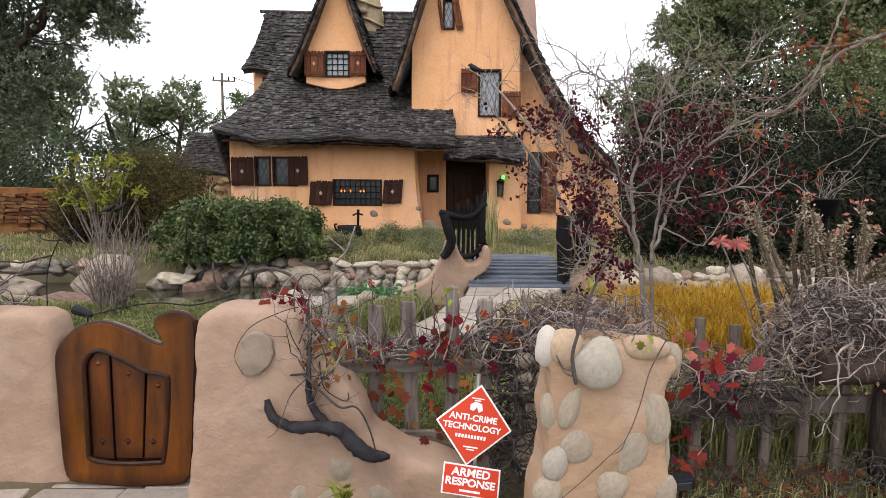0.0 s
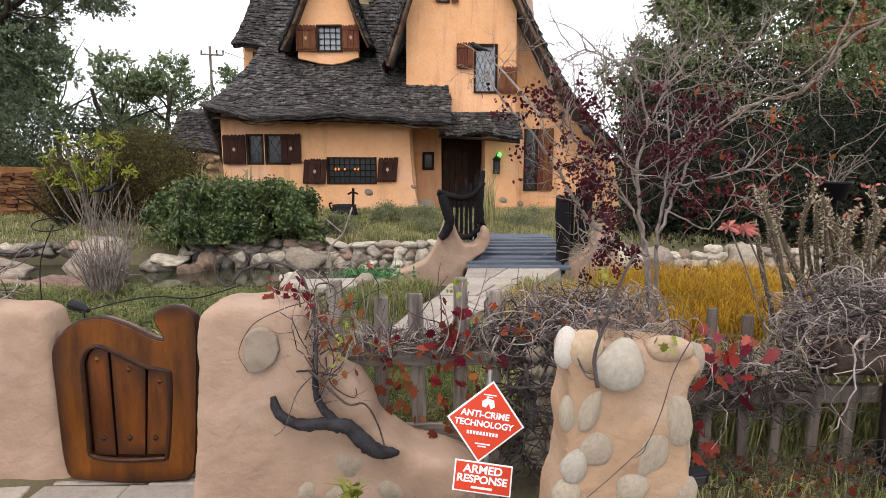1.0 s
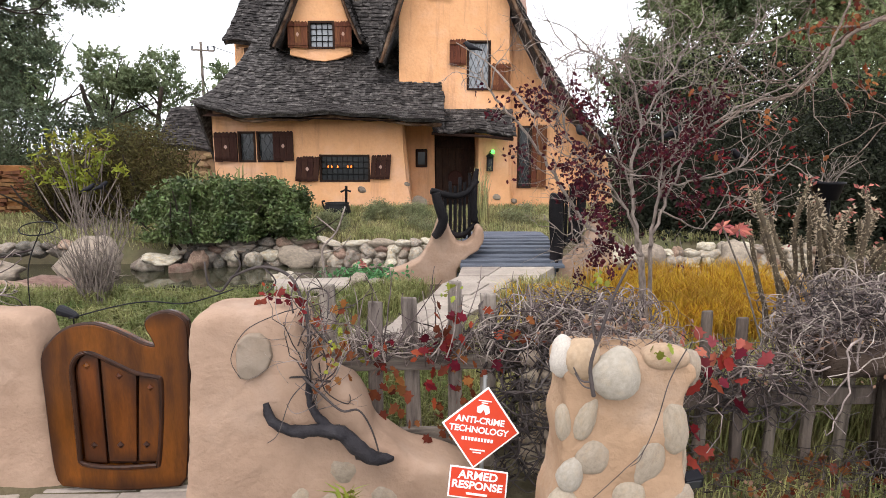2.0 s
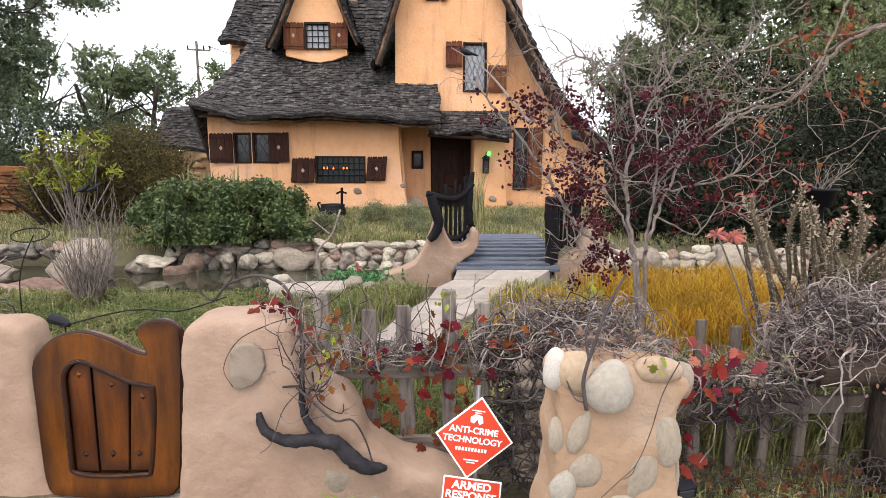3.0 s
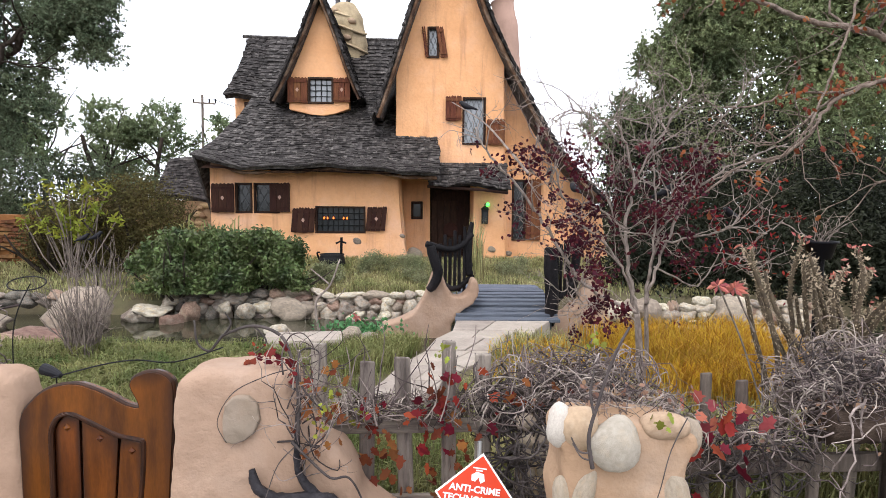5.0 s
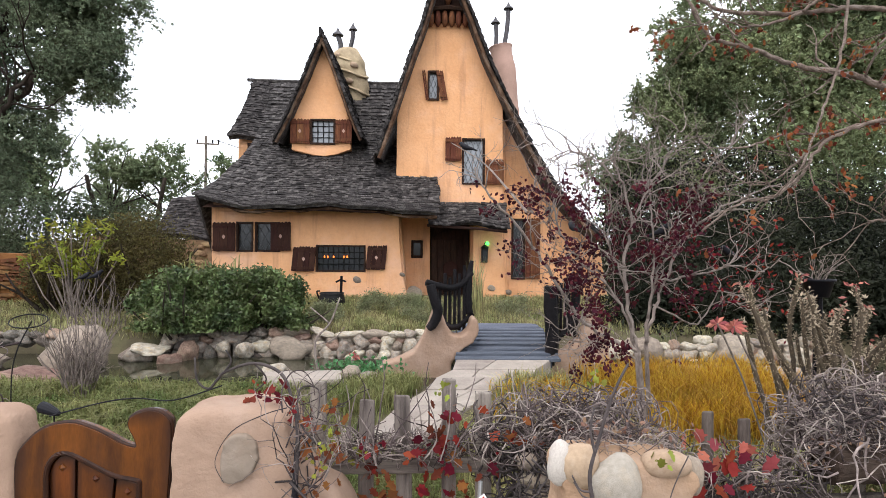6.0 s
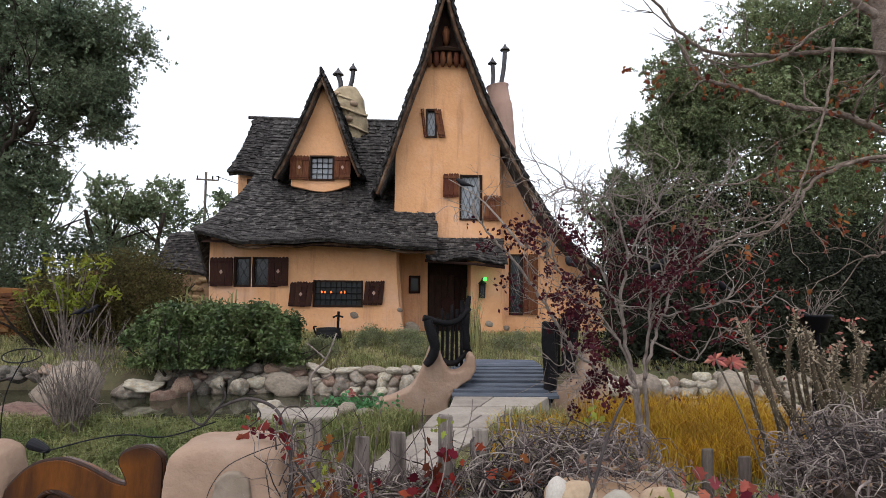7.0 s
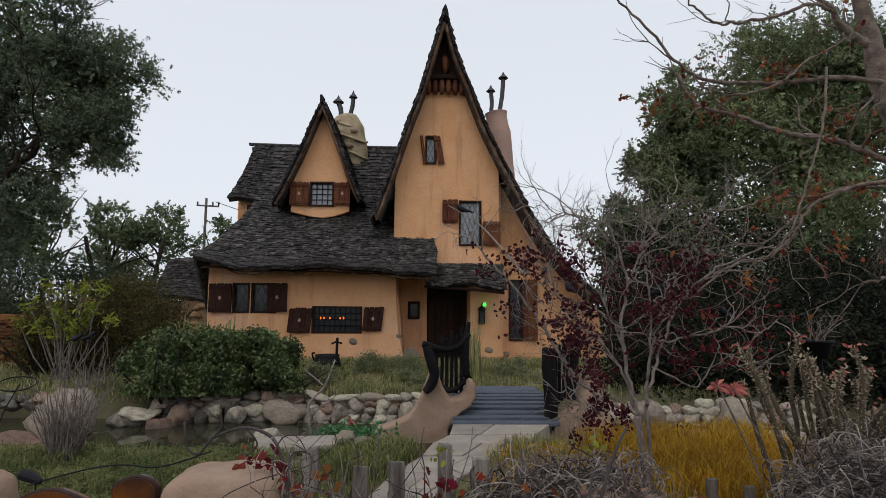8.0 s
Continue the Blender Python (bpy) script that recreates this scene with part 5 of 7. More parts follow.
# flagstone path up to the bridge
path_st = tagged(new("path", None), "pale winding flagstone path to the bridge", "path", kind="structure")
path_st.location = (0.3, 6, 0)
PATH_MID = [(3.4, -0.45, 0.6), (4.6, -0.42, 0.6), (5.4, -0.22, 0.62), (6.3, 0.16, 0.75), (7.2, 0.62, 1.05), (8.0, 1.0, 1.25), (8.5, 1.12, 1.35)]


def path_edge(y, f):
    mid = np.interp(y, [p[0] for p in PATH_MID], [p[1] for p in PATH_MID])
    wide = np.interp(y, [p[0] for p in PATH_MID], [p[2] for p in PATH_MID])
    return mid + wide * (f - 0.5) + 0.035 * math.sin(y * 5 + f * 9)


yy, cut = 4.9, 0.5
while yy < 8.4:
    step = rngr.uniform(0.42, 0.66)
    cut2 = rngr.uniform(0.3, 0.7)
    for a, b in ((0, cut2), (cut2, 1)):
        q = [(path_edge(yy, a) + 0.006, yy + 0.006), (path_edge(yy, b) - 0.006, yy + 0.006), (path_edge(yy + step, b) - 0.006, yy + step - 0.006), (path_edge(yy + step, a) + 0.006, yy + step - 0.006)]
        zt = 0.035 + rngr.uniform(-0.006, 0.006)
        g = Geo().add([(x, y, zt) for x, y in q] + [(x, y, -0.25) for x, y in q], [(0, 1, 2, 3), (7, 6, 5, 4), (0, 4, 5, 1), (1, 5, 6, 2), (2, 6, 7, 3), (3, 7, 4, 0)])
        part("flagstone", g, PATHSTONE, path_st, bevel=0.01)
    yy += step

# arched plank bridge
bridge = thing("footbridge", (1.15, 9.5, 0), "arched footbridge of blue-grey weathered planks", "bridge")
for k in range(15):
    s = k / 14
    y, z = 8.40 + 2.35 * s, 0.035 + 0.25 * math.sin(s * math.pi * 0.8)
    wob = rngr.normal(0, 0.012, 2)
    box_at("plank", pose(1.15 + 0.10 * s + wob[0], y, z, 4 - 8 * s, 0, rngr.normal(0, 0.6)), (1.52 - 0.25 * s, 0.152, 0.05), DECK, bridge, "", 0.006, 0.006, rngr)
for x in (0.5, 1.75):
    part("beam", Geo().box(pose(x, 9.6, -0.02, 2, 0, 0), (0.12, 2.3, 0.16)), DECK, bridge)

# stucco gateposts of the bridge, with black gnarled gates standing open
gp = thing("bridge_gatepost", (0.2, 8.7, 0), "flared pink stucco buttress at the bridge", "gatepost", "bridge gateposts")
ob = stucco_lump("body", [(-0.75, -0.12), (-0.45, -0.02), (-0.22, 0.10), (-0.10, 0.28), (-0.02, 0.48), (0.06, 0.72), (0.12, 0.82), (0.16, 0.82), (0.20, 0.66), (0.27, 0.48), (0.36, 0.34), (0.50, 0.34), (0.59, 0.44), (0.62, 0.58), (0.67, 0.62), (0.73, 0.56), (0.75, 0.38), (0.66, 0.24), (0.48, 0.12), (0.36, -0.05), (0.3, -0.35), (-0.6, -0.35)], 8.55, 8.95, "", 0.03, 6, parent=gp)
gp2 = thing("bridge_gatepost", (2.1, 8.7, 0), "pink stucco buttress at the bridge", "gatepost", "bridge gateposts")
stucco_lump("body", [(1.62, -0.3), (2.75, -0.3), (2.70, 0.2), (2.55, 0.62), (2.42, 0.68), (2.34, 0.45), (2.25, 0.28), (2.05, 0.10), (1.85, 0.02), (1.68, 0.0)], 8.6, 8.95, "", 0.03, 6, parent=gp2)


def black_gate(label, post_a, post_b, slat_rows, top, low, at, fat=1.0):
    gt = thing("bridge_gate", at, label, "gate", "bridge gates")
    part("post", Geo().tube(smooth_line(post_a, 5), np.interp(np.linspace(0, 1, 5 * (len(post_a) - 1) + 1), (0, 0.3, 0.7, 1), np.array((0.075, 0.105, 0.105, 0.09)) * fat), 9, True, 0.04), BLACKWOOD, gt, smooth=True)
    part("post", Geo().tube(smooth_line(post_b, 5), np.interp(np.linspace(0, 1, 5 * (len(post_b) - 1) + 1), (0, 0.5, 1), (0.07, 0.065, 0.03)), 9, True, 0.05), BLACKWOOD, gt, smooth=True)
    part("rail", Geo().tube(smooth_line(top, 5), 0.05, 8, True, 0.06), BLACKWOOD, gt, smooth=True)
    part("rail", Geo().tube(smooth_line(low, 5), 0.045, 8, True, 0.06), BLACKWOOD, gt, smooth=True)
    for p, q in slat_rows:
        part("slat", Geo().tube([p, ((p[0] + q[0]) / 2 + rngr.normal(0, .008), (p[1] + q[1]) / 2, (p[2] + q[2]) / 2), q], 0.026, 6), BLACKWOOD, gt)
    return gt


black_gate("black gnarled wooden gate standing open on a buttress",
           [(0.0, 8.48, 0.46), (0.08, 8.46, 0.56), (0.13, 8.46, 0.72), (0.07, 8.46, 0.92), (0.02, 8.48, 1.10)],
           [(0.62, 8.95, 0.62), (0.60, 8.95, 0.9), (0.62, 8.95, 1.2), (0.66, 8.95, 1.44)],
           [((0.17 + 0.075 * k, 8.78 + 0.025 * k, 0.46 - 0.02 * k), (0.17 + 0.075 * k, 8.78 + 0.025 * k, 1.12 + 0.03 * k + 0.10 * (k % 2))) for k in range(6)],
           [(-0.04, 8.68, 1.12), (0.15, 8.74, 1.06), (0.35, 8.82, 1.03), (0.52, 8.9, 1.10), (0.66, 8.95, 1.26)],
           [(0.2, 8.78, 0.52), (0.32, 8.8, 0.44), (0.45, 8.86, 0.44), (0.56, 8.9, 0.52), (0.68, 8.95, 0.62)], (0.3, 8.8, 0.45), 0.72)
black_gate("black gnarled wooden gate beside a purple-leaved tree",
           [(1.80, 8.58, -0.08), (1.83, 8.56, 0.3), (1.80, 8.56, 0.75), (1.79, 8.56, 1.08)],
           [(2.20, 8.85, 0.3), (2.24, 8.85, 0.7), (2.28, 8.85, 1.1), (2.34, 8.85, 1.45)],
           [((1.88 + 0.065 * k, 8.74 + 0.02 * k, 0.28 + 0.04 * k), (1.88 + 0.065 * k, 8.74 + 0.02 * k, 1.02 + 0.05 * k)) for k in range(6)],
           [(1.76, 8.68, 1.05), (1.95, 8.74, 0.98), (2.12, 8.82, 1.02), (2.3, 8.85, 1.2)],
           [(1.82, 8.72, 0.12), (1.98, 8.74, 0.30), (2.12, 8.8, 0.42), (2.28, 8.85, 0.62)], (1.8, 8.75, 0.05))
# cauldron by the house wall
caul = thing("cauldron", (-2.05, 12.6, 0.28), "black iron cauldron standing in the grass", "cauldron")
part("bowl", shift(lathe([(0.12, 0.0), (0.24, 0.08), (0.29, 0.22), (0.27, 0.34), (0.25, 0.38), (0.27, 0.42), (0.24, 0.42), (0.2, 0.2), (0.0, 0.12)], 18), pose(-2.05, 12.6, 0.20)), BLACKMETAL, caul, smooth=True)
part("handle", Geo().tube(smooth_line([(-2.32, 12.6, 0.48), (-2.36, 12.55, 0.64), (-2.30, 12.5, 0.66)], 4), 0.02, 6), BLACKMETAL, caul)
part("stick", Geo().tube([(-1.86, 12.6, 0.4), (-1.85, 12.58, 0.7), (-1.84, 12.56, 0.98)], 0.03, 6), BLACKWOOD, caul)
part("crosspiece", Geo().tube([(-1.96, 12.56, 0.85), (-1.86, 12.56, 0.90), (-1.74, 12.56, 0.86)], 0.022, 6), BLACKWOOD, caul)

# brick wall at the side of the garden
bw = thing("brick_wall", (-9.5, 13.0, 0.1), "ochre rough brick wall with a rendered foot", "wall")
part("core", plate([(-16, -0.1), (-7.3, -0.1), (-7.4, 1.15), (-8.3, 1.38), (-16, 1.55)], 13.05, 13.4), MORTAR, bw)
for r in range(16):
    x = -12.5 + rngr.uniform(0, .2)
    while x < -7.5:
        w = rngr.uniform(0.22, 0.42)
        z = 0.42 + r * 0.085
        if z < 1.32 and not (z < 0.7 and rngr.random() < 0.65):
            part("brick", Geo().box(pose(x + w / 2, 13.02, z + 0.03 * math.sin(x * 1.4), 0, rngr.normal(0, 3.0), 0), (w * 0.93, 0.10 + rngr.uniform(-.03, .04), 0.066), 0.016, rngr), BRICKEARTH, bw)
        x += w
# stone post at the side, utility pole far behind
pole = thing("utility_pole", (-13.1, 35, 0), "wooden utility pole with a crossarm and wires", "pole")
part("shaft", Geo().tube([(-13.15, 35, 0), (-13.1, 35, 8.0)], [0.10, 0.07], 8), DRYSTEM, pole)
part("crossarm", Geo().box(pose(-12.95, 34.85, 7.5, 0, 3, 0), (1.3, 0.09, 0.09)), DRYSTEM, pole)
for k in (-0.6, 0.3, 0.65):
    part("insulator", Geo().tube([(-12.95 + k, 34.85, 7.5), (-12.95 + k, 34.85, 7.75)], 0.05, 6), BLACKPLASTIC, pole)
part("wire", Geo().tube(smooth_line([(-12.5, 34.85, 7.75), (-10.6, 34.5, 7.1), (-9.8, 34.2, 6.85)], 4), 0.02, 4), BLACKPLASTIC, pole)


# ---- plants ----
def mass(rng, centre, radii, clumps, per, leaf, clump_r, aspect=0.5, shell=0.55):
    """Leaf clumps filling a bumpy rounded body, denser near its surface."""
    d = rng.normal(size=(clumps, 3))
    d /= np.linalg.norm(d, axis=1)[:, None]
    r = rng.uniform(shell, 1.0, clumps) ** 0.6
    bump = np.array([1 + 0.22 * noise.noise(Vector(q * 2.2) + Vector(centre)) for q in d])
    c = np.array(centre) + d * (r * bump)[:, None] * np.array(radii)
    pts = np.repeat(c, per, 0) + rng.normal(0, clump_r, (clumps * per, 3))
    pts = pts[pts[:, 2] > -0.1]
    return Geo().leaves(pts, leaf * rng.uniform(0.6, 1.3, len(pts)), rng, aspect, 0.1)


def lobed(rng, centre, radii, lobes, clumps, per, leaf, clump_r, aspect=0.5):
    """A big crown of many rounded lobes with gaps between them."""
    out = []
    for k in range(lobes):
        d = rng.normal(size=3)
        d[1] = -abs(d[1]) * 0.8 if k % 3 else d[1]
        d /= np.linalg.norm(d)
        at = np.array(centre) + d * np.array(radii) * rng.uniform(0.45, 0.86)
        r = rng.uniform(0.16, 0.30) * min(radii[0], radii[2])
        e = rng.normal(size=(clumps, 3))
        e[:, 2] = np.abs(e[:, 2]) * 0.9 - 0.35
        e /= np.linalg.norm(e, axis=1)[:, None]
        out.append(at + e * r * rng.uniform(0.7, 1.05, (clumps, 1)) * (1.15, 1.0, 0.8))
    c = np.concatenate(out)
    pts = np.repeat(c, per, 0) + rng.normal(0, clump_r, (len(c) * per, 3))
    pts = pts[pts[:, 2] > 0.2]
    return Geo().leaves(pts, leaf * rng.uniform(0.6, 1.3, len(pts)), rng, aspect, 0.1)


def sprays(rng, bodies, each, per, leaf, length, lobe=(0.2, 0.34), aspect=0.5, core=0.0):
    """Crown of leafy sprays on rounded lobes over several bodies (centre, radii, lobes); core: inner leaves for each lobe."""
    out, inner = [], []
    for centre, radii, lobes in bodies:
        c, rad = np.array(centre), np.array(radii)
        for k in range(lobes):
            d = rng.normal(size=3)
            d[1] = -abs(d[1]) if k % 4 else d[1]
            d /= np.linalg.norm(d)
            at = c + d * rad * rng.uniform(0.5, 0.86)
            r = rng.uniform(*lobe) * min(rad[0], rad[2])
            e = rng.normal(size=(each, 3)) + d * 0.6
            e[:, 2] += 0.25
            e /= np.linalg.norm(e, axis=1)[:, None]
            base = at + e * r * rng.uniform(0.55, 1.0, (each, 1)) * (1.2, 1.0, 0.75)
            way = e * 0.7 + rng.normal(0, 0.45, (each, 3))
            way = way / np.linalg.norm(way, axis=1)[:, None] * (length * rng.uniform(0.4, 1.3, (each, 1)))
            along = rng.uniform(0, 1, (each, per, 1))
            out.append((base[:, None] + way[:, None] * along + rng.normal(0, 0.14 * length, (each, per, 3)) * (1.15 - along)).reshape(-1, 3))
            if core:
                inner.append(c + (at - c) * rng.uniform(0.1, 0.92, (int(core), 1)) + rng.normal(0, r * 0.42, (int(core), 3)))
    p = np.concatenate(out)
    p = p[p[:, 2] > 0.2]
    g = Geo().leaves(p, leaf * rng.uniform(0.6, 1.3, len(p)), rng, aspect, 0.1)
    if core:
        q = np.concatenate(inner)
        q = q[q[:, 2] > 0.3]
        g.leaves(q, leaf * 2.1 * rng.uniform(0.7, 1.3, len(q)), rng, 0.7, 0.1)
    return g


def shrub(name, c, radii, clumps, per, leaf, clump_r, mat, label, aspect=0.5, shell=0.55):
    b = thing(name, (c[0], c[1], 0), label, "shrub", "shrubs")
    st = Geo()
    for k in range(9):
        a = rngp.normal(size=2) * 0.4
        st.tube(wander(rngp, (c[0] + a[0] * radii[0] * .3, c[1] + a[1] * .3, 0), (a[0], a[1], 1), c[2] + radii[2] * 0.6, 5, 0.12), np.linspace(0.05, 0.012, 6), 5)
    part("branchwork", st, BARK, b)
    part("foliage", mass(rngp, c, radii, clumps, per, leaf, clump_r, aspect, shell), mat, b)


rngp = np.random.default_rng(50)
# oak at the side of the garden
oak = thing("oak_tree", (-15.5, 18.5, 0), "large dark green oak with spreading limbs", "tree", "trees")
wood = Geo()
for limb, r in (([(-16.2, 18.5, 0), (-15.6, 18.4, 2.2), (-14.4, 18.2, 4.2), (-13.4, 18.0, 6.5), (-12.8, 18, 9)], 0.34), ([(-15.0, 18.2, 3.2), (-13.4, 17.6, 4.4), (-12.0, 17.2, 5.8), (-10.8, 17, 6.9)], 0.2), ([(-14.6, 18.2, 3.0), (-13.2, 17.4, 4.3), (-12.2, 17.1, 5.4), (-11.2, 17.0, 6.6)], 0.14), ([(-14.0, 18.1, 5.2), (-15.0, 17.5, 7.5), (-15.4, 17.4, 10)], 0.18), ([(-13.6, 18.1, 6.0), (-12.4, 17.5, 8.0), (-11.0, 17.2, 9.6)], 0.14)):
    ln = smooth_line(limb, 5)
    ln[1:] += rngp.normal(0, 0.07, (len(ln) - 1, 3))
    wood.tube(ln, np.linspace(r, r * 0.35, len(ln)), 8)
    for q in range(6):
        i = rngp.integers(6, len(ln))
        branching(rngp, wood, ln[i], (ln[i] - ln[i - 1]) / np.linalg.norm(ln[i] - ln[i - 1]) + rngp.normal(0, 0.6, 3), 1.6, r * 0.22, 1, [], 0.6, 0.7, 2, 0.2, 0.04, 5, -9.3)
part("trunk", wood, BARK, oak, smooth=True)
part("crown", sprays(rngp, [((-13.5, 18.4, 9.4), (3.7, 2.8, 4.2), 62), ((-10.2, 17.8, 6.9), (1.8, 1.3, 1.2), 20), ((-13.7, 18.3, 4.2), (2.7, 2.2, 3.0), 46), ((-10.2, 17.8, 8.4), (1.8, 1.4, 2.0), 24)],
                    28, 28, 0.10, 0.62, (0.13, 0.26), 0.5, 70), OAKLEAF, oak)
# far trees along the back
for x, y, z, r, n, seed in ((-13.9, 31, 5.2, (1.45, 1.1, 1.7), 15, 61), (-15.9, 30, 5.3, (1.3, 1.1, 2.0), 13, 62), (-11.5, 33, 4.9, (1.2, 1.0, 1.7), 10, 63), (-18.6, 29, 5.2, (1.8, 1.4, 2.4), 18, 64), (-22.4, 30, 5.6, (2.6, 1.4, 3.2), 24, 65), (-12.6, 34, 3.6, (1.6, 1.0, 1.1), 10, 66), (-17.2, 33, 3.8, (2.2, 1.0, 1.4), 14, 67)):
    r1 = np.random.default_rng(seed)
    bgt = thing("background_tree", (x, y, 0), "light green airy tree behind the garden", "tree", "background trees")
    wood = Geo()
    wood.tube(wander(r1, (x, y, 0), (0.05, 0, 1), z, 7, 0.08), np.linspace(0.15, 0.09, 8), 7)
    for k in range(9):
        a = r1.normal(0, 0.6, 2)
        wood.tube(wander(r1, (x + 0.1 * a[0], y, z - r[2] * r1.uniform(0.4, 1.2)), (a[0], a[1], 0.9), r[2] * 1.5, 6, 0.16), np.linspace(0.06, 0.015, 7), 5)
    part("trunk", wood, BARK, bgt, smooth=True)
    part("crown", sprays(r1, [((x, y, z), r, n)], 20, 22, 0.15, 0.6, (0.22, 0.38), 0.55, 10), FARLEAF, bgt)
# tall evergreen at the other side
et = thing("evergreen_tree", (12, 20, 0), "large dense evergreen tree with a rounded crown", "tree", "trees")
wood, tips = Geo(), []
branching(rngp, wood, (12.8, 20.5, 0), (0, 0, 1), 3.6, 0.5, 2, tips, 0.6, 0.72, 3, 0.12, 0.05)
part("trunk", wood, BARK, et, smooth=True)
part("crown", sprays(rngp, [((14.2, 20.5, 6.9), (7.2, 4.2, 6.0), 96), ((9.7, 19.8, 7.6), (2.7, 2.0, 3.0), 38), ((8.2, 19.7, 6.0), (1.7, 1.5, 2.6), 30), ((14.6, 20.6, 9.9), (4.8, 2.6, 3.2), 52), ((19.2, 21.0, 10.0), (4.0, 2.5, 4.0), 26)], 32, 25, 0.096, 0.46, (0.14, 0.24), 0.55, 180), RIGHTLEAF, et)
part("lower_crown", sprays(rngp, [((9.0, 19.4, 3.6), (2.6, 2.0, 2.8), 24), ((6.5, 19.3, 3.6), (1.4, 1.5, 2.1), 20), ((12.6, 17.6, 2.6), (3.4, 1.6, 1.9), 24)], 32, 26, 0.092, 0.42, (0.2, 0.34), 0.55, 120), RIGHTLEAF, et)
# hedge below them, its leaf colour near-black for tree shade; more along the back
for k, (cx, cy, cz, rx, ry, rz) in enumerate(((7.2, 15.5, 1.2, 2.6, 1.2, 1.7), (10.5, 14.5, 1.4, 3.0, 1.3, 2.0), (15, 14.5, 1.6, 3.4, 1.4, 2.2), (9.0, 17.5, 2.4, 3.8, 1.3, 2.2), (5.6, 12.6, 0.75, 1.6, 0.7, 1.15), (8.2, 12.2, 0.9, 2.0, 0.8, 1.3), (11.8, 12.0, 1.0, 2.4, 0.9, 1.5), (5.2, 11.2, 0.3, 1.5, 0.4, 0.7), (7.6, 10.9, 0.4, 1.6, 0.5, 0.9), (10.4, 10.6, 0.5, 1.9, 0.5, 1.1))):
    shrub("shade_toned_shrub", (cx, cy, cz), (rx, ry, rz), 400, 36, 0.115, 0.24, SHADELEAF, "shrub at the garden's edge, coloured near-black for tree shade")
for k, (cx, cy, cz, rx, ry, rz) in enumerate(((-12.2, 20.5, 1.5, 3.0, 1.2, 1.6), (-8.8, 22, 1.5, 3.0, 1.3, 1.5), (-13.6, 16, 1.5, 2.6, 1.4, 1.8))):
    shrub("garden_shrub", (cx, cy, cz), (rx, ry, rz), 420, 36, 0.12, 0.24, HEDGELEAF, "dull green shrub beside the brick wall")
# tall olive shrub with yellow-green shoots
shrub("olive_shrub", (-6.1, 12.3, 1.2), (1.2, 0.7, 1.1), 330, 60, 0.085, 0.13, OLIVELEAF, "olive brown fine-leaved shrub behind the pond", 0.3, 0.2)
shrub("olive_shrub", (-7.6, 12.4, 0.95), (0.8, 0.6, 0.75), 180, 50, 0.085, 0.13, OLIVELEAF, "olive brown fine-leaved shrub beside the brick wall", 0.3, 0.2)
lime = thing("lime_shrub", (-6.85, 11.4, 0.1), "upright shrub with yellow-green leaf rosettes", "shrub")
gl = Geo()
for k in range(26):
    top = np.array([-6.75 + rngp.normal(0, 0.40), 11.35 + rngp.normal(0, 0.15), 1.35 + rngp.uniform(-0.35, 0.62)])
    part("stem", Geo().tube([(-6.85 + rngp.normal(0, .1), 11.4, 0.05), (top + np.array([-6.85, 11.4, 0.05])) / 2 + rngp.normal(0, .06, 3), top], 0.012, 5), DRYSTEM, lime)
    gl.leaves(top + rngp.normal(0, 0.075, (26, 3)), 0.15 * rngp.uniform(0.6, 1.2, 26), rngp, 0.34)
part("foliage", gl, LIMELEAF, lime)


# rounded evergreen bushes on the bank
def bush(cx, cy, cz, rx, ry, rz, seed, clumps=380):
    r = np.random.default_rng(seed)
    b = thing("rhododendron_bush", (cx, cy, 0.05), "dense glossy dark green bush at the pond bank", "bush", "bank bushes")
    st = Geo()
    for k in range(16):
        a = r.normal(size=3) * (rx * 0.5, ry * 0.5, 0.1)
        st.tube(wander(r, (cx + a[0] * .3, cy + a[1] * .3, 0.0), (a[0], a[1], 0.9), rz * 1.3, 5, 0.15), np.linspace(0.03, 0.008, 6), 5)
    part("branchwork", st, BARK, b)
    part("foliage", lobed(r, (cx, cy, cz), (rx * 1.04, ry, rz * 1.06), 26, 22, clumps // 9, 0.085, 0.062, 0.52), BUSHLEAF, b)


bush(-4.25, 10.2, 0.34, 0.88, 0.7, 0.86, 91)
bush(-2.95, 10.45, 0.46, 0.80, 0.7, 0.82, 92)
bush(-3.6, 10.55, 0.46, 0.80, 0.7, 0.88, 93, 340)
SAGE = leafy("sage_leaf", (0.30, 0.30, 0.18), (0.14, 0.16, 0.08), 0.9)
for cx, cy, rx, rz in ((-1.15, 12.0, 0.55, 0.32), (-0.35, 12.3, 0.45, 0.30), (-2.6, 11.6, 0.6, 0.28), (0.0, 11.2, 0.5, 0.25), (1.75, 12.0, 0.5, 0.28), (-1.9, 11.2, 0.5, 0.22)):
    sb = thing("low_shrub", (cx, cy, 0.2), "low sage green mound of fine foliage in the grass", "shrub", "low shrubs")
    part("foliage", lobed(rngp, (cx, cy, 0.36), (rx, 0.35, rz), 9, 16, 26, 0.055, 0.06, 0.3), SAGE, sb)
# pale strappy leaves above them
g = Geo()
for x in (-4.35, -4.2, -3.95, -3.6, -4.45):
    g.blades(np.array([(x, 10.9, 0.9)] * 9) + rngp.normal(0, 0.06, (9, 3)), rngp.uniform(0.35, 0.75, 9), 0.03, rngp, 0.8)
single("strap_plant", g, DRYGRASS, "pale dry strappy leaves rising from the bushes", "plant")
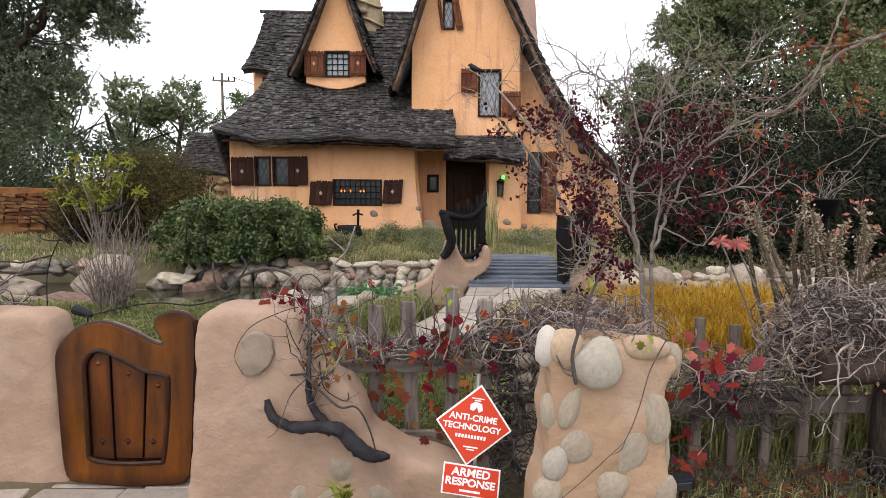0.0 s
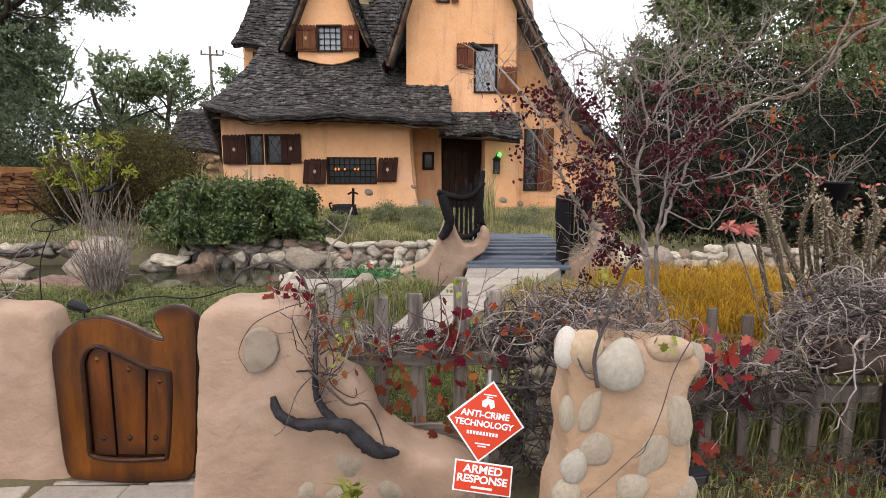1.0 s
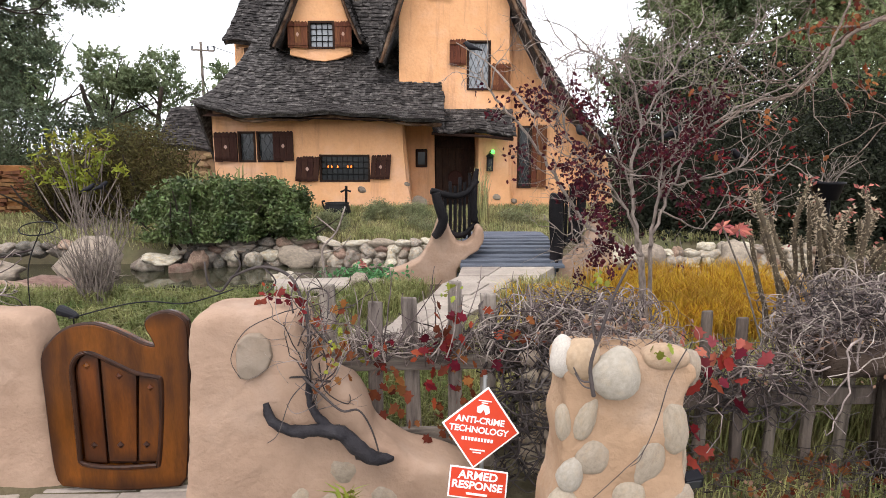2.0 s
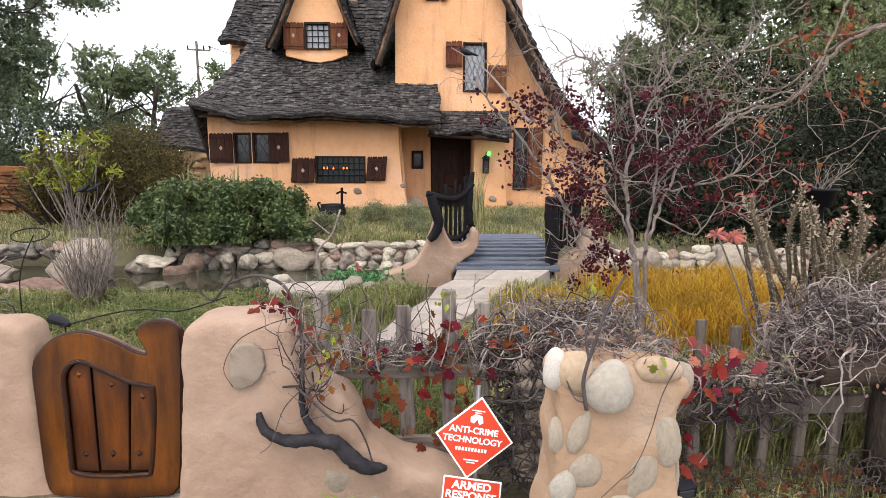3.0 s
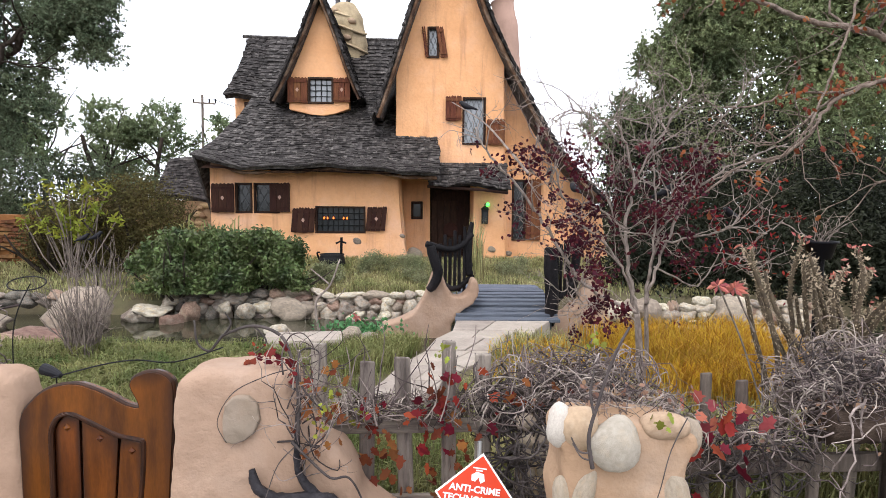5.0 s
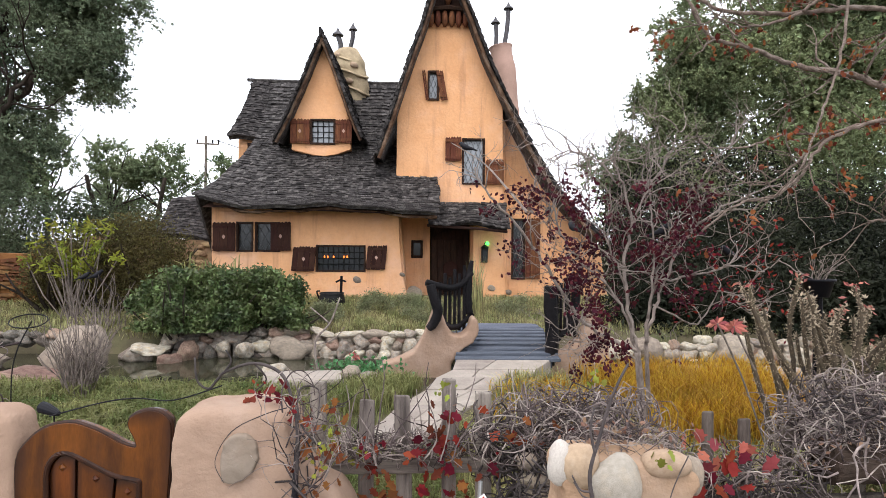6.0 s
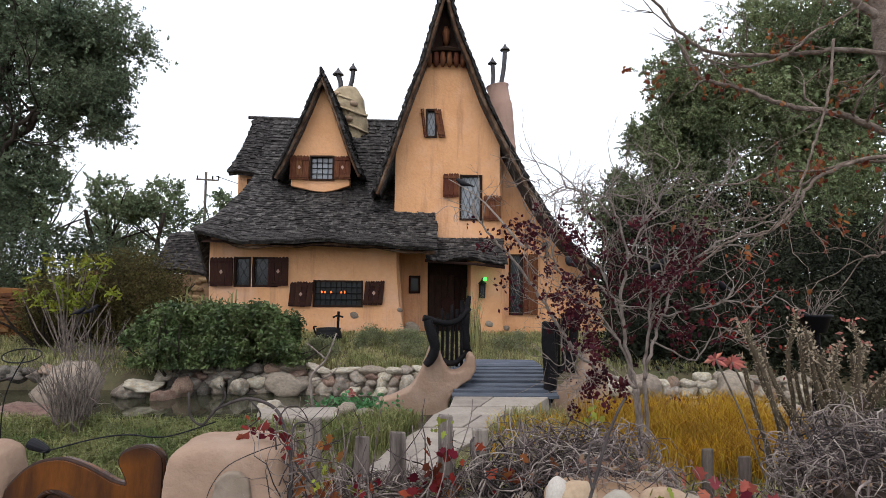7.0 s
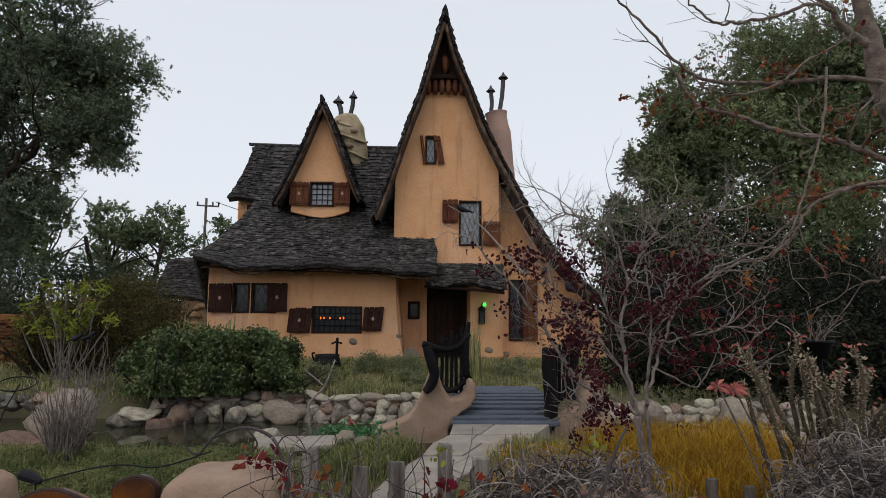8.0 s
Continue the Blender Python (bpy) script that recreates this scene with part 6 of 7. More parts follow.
# dry grey shrub by the boulder
ds = thing("dry_shrub", (-3.95, 6.3, 0), "leafless grey-brown shrub with upright twiggy stems", "shrub")
g = Geo()
for k in range(64):
    a, s = rngp.uniform(0, 6.28), rngp.uniform(0.02, 0.26)
    ln = wander(rngp, (-3.70 + 0.55 * math.cos(a) * s, 6.3 + 0.4 * math.sin(a) * s, 0), (math.cos(a) * s * 1.1, math.sin(a) * s, 1), rngp.uniform(0.45, 1.02), 6, 0.10)
    g = Geo().tube(ln, np.linspace(0.008, 0.003, len(ln)), 4)
    for q in range(3):
        i = rngp.integers(2, 6)
        g.tube(wander(rngp, ln[i], (ln[i] - ln[i - 1]) + rngp.normal(0, .05, 3), rngp.uniform(0.12, 0.35), 4, 0.15), np.linspace(0.005, 0.002, 5), 3)
    part("stem", g, DRYSTEM, ds)
ds2 = thing("dry_shrub", (-5.6, 10.6, 0), "leafless brown shrub with pale branching stems", "shrub")
g = Geo()
for k in range(44):
    a, s = rngp.uniform(0, 6.28), rngp.uniform(0.1, 0.5)
    ln = wander(rngp, (-5.8 + 1.0 * math.cos(a) * s, 10.7 + 0.2 * math.sin(a) * s, 0.05), (math.cos(a) * s, math.sin(a) * s * .5, 1), rngp.uniform(0.6, 1.15), 6, 0.18)
    part("stem", Geo().tube(ln, np.linspace(0.008, 0.003, len(ln)), 4), DRYSTEM, ds2)


# grasses
def blade_patch(name, label, mat, region, count, height, width, lean, seed, clump=0.0, category="grass", sink=0.0):
    r = np.random.default_rng(seed)
    x0, x1, y0, y1 = region
    pts = np.stack([r.uniform(x0, x1, count), r.uniform(y0, y1, count)], 1)
    if clump:
        k = max(8, count // 60)
        cs = np.stack([r.uniform(x0, x1, k), r.uniform(y0, y1, k)], 1)
        pts = cs[r.integers(0, k, count)] + r.normal(0, clump, (count, 2))
    keep, root = [], []
    for x, y in pts:
        z = ground_z(x, y)
        mid = np.interp(y, [p[0] for p in PATH_MID], [p[1] for p in PATH_MID])
        wide = np.interp(y, [p[0] for p in PATH_MID], [p[2] for p in PATH_MID])
        if (z < -0.04 and y > 5) or (y < 8.5 and abs(x - mid) < wide / 2 + 0.03 and y > 4.9):
            continue
        root.append((x, y, z - 0.01))
    root = np.array(root)
    h = height * r.uniform(0.5, 1.25, len(root))
    return single(name, Geo().blades(root, h, width, r, lean), mat, label, category, kind="stuff")


blade_patch("lawn_grass", "uneven green grass in front of the pond", GRASS, (-6.5, -0.2, 3.4, 7.6), 34000, 0.13, 0.009, 1.0, 101, 0.09)
blade_patch("tall_grass", "long drooping green grass tufts at the pond edge", GRASS, (-5.6, -1.7, 4.4, 6.5), 18000, 0.30, 0.011, 1.35, 102, 0.06)
blade_patch("tall_grass", "bright green grass tuft beside the path", GRASS, (-0.85, -0.15, 5.9, 7.0), 3500, 0.26, 0.009, 0.7, 103, 0.12)
blade_patch("golden_grass", "tall golden ornamental grass behind the fence", GOLDGRASS, (1.9, 3.9, 4.5, 7.0), 17000, 0.46, 0.009, 0.6, 104, 0.13)
blade_patch("golden_grass", "golden grass beside the flagstone path", GOLDGRASS, (0.75, 1.9, 4.2, 6.6), 2300, 0.30, 0.009, 0.7, 105, 0.12)
blade_patch("tall_grass", "yellow-green grass mixed in beside the path", DRYGRASS, (0.75, 2.0, 4.4, 7.2), 5000, 0.28, 0.009, 0.7, 121, 0.14)
blade_patch("verge_grass", "mixed green grass behind the fence", DRYGRASS, (0.2, 4.2, 3.3, 5.2), 17000, 0.28, 0.008, 0.8, 106)
blade_patch("verge_grass", "short green grass behind the picket fence", GRASS, (-1.0, 0.3, 3.3, 4.9), 5000, 0.16, 0.008, 0.9, 123)
blade_patch("verge_grass", "long green and straw grass close behind the dark fence", DRYGRASS, (1.0, 3.4, 3.18, 3.9), 6500, 0.42, 0.009, 0.7, 122)
blade_patch("mound_grass", "dry mixed grass on the mound before the house", MOUNDGRASS, (-5.0, 0.5, 10.4, 13.8), 26000, 0.20, 0.013, 0.8, 107, 0.16)
blade_patch("mound_grass", "mixed grass between bridge and house wall", MOUNDGRASS, (0.9, 6.5, 10.6, 14.0), 16000, 0.20, 0.013, 0.8, 108, 0.16)
blade_patch("kerb_grass", "tufts of grass at the foot of the wall", DRYGRASS, (-0.75, 0.35, 2.40, 2.72), 1800, 0.14, 0.006, 0.8, 109)
blade_patch("kerb_grass", "rough grass at the foot of the fence", DRYGRASS, (0.92, 4.2, 2.75, 3.25), 2600, 0.17, 0.006, 0.8, 119)
blade_patch("mound_grass", "sparse dry grass on the bank beside the brick wall", MOUNDGRASS, (-10.5, -5.0, 10.2, 13.0), 14000, 0.16, 0.013, 0.9, 120, 0.2)
blade_patch("reed_tuft", "dry straw reeds at the entry wall", MOUNDGRASS, (0.85, 1.15, 11.6, 12.2), 90, 1.2, 0.016, 0.2, 110)
# water plant with small orange flowers
wp = thing("water_plant", (-0.85, 7.75, -0.2), "light green leafy water plant with orange flowers", "plant")
part("foliage", Geo().leaves(np.array([-0.95, 7.85, 0.0]) + rngp.normal(0, 1, (420, 3)) * (0.26, 0.15, 0.07), 0.075, rngp, 0.7), leafy("water_plant_leaf", (0.10, 0.24, 0.10), (0.06, 0.17, 0.06)), wp)
part("flower", Geo().leaves(np.array([-0.98, 7.8, 0.2]) + rngp.normal(0, 0.03, (24, 3)), 0.06, rngp, 0.7), SALMONLEAF, wp, "small orange flowers")


# ---- the purple-leaved tree behind the fence ----
rngt = np.random.default_rng(77)
pt = thing("purple_leaf_tree", (1.95, 5.1, 0), "multi-stemmed small tree with pale twigs and purple leaves", "tree", "trees")
wood, tips = Geo(), []
TRUNK = smooth_line([(1.83, 5.0, 0.0), (1.79, 4.95, 0.25), (1.76, 4.92, 0.5), (1.72, 4.9, 0.80)], 5)
wood.tube(TRUNK, np.linspace(0.036, 0.027, len(TRUNK)), 9, True, 0.04)
wood.tube(smooth_line([(1.88, 5.05, 0.0), (1.86, 5.0, 0.4), (1.80, 4.92, 0.88)], 5), np.linspace(0.022, 0.017, 11), 8, True, 0.04)
STEM_LINES = [(0.019, [(1.721, 0.80), (1.624, 1.228), (1.606, 1.608), (1.666, 1.891), (1.552, 2.312), (1.478, 2.451)]), (0.016, [(1.80, 0.88), (1.819, 1.133), (1.884, 1.42), (1.96, 1.658), (2.0, 1.9)]),
              (0.016, [(1.80, 0.88), (1.889, 1.229), (2.093, 1.706), (2.374, 1.993), (2.565, 2.08), (2.947, 2.236)]), (0.018, [(1.74, 0.80), (1.39, 0.964), (1.195, 1.13), (0.902, 1.555), (0.637, 1.904), (0.399, 2.181), (0.336, 2.343)]),
              (0.013, [(1.731, 0.80), (1.653, 1.037), (1.478, 1.322), (1.186, 1.604), (0.99, 1.978), (1.08, 2.213)]), (0.011, [(1.885, 1.40), (2.149, 1.445), (2.485, 1.519), (2.777, 1.497), (2.896, 1.594)]),
              (0.010, [(1.74, 0.72), (1.39, 0.90), (1.174, 0.92), (1.1, 1.082)]), (0.009, [(1.615, 1.5), (1.327, 1.7), (1.04, 1.791), (0.8, 2.023)]), (0.008, [(1.57, 2.18), (1.36, 2.403), (1.075, 2.492), (0.886, 2.535)]),
              (0.010, [(1.64, 1.80), (1.793, 2.175), (1.977, 2.458), (2.043, 2.692)]), (0.010, [(1.62, 1.30), (1.52, 1.607), (1.321, 1.982), (1.292, 2.262)]), (0.010, [(1.93, 1.55), (2.184, 1.896), (2.27, 2.274), (2.501, 2.559)]),
              (0.011, [(1.81, 1.08), (1.855, 1.609), (1.821, 2.034), (1.789, 2.362)]), (0.009, [(1.85, 1.2), (2.257, 1.039), (2.445, 1.327), (2.692, 1.137)])]
for n_limb, (r0, limb) in enumerate(STEM_LINES):
    bow = rngt.normal(0, 0.10)
    ln = smooth_line([(x, 4.9 + bow * i / len(limb), z) for i, (x, z) in enumerate(limb)], 6)
    ln[2:] += rngt.normal(0, 0.010, (len(ln) - 2, 3))
    wood.tube(ln, np.linspace(r0, r0 * 0.36, len(ln)), 7, True, 0.05)
    for q in range(11):
        i = rngt.integers(4 if n_limb > 4 else 8, len(ln))
        w = ln[i] - ln[i - 1]
        w = w / np.linalg.norm(w) + rngt.normal(0, 0.75, 3)
        branching(rngt, wood, ln[i], w, rngt.uniform(0.18, 0.42), 0.0062, 2, tips, 0.75, 0.72, 2, 0.26, 0.03, 5)
part("trunk", wood, PALEBARK, pt, "pale grey stems and twigs", smooth=True)
t = np.array(tips)
low = t[(t[:, 2] < 2.2) & (t[:, 0] < 2.25) & ((t[:, 0] > 1.2) | (t[:, 2] > 1.35))]
mid = t[(t[:, 0] > 1.0) & (t[:, 0] < 2.3) & (t[:, 2] > 1.1) & (t[:, 2] < 2.15)]
c = np.concatenate([low[rngt.integers(0, len(low), 260)], mid[rngt.integers(0, len(mid), 420)]])
side = t[(t[:, 0] < 1.3) & (t[:, 2] > 1.3) & (t[:, 2] < 2.25)]
c = np.concatenate([c, side[rngt.integers(0, len(side), 70)]])
lefty = low[(low[:, 0] < 1.6) & (low[:, 2] < 1.25)]
c = np.concatenate([c, lefty[rngt.integers(0, len(lefty), 110)]])
pts = np.repeat(c, 5, 0) + rngt.normal(0, 0.028, (len(c) * 5, 3))
warm = t[(t[:, 0] > 2.2) & (t[:, 2] < 1.9)]
warm = np.repeat(warm[rngt.integers(0, len(warm), 70)], 4, 0) + rngt.normal(0, 0.03, (280, 3))
part("turning_foliage", Geo().shaped(warm, 0.042 * rngt.uniform(0.5, 1.4, 280), rngt, [(-0.5, 0.0), (-0.2, 0.17), (0.1, 0.2), (0.5, 0.0), (0.1, -0.2), (-0.2, -0.17)], 0.2), REDLEAF, pt, "few bright red leaves")
part("foliage", Geo().shaped(pts, 0.037 * rngt.uniform(0.5, 1.4, len(pts)), rngt, [(-0.5, 0.0), (-0.25, 0.24), (0.1, 0.28), (0.5, 0.0), (0.1, -0.28), (-0.25, -0.24)], 0.2), PURPLELEAF, pt, "sparse dark purple leaves")

# pale bare tree whose limbs reach in from the side
rb = np.random.default_rng(83)
bt = thing("bare_tree", (4.3, 4.2, 0), "pale-barked bare tree with a few rust leaves", "tree", "trees")
wood, tips = Geo(), []
wood.tube(smooth_line([(4.5, 4.3, 0), (4.2, 4.2, 1.4), (3.6, 4.0, 2.5), (3.25, 3.9, 3.0), (3.128, 3.9, 3.349), (3.097, 3.9, 3.555), (3.048, 3.9, 3.763), (2.95, 3.9, 4.2), (2.9, 3.9, 4.7)], 5), np.interp(np.linspace(0, 1, 41), (0, 0.4, 0.6, 1), (0.13, 0.085, 0.062, 0.03)), 10, True, 0.05)
LIMB_LINES = [(0.046, 3.9, [(3.1, 3.53), (2.996, 3.586), (2.876, 3.653), (2.78, 3.776), (2.684, 3.9), (2.5, 4.2)]), (0.021, 3.85, [(2.80, 3.76), (2.639, 3.818), (2.409, 3.736), (2.141, 3.67), (1.946, 3.652), (1.8, 3.748), (1.703, 3.882)]),
              (0.026, 3.85, [(3.16, 3.25), (2.814, 3.292), (2.406, 3.249), (2.083, 3.241), (1.844, 3.264), (1.648, 3.394), (1.494, 3.594), (1.259, 3.844)]), (0.015, 3.82, [(2.385, 3.241), (2.534, 3.375), (2.702, 3.47), (2.872, 3.591)]),
              (0.016, 3.85, [(2.406, 3.249), (2.201, 3.171), (2.039, 3.151), (1.782, 3.202)]), (0.036, 3.9, [(3.35, 2.72), (3.179, 2.70), (2.868, 2.835), (2.588, 2.881), (2.35, 2.924), (2.074, 3.019), (1.798, 3.093), (1.666, 3.313)]),
              (0.013, 3.8, [(2.674, 3.338), (2.625, 2.97), (2.561, 2.749), (2.446, 2.45), (2.334, 2.195), (2.17, 2.039), (1.954, 1.979), (1.72, 1.86)]), (0.024, 3.8, [(3.5, 2.6), (3.172, 2.561), (2.97, 2.545), (2.726, 2.486), (2.521, 2.365), (2.4, 2.176), (2.189, 2.02), (1.993, 1.979), (1.75, 1.80)]),
              (0.018, 3.86, [(3.5, 2.55), (3.17, 2.521), (2.848, 2.516), (2.565, 2.452), (2.287, 2.44), (2.047, 2.358), (1.89, 2.355)]), (0.022, 3.9, [(3.9, 1.98), (3.128, 1.915), (2.967, 1.883), (2.829, 1.873)]), (0.012, 3.9, [(3.18, 3.268), (2.877, 2.996), (2.667, 2.851), (2.582, 2.769)]),
              (0.012, 3.9, [(2.7, 2.48), (2.5, 2.36), (2.3, 2.16), (2.1, 2.12), (1.95, 2.2)])]
for r, y, limb in LIMB_LINES:
    bow = rb.normal(0, 0.05)
    ln = smooth_line([(x, y + bow * i / len(limb), z) for i, (x, z) in enumerate(limb)], 6)
    ln[2:] += rb.normal(0, 0.005, (len(ln) - 2, 3))
    wood.tube(ln, np.linspace(r * 0.72, r * 0.27, len(ln)), 8, True, 0.05)
    for q in range(7):
        i = rb.integers(5, len(ln))
        w = ln[i] - ln[i - 1]
        w = w / np.linalg.norm(w) + rb.normal(0, 0.7, 3)
        branching(rb, wood, ln[i], w, rb.uniform(0.14, 0.40), max(r * 0.26, 0.0045), 1, tips, 0.65, 0.7, 2, 0.24, 0.06, 5)
part("trunk", wood, BAREBARK, bt, "pale bark with fine twigs", smooth=True)
t = np.array(tips)
c = t[rb.integers(0, len(t), 70)]
for x, z in ((1.5, 3.05), (1.82, 3.06), (2.8, 3.0), (2.65, 2.53), (2.29, 2.41), (2.75, 2.12), (3.05, 2.8), (2.02, 3.03), (2.33, 3.28), (2.54, 3.36), (2.55, 2.46), (2.9, 2.5)):
    c = np.concatenate([c, np.array((x, 3.86, z)) + rb.normal(0, 0.05, (11, 3))])
part("foliage", Geo().shaped(np.repeat(c, 2, 0) + rb.normal(0, .03, (len(c) * 2, 3)), 0.042 * rb.uniform(0.6, 1.3, len(c) * 2), rb, [(-0.5, 0.0), (-0.2, 0.3), (0.0, 0.2), (0.2, 0.34), (0.5, 0.0), (0.2, -0.34), (0.0, -0.2), (-0.2, -0.3)], 1.0, 0.5), RUSTLEAF, bt, "few hanging rust-brown leaves")

# ---- spiny succulents with salmon bracts ----
re = np.random.default_rng(90)
eu = thing("crown_of_thorns", (2.75, 4.2, 0), "clump of spiny grey stems with small salmon bracts", "succulent")
sp, lf, br = Geo(), Geo(), Geo()
for k in range(34):
    bx, by = 2.92 + re.normal(0, 0.24), 4.2 + re.normal(0, 0.16)
    top = 1.48 - 0.55 * abs(re.normal(0, 0.5))
    ln = wander(re, (bx, by, 0.05), (re.normal(0.12, 0.12), re.normal(0, 0.15), 1), top, 9, 0.12, (0, 0, 0.06))
    part("stem", Geo().tube(ln, np.interp(np.linspace(0, 1, len(ln)), (0, 0.85, 1), (0.018, 0.017, 0.010)), 7), SPINE, eu, smooth=True)
    dense = smooth_line([tuple(q) for q in ln], 14)
    for q in dense[8:]:
        for _ in range(3):
            d = re.normal(size=3)
            d /= np.linalg.norm(d)
            sp.tube([q + d * 0.012, q + d * 0.036], [0.0030, 0.0008], 3, False)
    if re.random() < 0.35:
        br.leaves(ln[-1] + re.normal(0, 0.024, (8, 3)), 0.05, re, 0.45)
    lf.leaves(dense[-14:] + re.normal(0, 0.02, (14, 3)), 0.034, re, 0.5)
spo = part("spine_coat", sp, SPINEPALE, eu, "fine pale spines")
spo["kind"] = "stuff"
bro = part("bract_mass", br, SALMONLEAF, eu, "salmon pink bracts")
bro["kind"] = "stuff"
tuft = part("leaf_tuft_mass", lf, SPINEPALE, eu)
tuft["kind"] = "stuff"
ros = thing("rosette_plant", (2.15, 4.2, 0.3), "red and salmon leaf rosettes on thin stems", "plant")
g, gs = Geo(), Geo()
for cx, cz, m in ((2.16, 1.12, 11), (2.04, 1.14, 7)):
    gs.tube(smooth_line([(2.45, 4.25, 0.2), (cx + 0.22, 4.22, cz - 0.45), (cx + 0.06, 4.2, cz - 0.12), (cx, 4.2, cz)], 4), 0.007, 5)
    for q in range(m):
        a = q / m * 6.28
        d = np.array([math.cos(a), -0.25 + 0.4 * math.sin(a * 2), 0.65 * math.sin(a)])
        g.add([(cx, 4.2, cz), tuple(np.array([cx, 4.2, cz]) + d * 0.05 + (0.014 * math.sin(a), 0.01, -0.02 * math.cos(a))), tuple(np.array([cx, 4.2, cz]) + d * 0.095), tuple(np.array([cx, 4.2, cz]) + d * 0.05 - (0.014 * math.sin(a), -0.01, -0.02 * math.cos(a)))], [(0, 1, 2, 3)])
part("stems", gs, DRYSTEM, ros)
part("leaves", g, SALMONLEAF, ros)
# dark tub with a bare plant among them
tub = thing("plant_tub", (2.95, 4.45, 0), "dark plastic plant tub on a short post with bare branches", "planter")
part("tub", shift(lathe([(0.075, -0.07), (0.082, -0.068), (0.112, 0.05), (0.124, 0.052), (0.124, 0.068), (0.108, 0.068), (0.100, 0.03)], 20), pose(2.95, 4.45, 1.385)), BLACKPLASTIC, tub, smooth=True)
part("soil", shift(lathe([(0.101, 0.03), (0.05, 0.034), (0.002, 0.036)], 16), pose(2.95, 4.45, 1.385)), SOIL, tub)
part("post", Geo().tube([(2.95, 4.45, 0), (2.96, 4.45, 1.32)], 0.03, 8), BLACKWOOD, tub)
g = Geo()
for k in range(9):
    branching(re, g, (2.95 + re.normal(0, 0.02), 4.45, 1.41), (re.normal(0, 0.5), re.normal(0, 0.3), 1), re.uniform(0.1, 0.2), 0.006, 1, [], 0.6, 0.8, 2, 0.25, 0.0, 5)
part("branchwork", g, PALEBARK, tub, "pale bare branches", smooth=True)

# ---- vine tangles on the fence ----
rv = np.random.default_rng(95)


def tangle(name, label, boxes, count, length, radius, seed, mat, bend=0.45):
    r = np.random.default_rng(seed)
    g = Geo()
    for k in range(count):
        b = boxes[r.integers(len(boxes))]
        s = [r.uniform(b[2 * i], b[2 * i + 1]) for i in range(3)]
        w = (r.normal(0, 1), r.normal(0, 0.5), r.normal(0, 0.7))
        c = np.array([(b[0] + b[1]) / 2, (b[2] + b[3]) / 2, (b[4] + b[5]) / 2])
        h = np.array([(b[1] - b[0]) / 2, (b[3] - b[2]) / 2, (b[5] - b[4]) / 2])
        p, d, ln = np.array(s), np.array(w) / np.linalg.norm(w), []
        step = length * r.uniform(0.4, 1.9) / 11
        for _ in range(12):
            ln.append(p.copy())
            d = d + r.normal(0, bend * 0.62, 3) - 0.28 * np.clip((p - c) / h, -2, 2) ** 3
            d /= np.linalg.norm(d)
            p = p + d * step
        ln = np.array(ln) if bend > 0.3 else smooth_line([tuple(q) for q in ln[::2]], 4)
        g.tube(ln, np.linspace(radius, radius * 0.5, len(ln)) * r.uniform(0.5, 1.5), 5)
    return single(name, g, mat, label, "vine", "fence vines", "stuff", smooth=True)


tangle("vine_tangle", "tangled grey leafless vines on the fence top", [(0.2, 0.95, 2.9, 3.3, 0.55, 0.86), (-0.5, 0.3, 3.10, 3.28, 0.57, 0.66), (0.5, 1.1, 2.9, 3.3, 0.70, 0.9)], 500, 0.42, 0.0032, 201, TWIG)
tangle("vine_tangle", "dark knotted vine stems on the fence top", [(0.2, 0.95, 3.0, 3.35, 0.5, 0.80), (0.3, 0.6, 2.85, 3.05, -0.05, 0.7)], 240, 0.42, 0.0055, 202, TWIGDARK)
tangle("vine_tangle", "thick mound of grey leafless vines over the fence", [(2.05, 3.3, 2.8, 3.5, 0.66, 0.95), (2.1, 3.4, 2.8, 3.4, 0.7, 1.0), (2.1, 3.4, 2.8, 3.4, 0.72, 0.98), (1.85, 2.2, 2.9, 3.3, 0.62, 0.84)], 620, 0.46, 0.0033, 203, TWIG)
tangle("vine_tangle", "thin loose vine stems along the fence rail", [(0.95, 1.9, 2.9, 3.25, 0.34, 0.58), (1.0, 1.9, 2.9, 3.2, 0.42, 0.62), (0.6, 1.15, 2.7, 3.2, 0.5, 0.74)], 230, 0.42, 0.0030, 207, TWIG)
tangle("vine_tangle", "dark vine stems hanging in front of the fence", [(2.0, 3.3, 2.9, 3.4, 0.74, 0.92), (1.3, 2.0, 2.92, 3.1, 0.25, 0.55), (2.0, 3.2, 2.9, 3.3, 0.72, 0.95)], 200, 0.45, 0.0042, 204, TWIGDARK)
tangle("vine_tangle", "thin vine stems on the stucco pier", [(-0.74, -0.56, 2.70, 2.8, 0.45, 0.98), (-0.72, -0.5, 2.7, 2.95, 0.55, 1.0), (-0.78, -0.5, 2.72, 3.1, 0.85, 1.06)], 12, 0.42, 0.0028, 205, TWIG, 0.2)
tangle("vine_tangle", "dark vine stems bundled at the pier edge", [(-0.72, -0.58, 2.72, 2.82, 0.4, 0.98), (-0.66, -0.5, 2.75, 2.9, 0.5, 0.95)], 6, 0.5, 0.0048, 208, TWIGDARK, 0.2)
tangle("vine_tangle", "leafless grey vines on the far garden wall", [(-3.6, -2.5, 2.9, 3.8, 0.9, 1.15), (-4.3, -3.5, 4.3, 5.0, 0.3, 0.62)], 120, 0.5, 0.006, 206, TWIG)
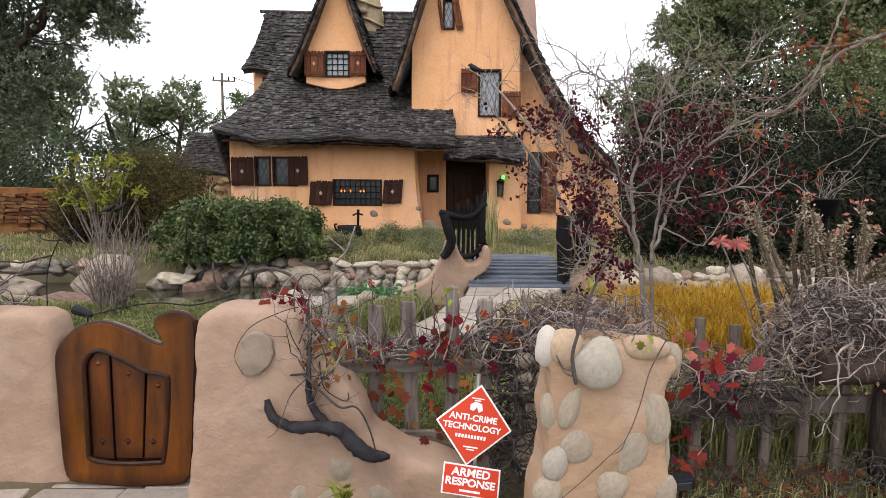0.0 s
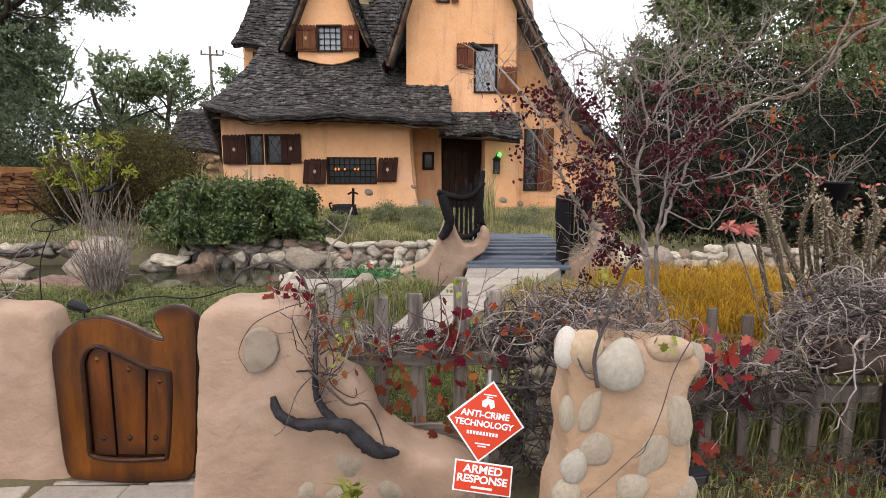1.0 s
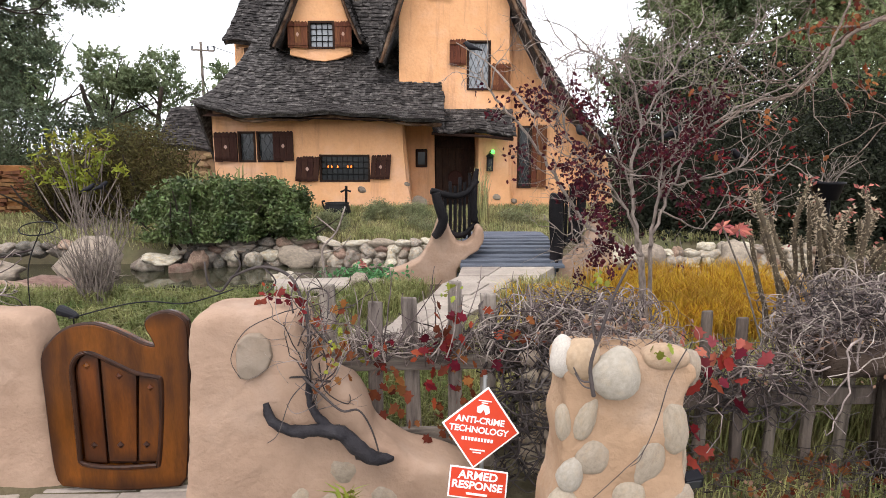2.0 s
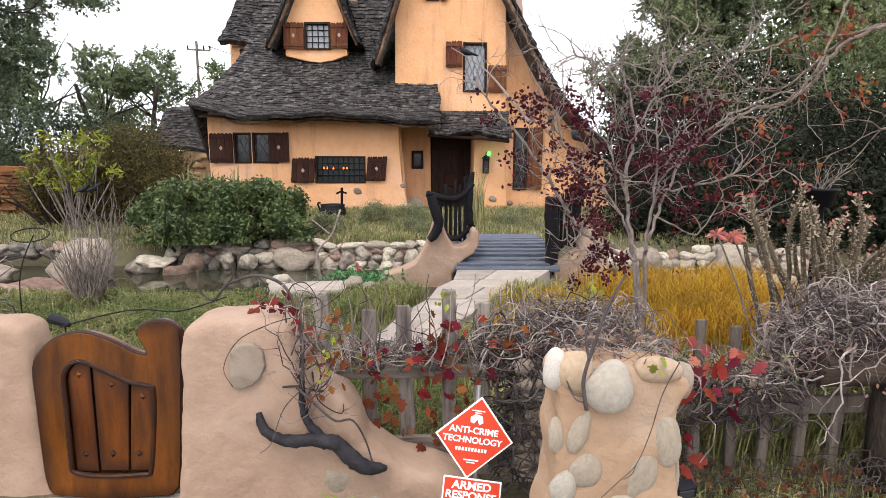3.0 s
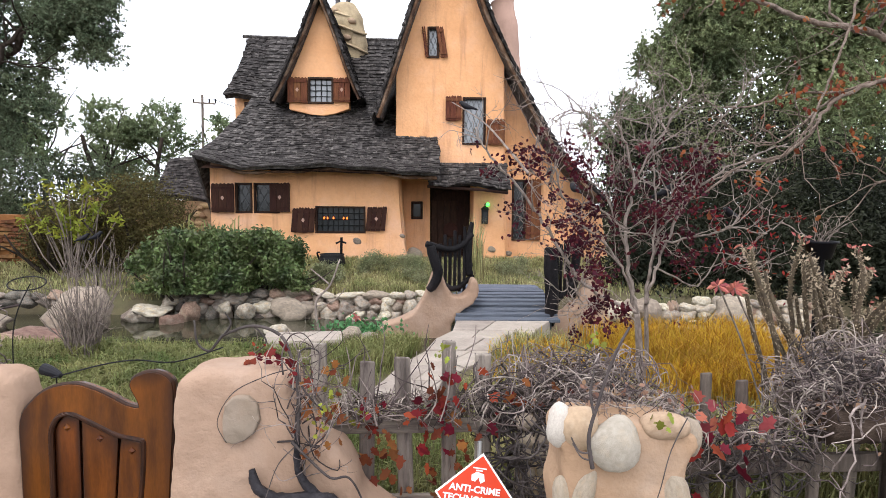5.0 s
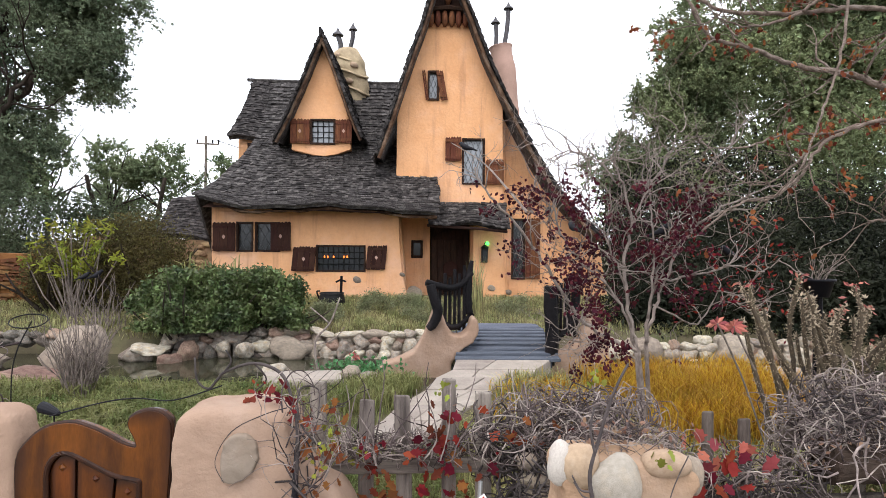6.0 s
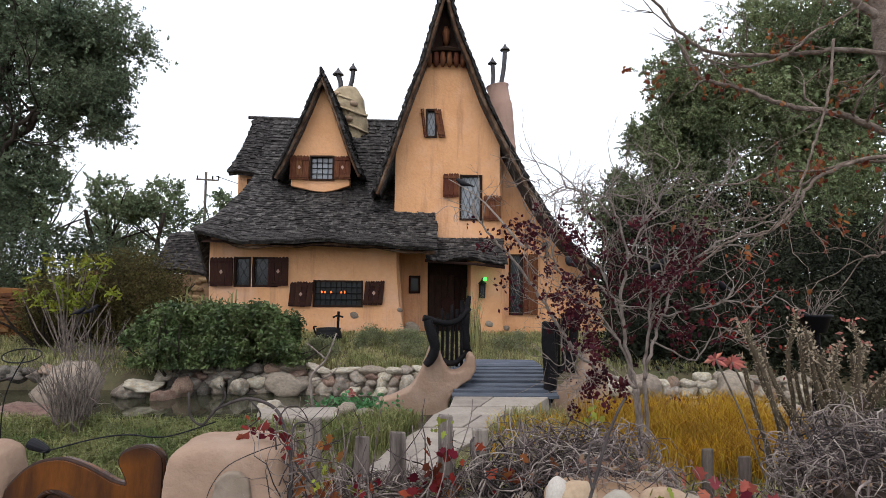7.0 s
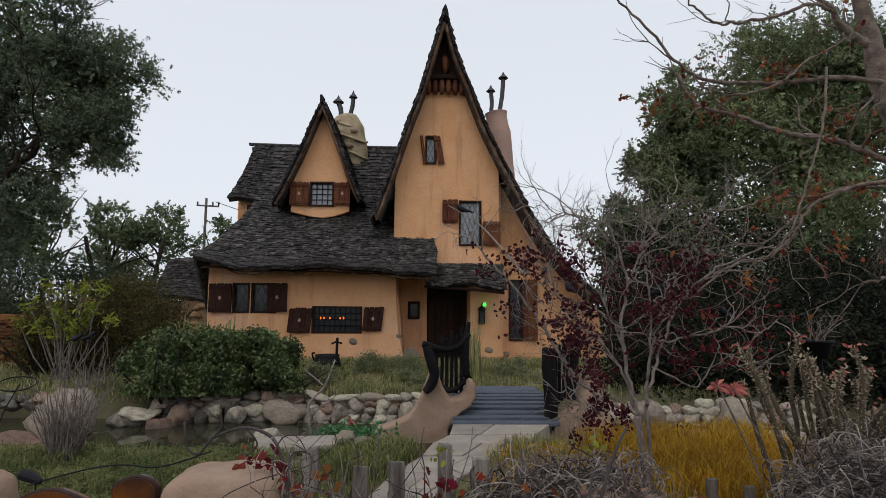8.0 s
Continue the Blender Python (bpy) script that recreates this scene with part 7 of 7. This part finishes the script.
# thick bent stems that stand out
g = Geo()
for pts, r in (([(0.470, 1.955, 0.85), (0.459, 1.95, 0.90), (0.453, 1.95, 0.949), (0.462, 1.955, 0.998), (0.486, 1.965, 1.066), (0.515, 1.97, 1.162), (0.552, 1.97, 1.256), (0.59, 1.99, 1.31)], 0.0075), ([(0.459, 1.95, 0.904), (0.426, 1.96, 0.905), (0.40, 1.965, 0.95)], 0.0045), ([(0.455, 1.95, 0.88), (0.43, 1.955, 0.89), (0.405, 1.965, 0.93)], 0.0035), ([(0.47, 1.955, 1.03), (0.46, 1.97, 1.10), (0.475, 1.98, 1.17)], 0.005), ([(-0.66, 2.76, 0.6), (-0.66, 2.77, 0.85), (-0.705, 2.85, 0.969), (-0.774, 2.92, 1.067), (-0.91, 2.95, 1.108), (-1.047, 2.95, 1.066), (-1.088, 2.95, 1.025), (-1.129, 2.95, 0.983), (-1.183, 2.95, 1.024), (-1.195, 2.95, 1.135)], 0.0095), ([(-1.05, 2.95, 1.066), (-1.02, 2.95, 1.12), (-1.05, 2.96, 1.17)], 0.006), ([(-0.91, 2.95, 1.108), (-0.85, 2.95, 1.03), (-0.92, 2.96, 0.96)], 0.005), ([(0.80, 2.0, 1.0), (0.741, 1.985, 0.891), (0.703, 1.975, 0.754), (0.66, 1.975, 0.636), (0.601, 1.975, 0.571), (0.511, 1.97, 0.484), (0.42, 1.97, 0.403), (0.34, 1.97, 0.36)], 0.0021), ([(0.66, 1.975, 0.636), (0.645, 1.972, 0.60), (0.615, 1.972, 0.58)], 0.002),
               ([(-0.68, 2.72, 0.62), (-0.60, 2.70, 0.55), (-0.50, 2.68, 0.47), (-0.42, 2.7, 0.46), (-0.36, 2.72, 0.34), (-0.32, 2.74, 0.16)], 0.007), ([(-0.70, 2.74, 0.95), (-0.80, 2.74, 0.92), (-0.95, 2.75, 0.84), (-1.03, 2.765, 0.70), (-0.99, 2.765, 0.60)], 0.003), ([(-0.66, 2.74, 0.6), (-0.74, 2.70, 0.52), (-0.80, 2.68, 0.36), (-0.86, 2.7, 0.30)], 0.003)):
    g.tube(smooth_line(pts, 6), np.linspace(r, r * 0.55, 6 * (len(pts) - 1) + 1), 6)
single("vine_stems", g, TWIGDARK, "thick bent vine stems climbing the piers", "vine", "fence vines", "stuff", smooth=True)
# vine shoots climbing the pier edge, and stems hanging over the log
g = Geo()
for k in range(24):
    z = rv.uniform(0.42, 0.92)
    branching(rv, g, (-0.665 + rv.normal(0, 0.025), 2.755, z), (rv.normal(0.05, 0.35), rv.normal(0.05, 0.12), 1), rv.uniform(0.16, 0.34), rv.uniform(0.0024, 0.0048), 1, [], 0.7, 0.75, 2, 0.36, -0.03, 5)
single("vine_shoots", g, TWIG, "grey vine shoots climbing a stucco pier", "vine", "fence vines", "stuff", smooth=True)
g = Geo()
for k in range(26):
    x = rv.uniform(1.45, 3.1)
    top = 0.60 if x < 2.0 else rv.uniform(0.75, 0.95)
    ln = wander(rv, (x, 2.84 + rv.normal(0, 0.03), top), (rv.normal(0, 0.6), 0.0, -0.8), rv.uniform(0.3, 0.75), 12, 0.42, (0, 0, -0.04))
    g.tube(ln, np.linspace(1, 0.45, len(ln)) * rv.uniform(0.0028, 0.0065), 6, True, 0.08)
single("hanging_vines", g, TWIG, "grey vine stems hanging over a log and fence", "vine", "fence vines", "stuff", smooth=True)
# bare upright twigs
g = Geo()
for k in range(70):
    x = rv.uniform(-0.75, 1.0)
    g.tube(wander(rv, (x, 3.15 + rv.normal(0, .08), 0.6), (rv.normal(0, .35), rv.normal(0, .3), 1), rv.uniform(0.2, 0.5), 6, 0.2), np.linspace(0.005, 0.002, 7), 4)
single("bare_twigs", g, TWIG, "thin bare twigs rising above the fence", "twigs", kind="stuff")


VINE_LEAF = [(-0.42, 0.0), (-0.52, 0.24), (-0.16, 0.30), (-0.10, 0.62), (0.14, 0.32), (0.42, 0.34), (0.78, 0.0), (0.42, -0.34), (0.14, -0.32), (-0.10, -0.62), (-0.16, -0.30), (-0.52, -0.24)]
OVAL_LEAF = [(-0.5, 0.0), (-0.25, 0.24), (0.1, 0.28), (0.5, 0.0), (0.1, -0.28), (-0.25, -0.24)]


def leaf_set(name, label, mat, spots, each, size, spread, seed):
    r = np.random.default_rng(seed)
    c = np.repeat(np.array(spots), each, 0)
    c = c + r.normal(0, 1, c.shape) * np.array(spread)
    return single(name, Geo().shaped(c, size * 0.8 * r.uniform(0.5, 1.35, len(c)), r, VINE_LEAF if size > 0.035 else OVAL_LEAF), mat, label, "leaves", kind="stuff")


leaf_set("vine_leaves", "scattered red vine leaves on the fence", REDLEAF, [(-0.35, 3.05, 0.66), (0.02, 3.05, 0.62), (0.33, 3.0, 0.68), (-0.1, 3.05, 0.66), (-0.78, 2.9, 0.90), (-0.86, 2.9, 0.93), (0.1, 3.1, 0.78), (-0.05, 3.1, 0.45)], 9, 0.062, (0.06, 0.05, 0.05), 301)
leaf_set("vine_leaves", "large drooping red vine leaves beside the pier", REDLEAF, [(1.30, 2.85, 0.52), (1.38, 2.82, 0.58), (1.28, 2.82, 0.27), (1.25, 2.8, 0.06), (1.42, 2.85, 0.62), (1.45, 2.85, 0.42)], 3, 0.088, (0.05, 0.03, 0.06), 306)
leaf_set("vine_leaves", "faded salmon vine leaves on the fence", FADEDLEAF, [(1.28, 2.85, 0.76), (1.24, 2.85, 0.68), (1.45, 2.85, 0.68), (1.36, 2.85, 0.72)], 3, 0.085, (0.07, 0.03, 0.05), 307)
leaf_set("vine_leaves", "brown and rust vine leaves hanging on the fence", RUSTLEAF, [(-0.62, 2.75, 0.75), (-0.5, 2.9, 0.85), (-0.3, 3.08, 0.45), (0.12, 3.05, 0.3), (0.1, 3.05, 0.5), (0.15, 3.05, 0.1), (0.0, 3.1, 0.7), (0.4, 3.0, 0.72), (-0.55, 2.85, 0.6), (0.6, 2.95, 0.75), (0.12, 2.95, 0.02), (-0.36, 3.1, 0.3), (-0.02, 3.08, 0.22), (-0.25, 3.08, 0.41)], 11, 0.058, (0.06, 0.05, 0.08), 302)
leaf_set("vine_leaves", "few green and yellow vine leaves", LIMELEAF, [(-0.52, 2.8, 0.78), (-0.55, 2.75, 0.7), (-0.4, 3.0, 0.65), (0.05, 3.05, 0.95), (0.72, 2.0, 0.98), (-0.5, 2.6, 0.06), (0.8, 3.0, 1.0)], 8, 0.036, (0.035, 0.03, 0.03), 303)
leaf_set("fallen_leaves", "dry pale leaves lying on the pier top", DRYLEAF, [(0.6, 2.2, 1.0), (0.75, 2.2, 0.99), (0.65, 2.3, 1.0), (2.4, 3.1, 0.8), (2.2, 3.0, 0.75), (2.7, 3.1, 0.85), (1.9, 3.0, 0.6), (2.3, 2.9, 0.5), (2.0, 2.9, 0.72), (2.9, 3.0, 0.6), (1.6, 3.0, 0.5)], 22, 0.034, (0.1, 0.06, 0.012), 304)
leaf_set("berries", "small bright red berries on the vine", REDLEAF, [(-0.86, 2.85, 1.02), (-0.70, 2.8, 0.92), (-0.66, 2.75, 0.97)], 4, 0.03, (0.02, 0.02, 0.02), 305)
leaf_set("fallen_leaves", "brown leaf litter at the foot of the dark fence", RUSTLEAF, [(1.0 + 0.22 * k, 2.78 + 0.12 * (k % 3), -0.12 + 0.04 * (k % 3)) for k in range(11)], 22, 0.05, (0.12, 0.10, 0.02), 308)
leaf_set("fallen_leaves", "pale dry leaf litter at the foot of the dark fence", DRYLEAF, [(1.1 + 0.25 * k, 2.85 + 0.1 * (k % 3), -0.11 + 0.04 * (k % 3)) for k in range(9)], 14, 0.034, (0.14, 0.12, 0.02), 309)
tangle("vine_tangle", "dead stems lying at the foot of the dark fence", [(0.95, 3.2, 2.75, 3.1, -0.14, 0.10)], 190, 0.35, 0.0026, 209, TWIGDARK)
tangle("vine_tangle", "thin dry stems lying on the stone pier", [(0.42, 0.86, 2.08, 2.28, 0.955, 1.03)], 70, 0.24, 0.0017, 210, TWIG)
# sprout at the wall's foot
sprout = single("sprout", Geo().blades(np.array([(-0.47, 2.6, 0.0)] * 26) + rv.normal(0, 0.012, (26, 3)), rv.uniform(0.08, 0.17, 26), 0.016, rv, 0.9), LIMELEAF, "fresh green sprout at the wall's foot", "plant")

# ---- garden spotlights, ornaments ----
sl = thing("garden_spotlight", (-1.98, 3.05, 0.6), "black garden spotlight on a wire stake", "lamp")
part("head", Geo().tube([(-2.02, 3.10, 0.852), (-2.018, 3.10, 0.852), (-1.985, 3.09, 0.845), (-1.94, 3.08, 0.832), (-1.915, 3.07, 0.825)], [0.026, 0.030, 0.028, 0.02, 0.012], 12), BLACKPLASTIC, sl)
part("stake", Geo().tube(smooth_line([(-1.95, 3.09, 0.83), (-1.96, 3.11, 0.70), (-1.96, 3.14, 0.4), (-1.96, 3.14, -0.1)], 4), 0.004, 5), BLACKPLASTIC, sl)
part("cable", Geo().tube(smooth_line([(-1.95, 3.05, 0.82), (-1.75, 3.15, 0.86), (-1.6, 3.2, 0.87), (-1.4, 3.2, 0.86), (-1.2, 3.35, 0.90)], 5), 0.004, 5), BLACKPLASTIC, sl)
sb2 = thing("garden_spotlight", (1.16, 2.62, -0.16), "small black flood lamp on a stake beside a stone pier", "lamp")
part("head", Geo().box(pose(1.16, 2.62, 0.13, 15, 0, 12), (0.10, 0.06, 0.06), 0.004, rv), BLACKPLASTIC, sb2, bevel=0.008)
part("lens", Geo().box(pose(1.153, 2.585, 0.122, 15, 0, 12), (0.08, 0.006, 0.042)), GLASS, sb2)
part("stake", Geo().tube([(1.16, 2.63, 0.11), (1.16, 2.64, -0.2)], 0.008, 6), BLACKPLASTIC, sb2)
wr = thing("wire_hoop", (-2.5, 3.6, 0.9), "thin dark wire hoop above the garden wall", "wire")
part("hoop", Geo().tube(smooth_line([(-2.42 + 0.11 * math.cos(a), 3.6 + 0.05 * math.sin(a), 1.22 + 0.035 * math.sin(a)) for a in np.linspace(0, 6.28, 13)], 3), 0.004, 4), BLACKMETAL, wr)
part("stake", Geo().tube(smooth_line([(-2.40, 3.6, 1.22), (-2.50, 3.6, 1.0), (-2.52, 3.6, 0.7), (-2.5, 3.6, 0.0)], 4), 0.0035, 5), BLACKMETAL, wr)


def ornament(at, turn, s=1.0, stake=0.0):
    """A plain black bird-shaped garden ornament as one rounded mesh."""
    g = Geo().tube(smooth_line([(-0.16, 0, -0.03), (-0.08, 0, 0.0), (0.0, 0, 0.02), (0.06, 0, 0.06), (0.085, 0, 0.085), (0.13, 0, 0.075)], 4), np.interp(np.linspace(0, 1, 21), (0, 0.2, 0.45, 0.65, 0.8, 0.92, 1), (0.008, 0.02, 0.045, 0.035, 0.026, 0.012, 0.002)), 9)
    if stake:
        g.tube([(0, 0, 0), (0, 0, -stake)], 0.005, 5)
    ob = single("bird_ornament", g, BLACKPLASTIC, "plain black garden ornament perched on a branch", "ornament", "tree ornaments", smooth=True)
    ob.matrix_basis = pose(*at, 0, 0, turn) @ Matrix.Diagonal((s * 0.8, s * 0.8, s * 0.8 if not stake else s, 1))


for at, turn, s in (((0.28, 5.1, 2.52), 160, 0.75), ((1.30, 5.4, 1.84), 100, 1.0), ((1.10, 5.6, 2.0), 60, 0.8), ((1.95, 5.0, 1.80), 20, 1.1), ((2.55, 5.0, 1.62), 200, 1.0), ((-6.2, 10.7, 1.02), 30, 1.1), ((-5.95, 10.65, 1.05), 10, 1.2)):
    ornament(at, turn, s, 0.95 if at[0] < -5 else 0.0)
ln = smooth_line([(0.72, 4.6, 1.95), (0.55, 4.8, 2.2), (0.40, 5.0, 2.4), (0.15, 5.15, 2.58)], 4)
wood2 = Geo().tube(ln, np.linspace(0.012, 0.004, len(ln)), 5)
part("twig", wood2, PALEBARK, pt)
single("hose", Geo().tube(smooth_line([(4.0, 9.0, -0.22), (4.4, 9.05, -0.20), (4.9, 9.0, -0.22)], 4), 0.03, 8), BLUEPLASTIC, "length of dark blue pipe at the pond edge", "pipe", smooth=True)
# pale bleached stick standing in the bank
g = Geo()
for pts, r in (([(-1.5, 8.0, -0.1), (-1.55, 8.0, 0.35), (-1.35, 8.0, 0.6), (-1.22, 8.0, 0.95)], 0.02), ([(-1.36, 8.0, 0.6), (-1.5, 8.0, 0.72), (-1.62, 8.0, 0.82)], 0.014), ([(-1.55, 8.0, 0.3), (-1.3, 8.0, 0.38), (-1.15, 8, 0.55)], 0.01)):
    g.tube(smooth_line(pts, 4), np.linspace(r, r * 0.5, 4 * (len(pts) - 1) + 1), 6)
single("bleached_stick", g, PALEBARK, "pale forked dry stick standing at the pond", "stick", smooth=True)
# brown timber rail at the street side of the tangle
rl = thing("log_rail", (2.9, 2.9, 0.4), "dark brown rounded log rail beneath the vines", "rail")
part("log", Geo().tube(smooth_line([(1.98, 3.0, 0.60), (2.2, 3.0, 0.60), (2.4, 3.0, 0.61), (3.0, 3.0, 0.60), (4.4, 3.0, 0.58)], 5), 0.118, 12, True, 0.05), LOGBARK, rl, smooth=True)
part("post", Geo().tube([(2.46, 3.0, -0.2), (2.44, 3.0, 0.2), (2.45, 3.0, 0.6)], 0.085, 10, True, 0.06), BARK, rl, smooth=True)

# ---- shingles of the eave, each a piece of its own ----
for parent, k, m in roof_jobs:
    ob = new("shingle", SHINGLE_SHAPES[k])
    ob.parent = parent
    ob.matrix_basis = m
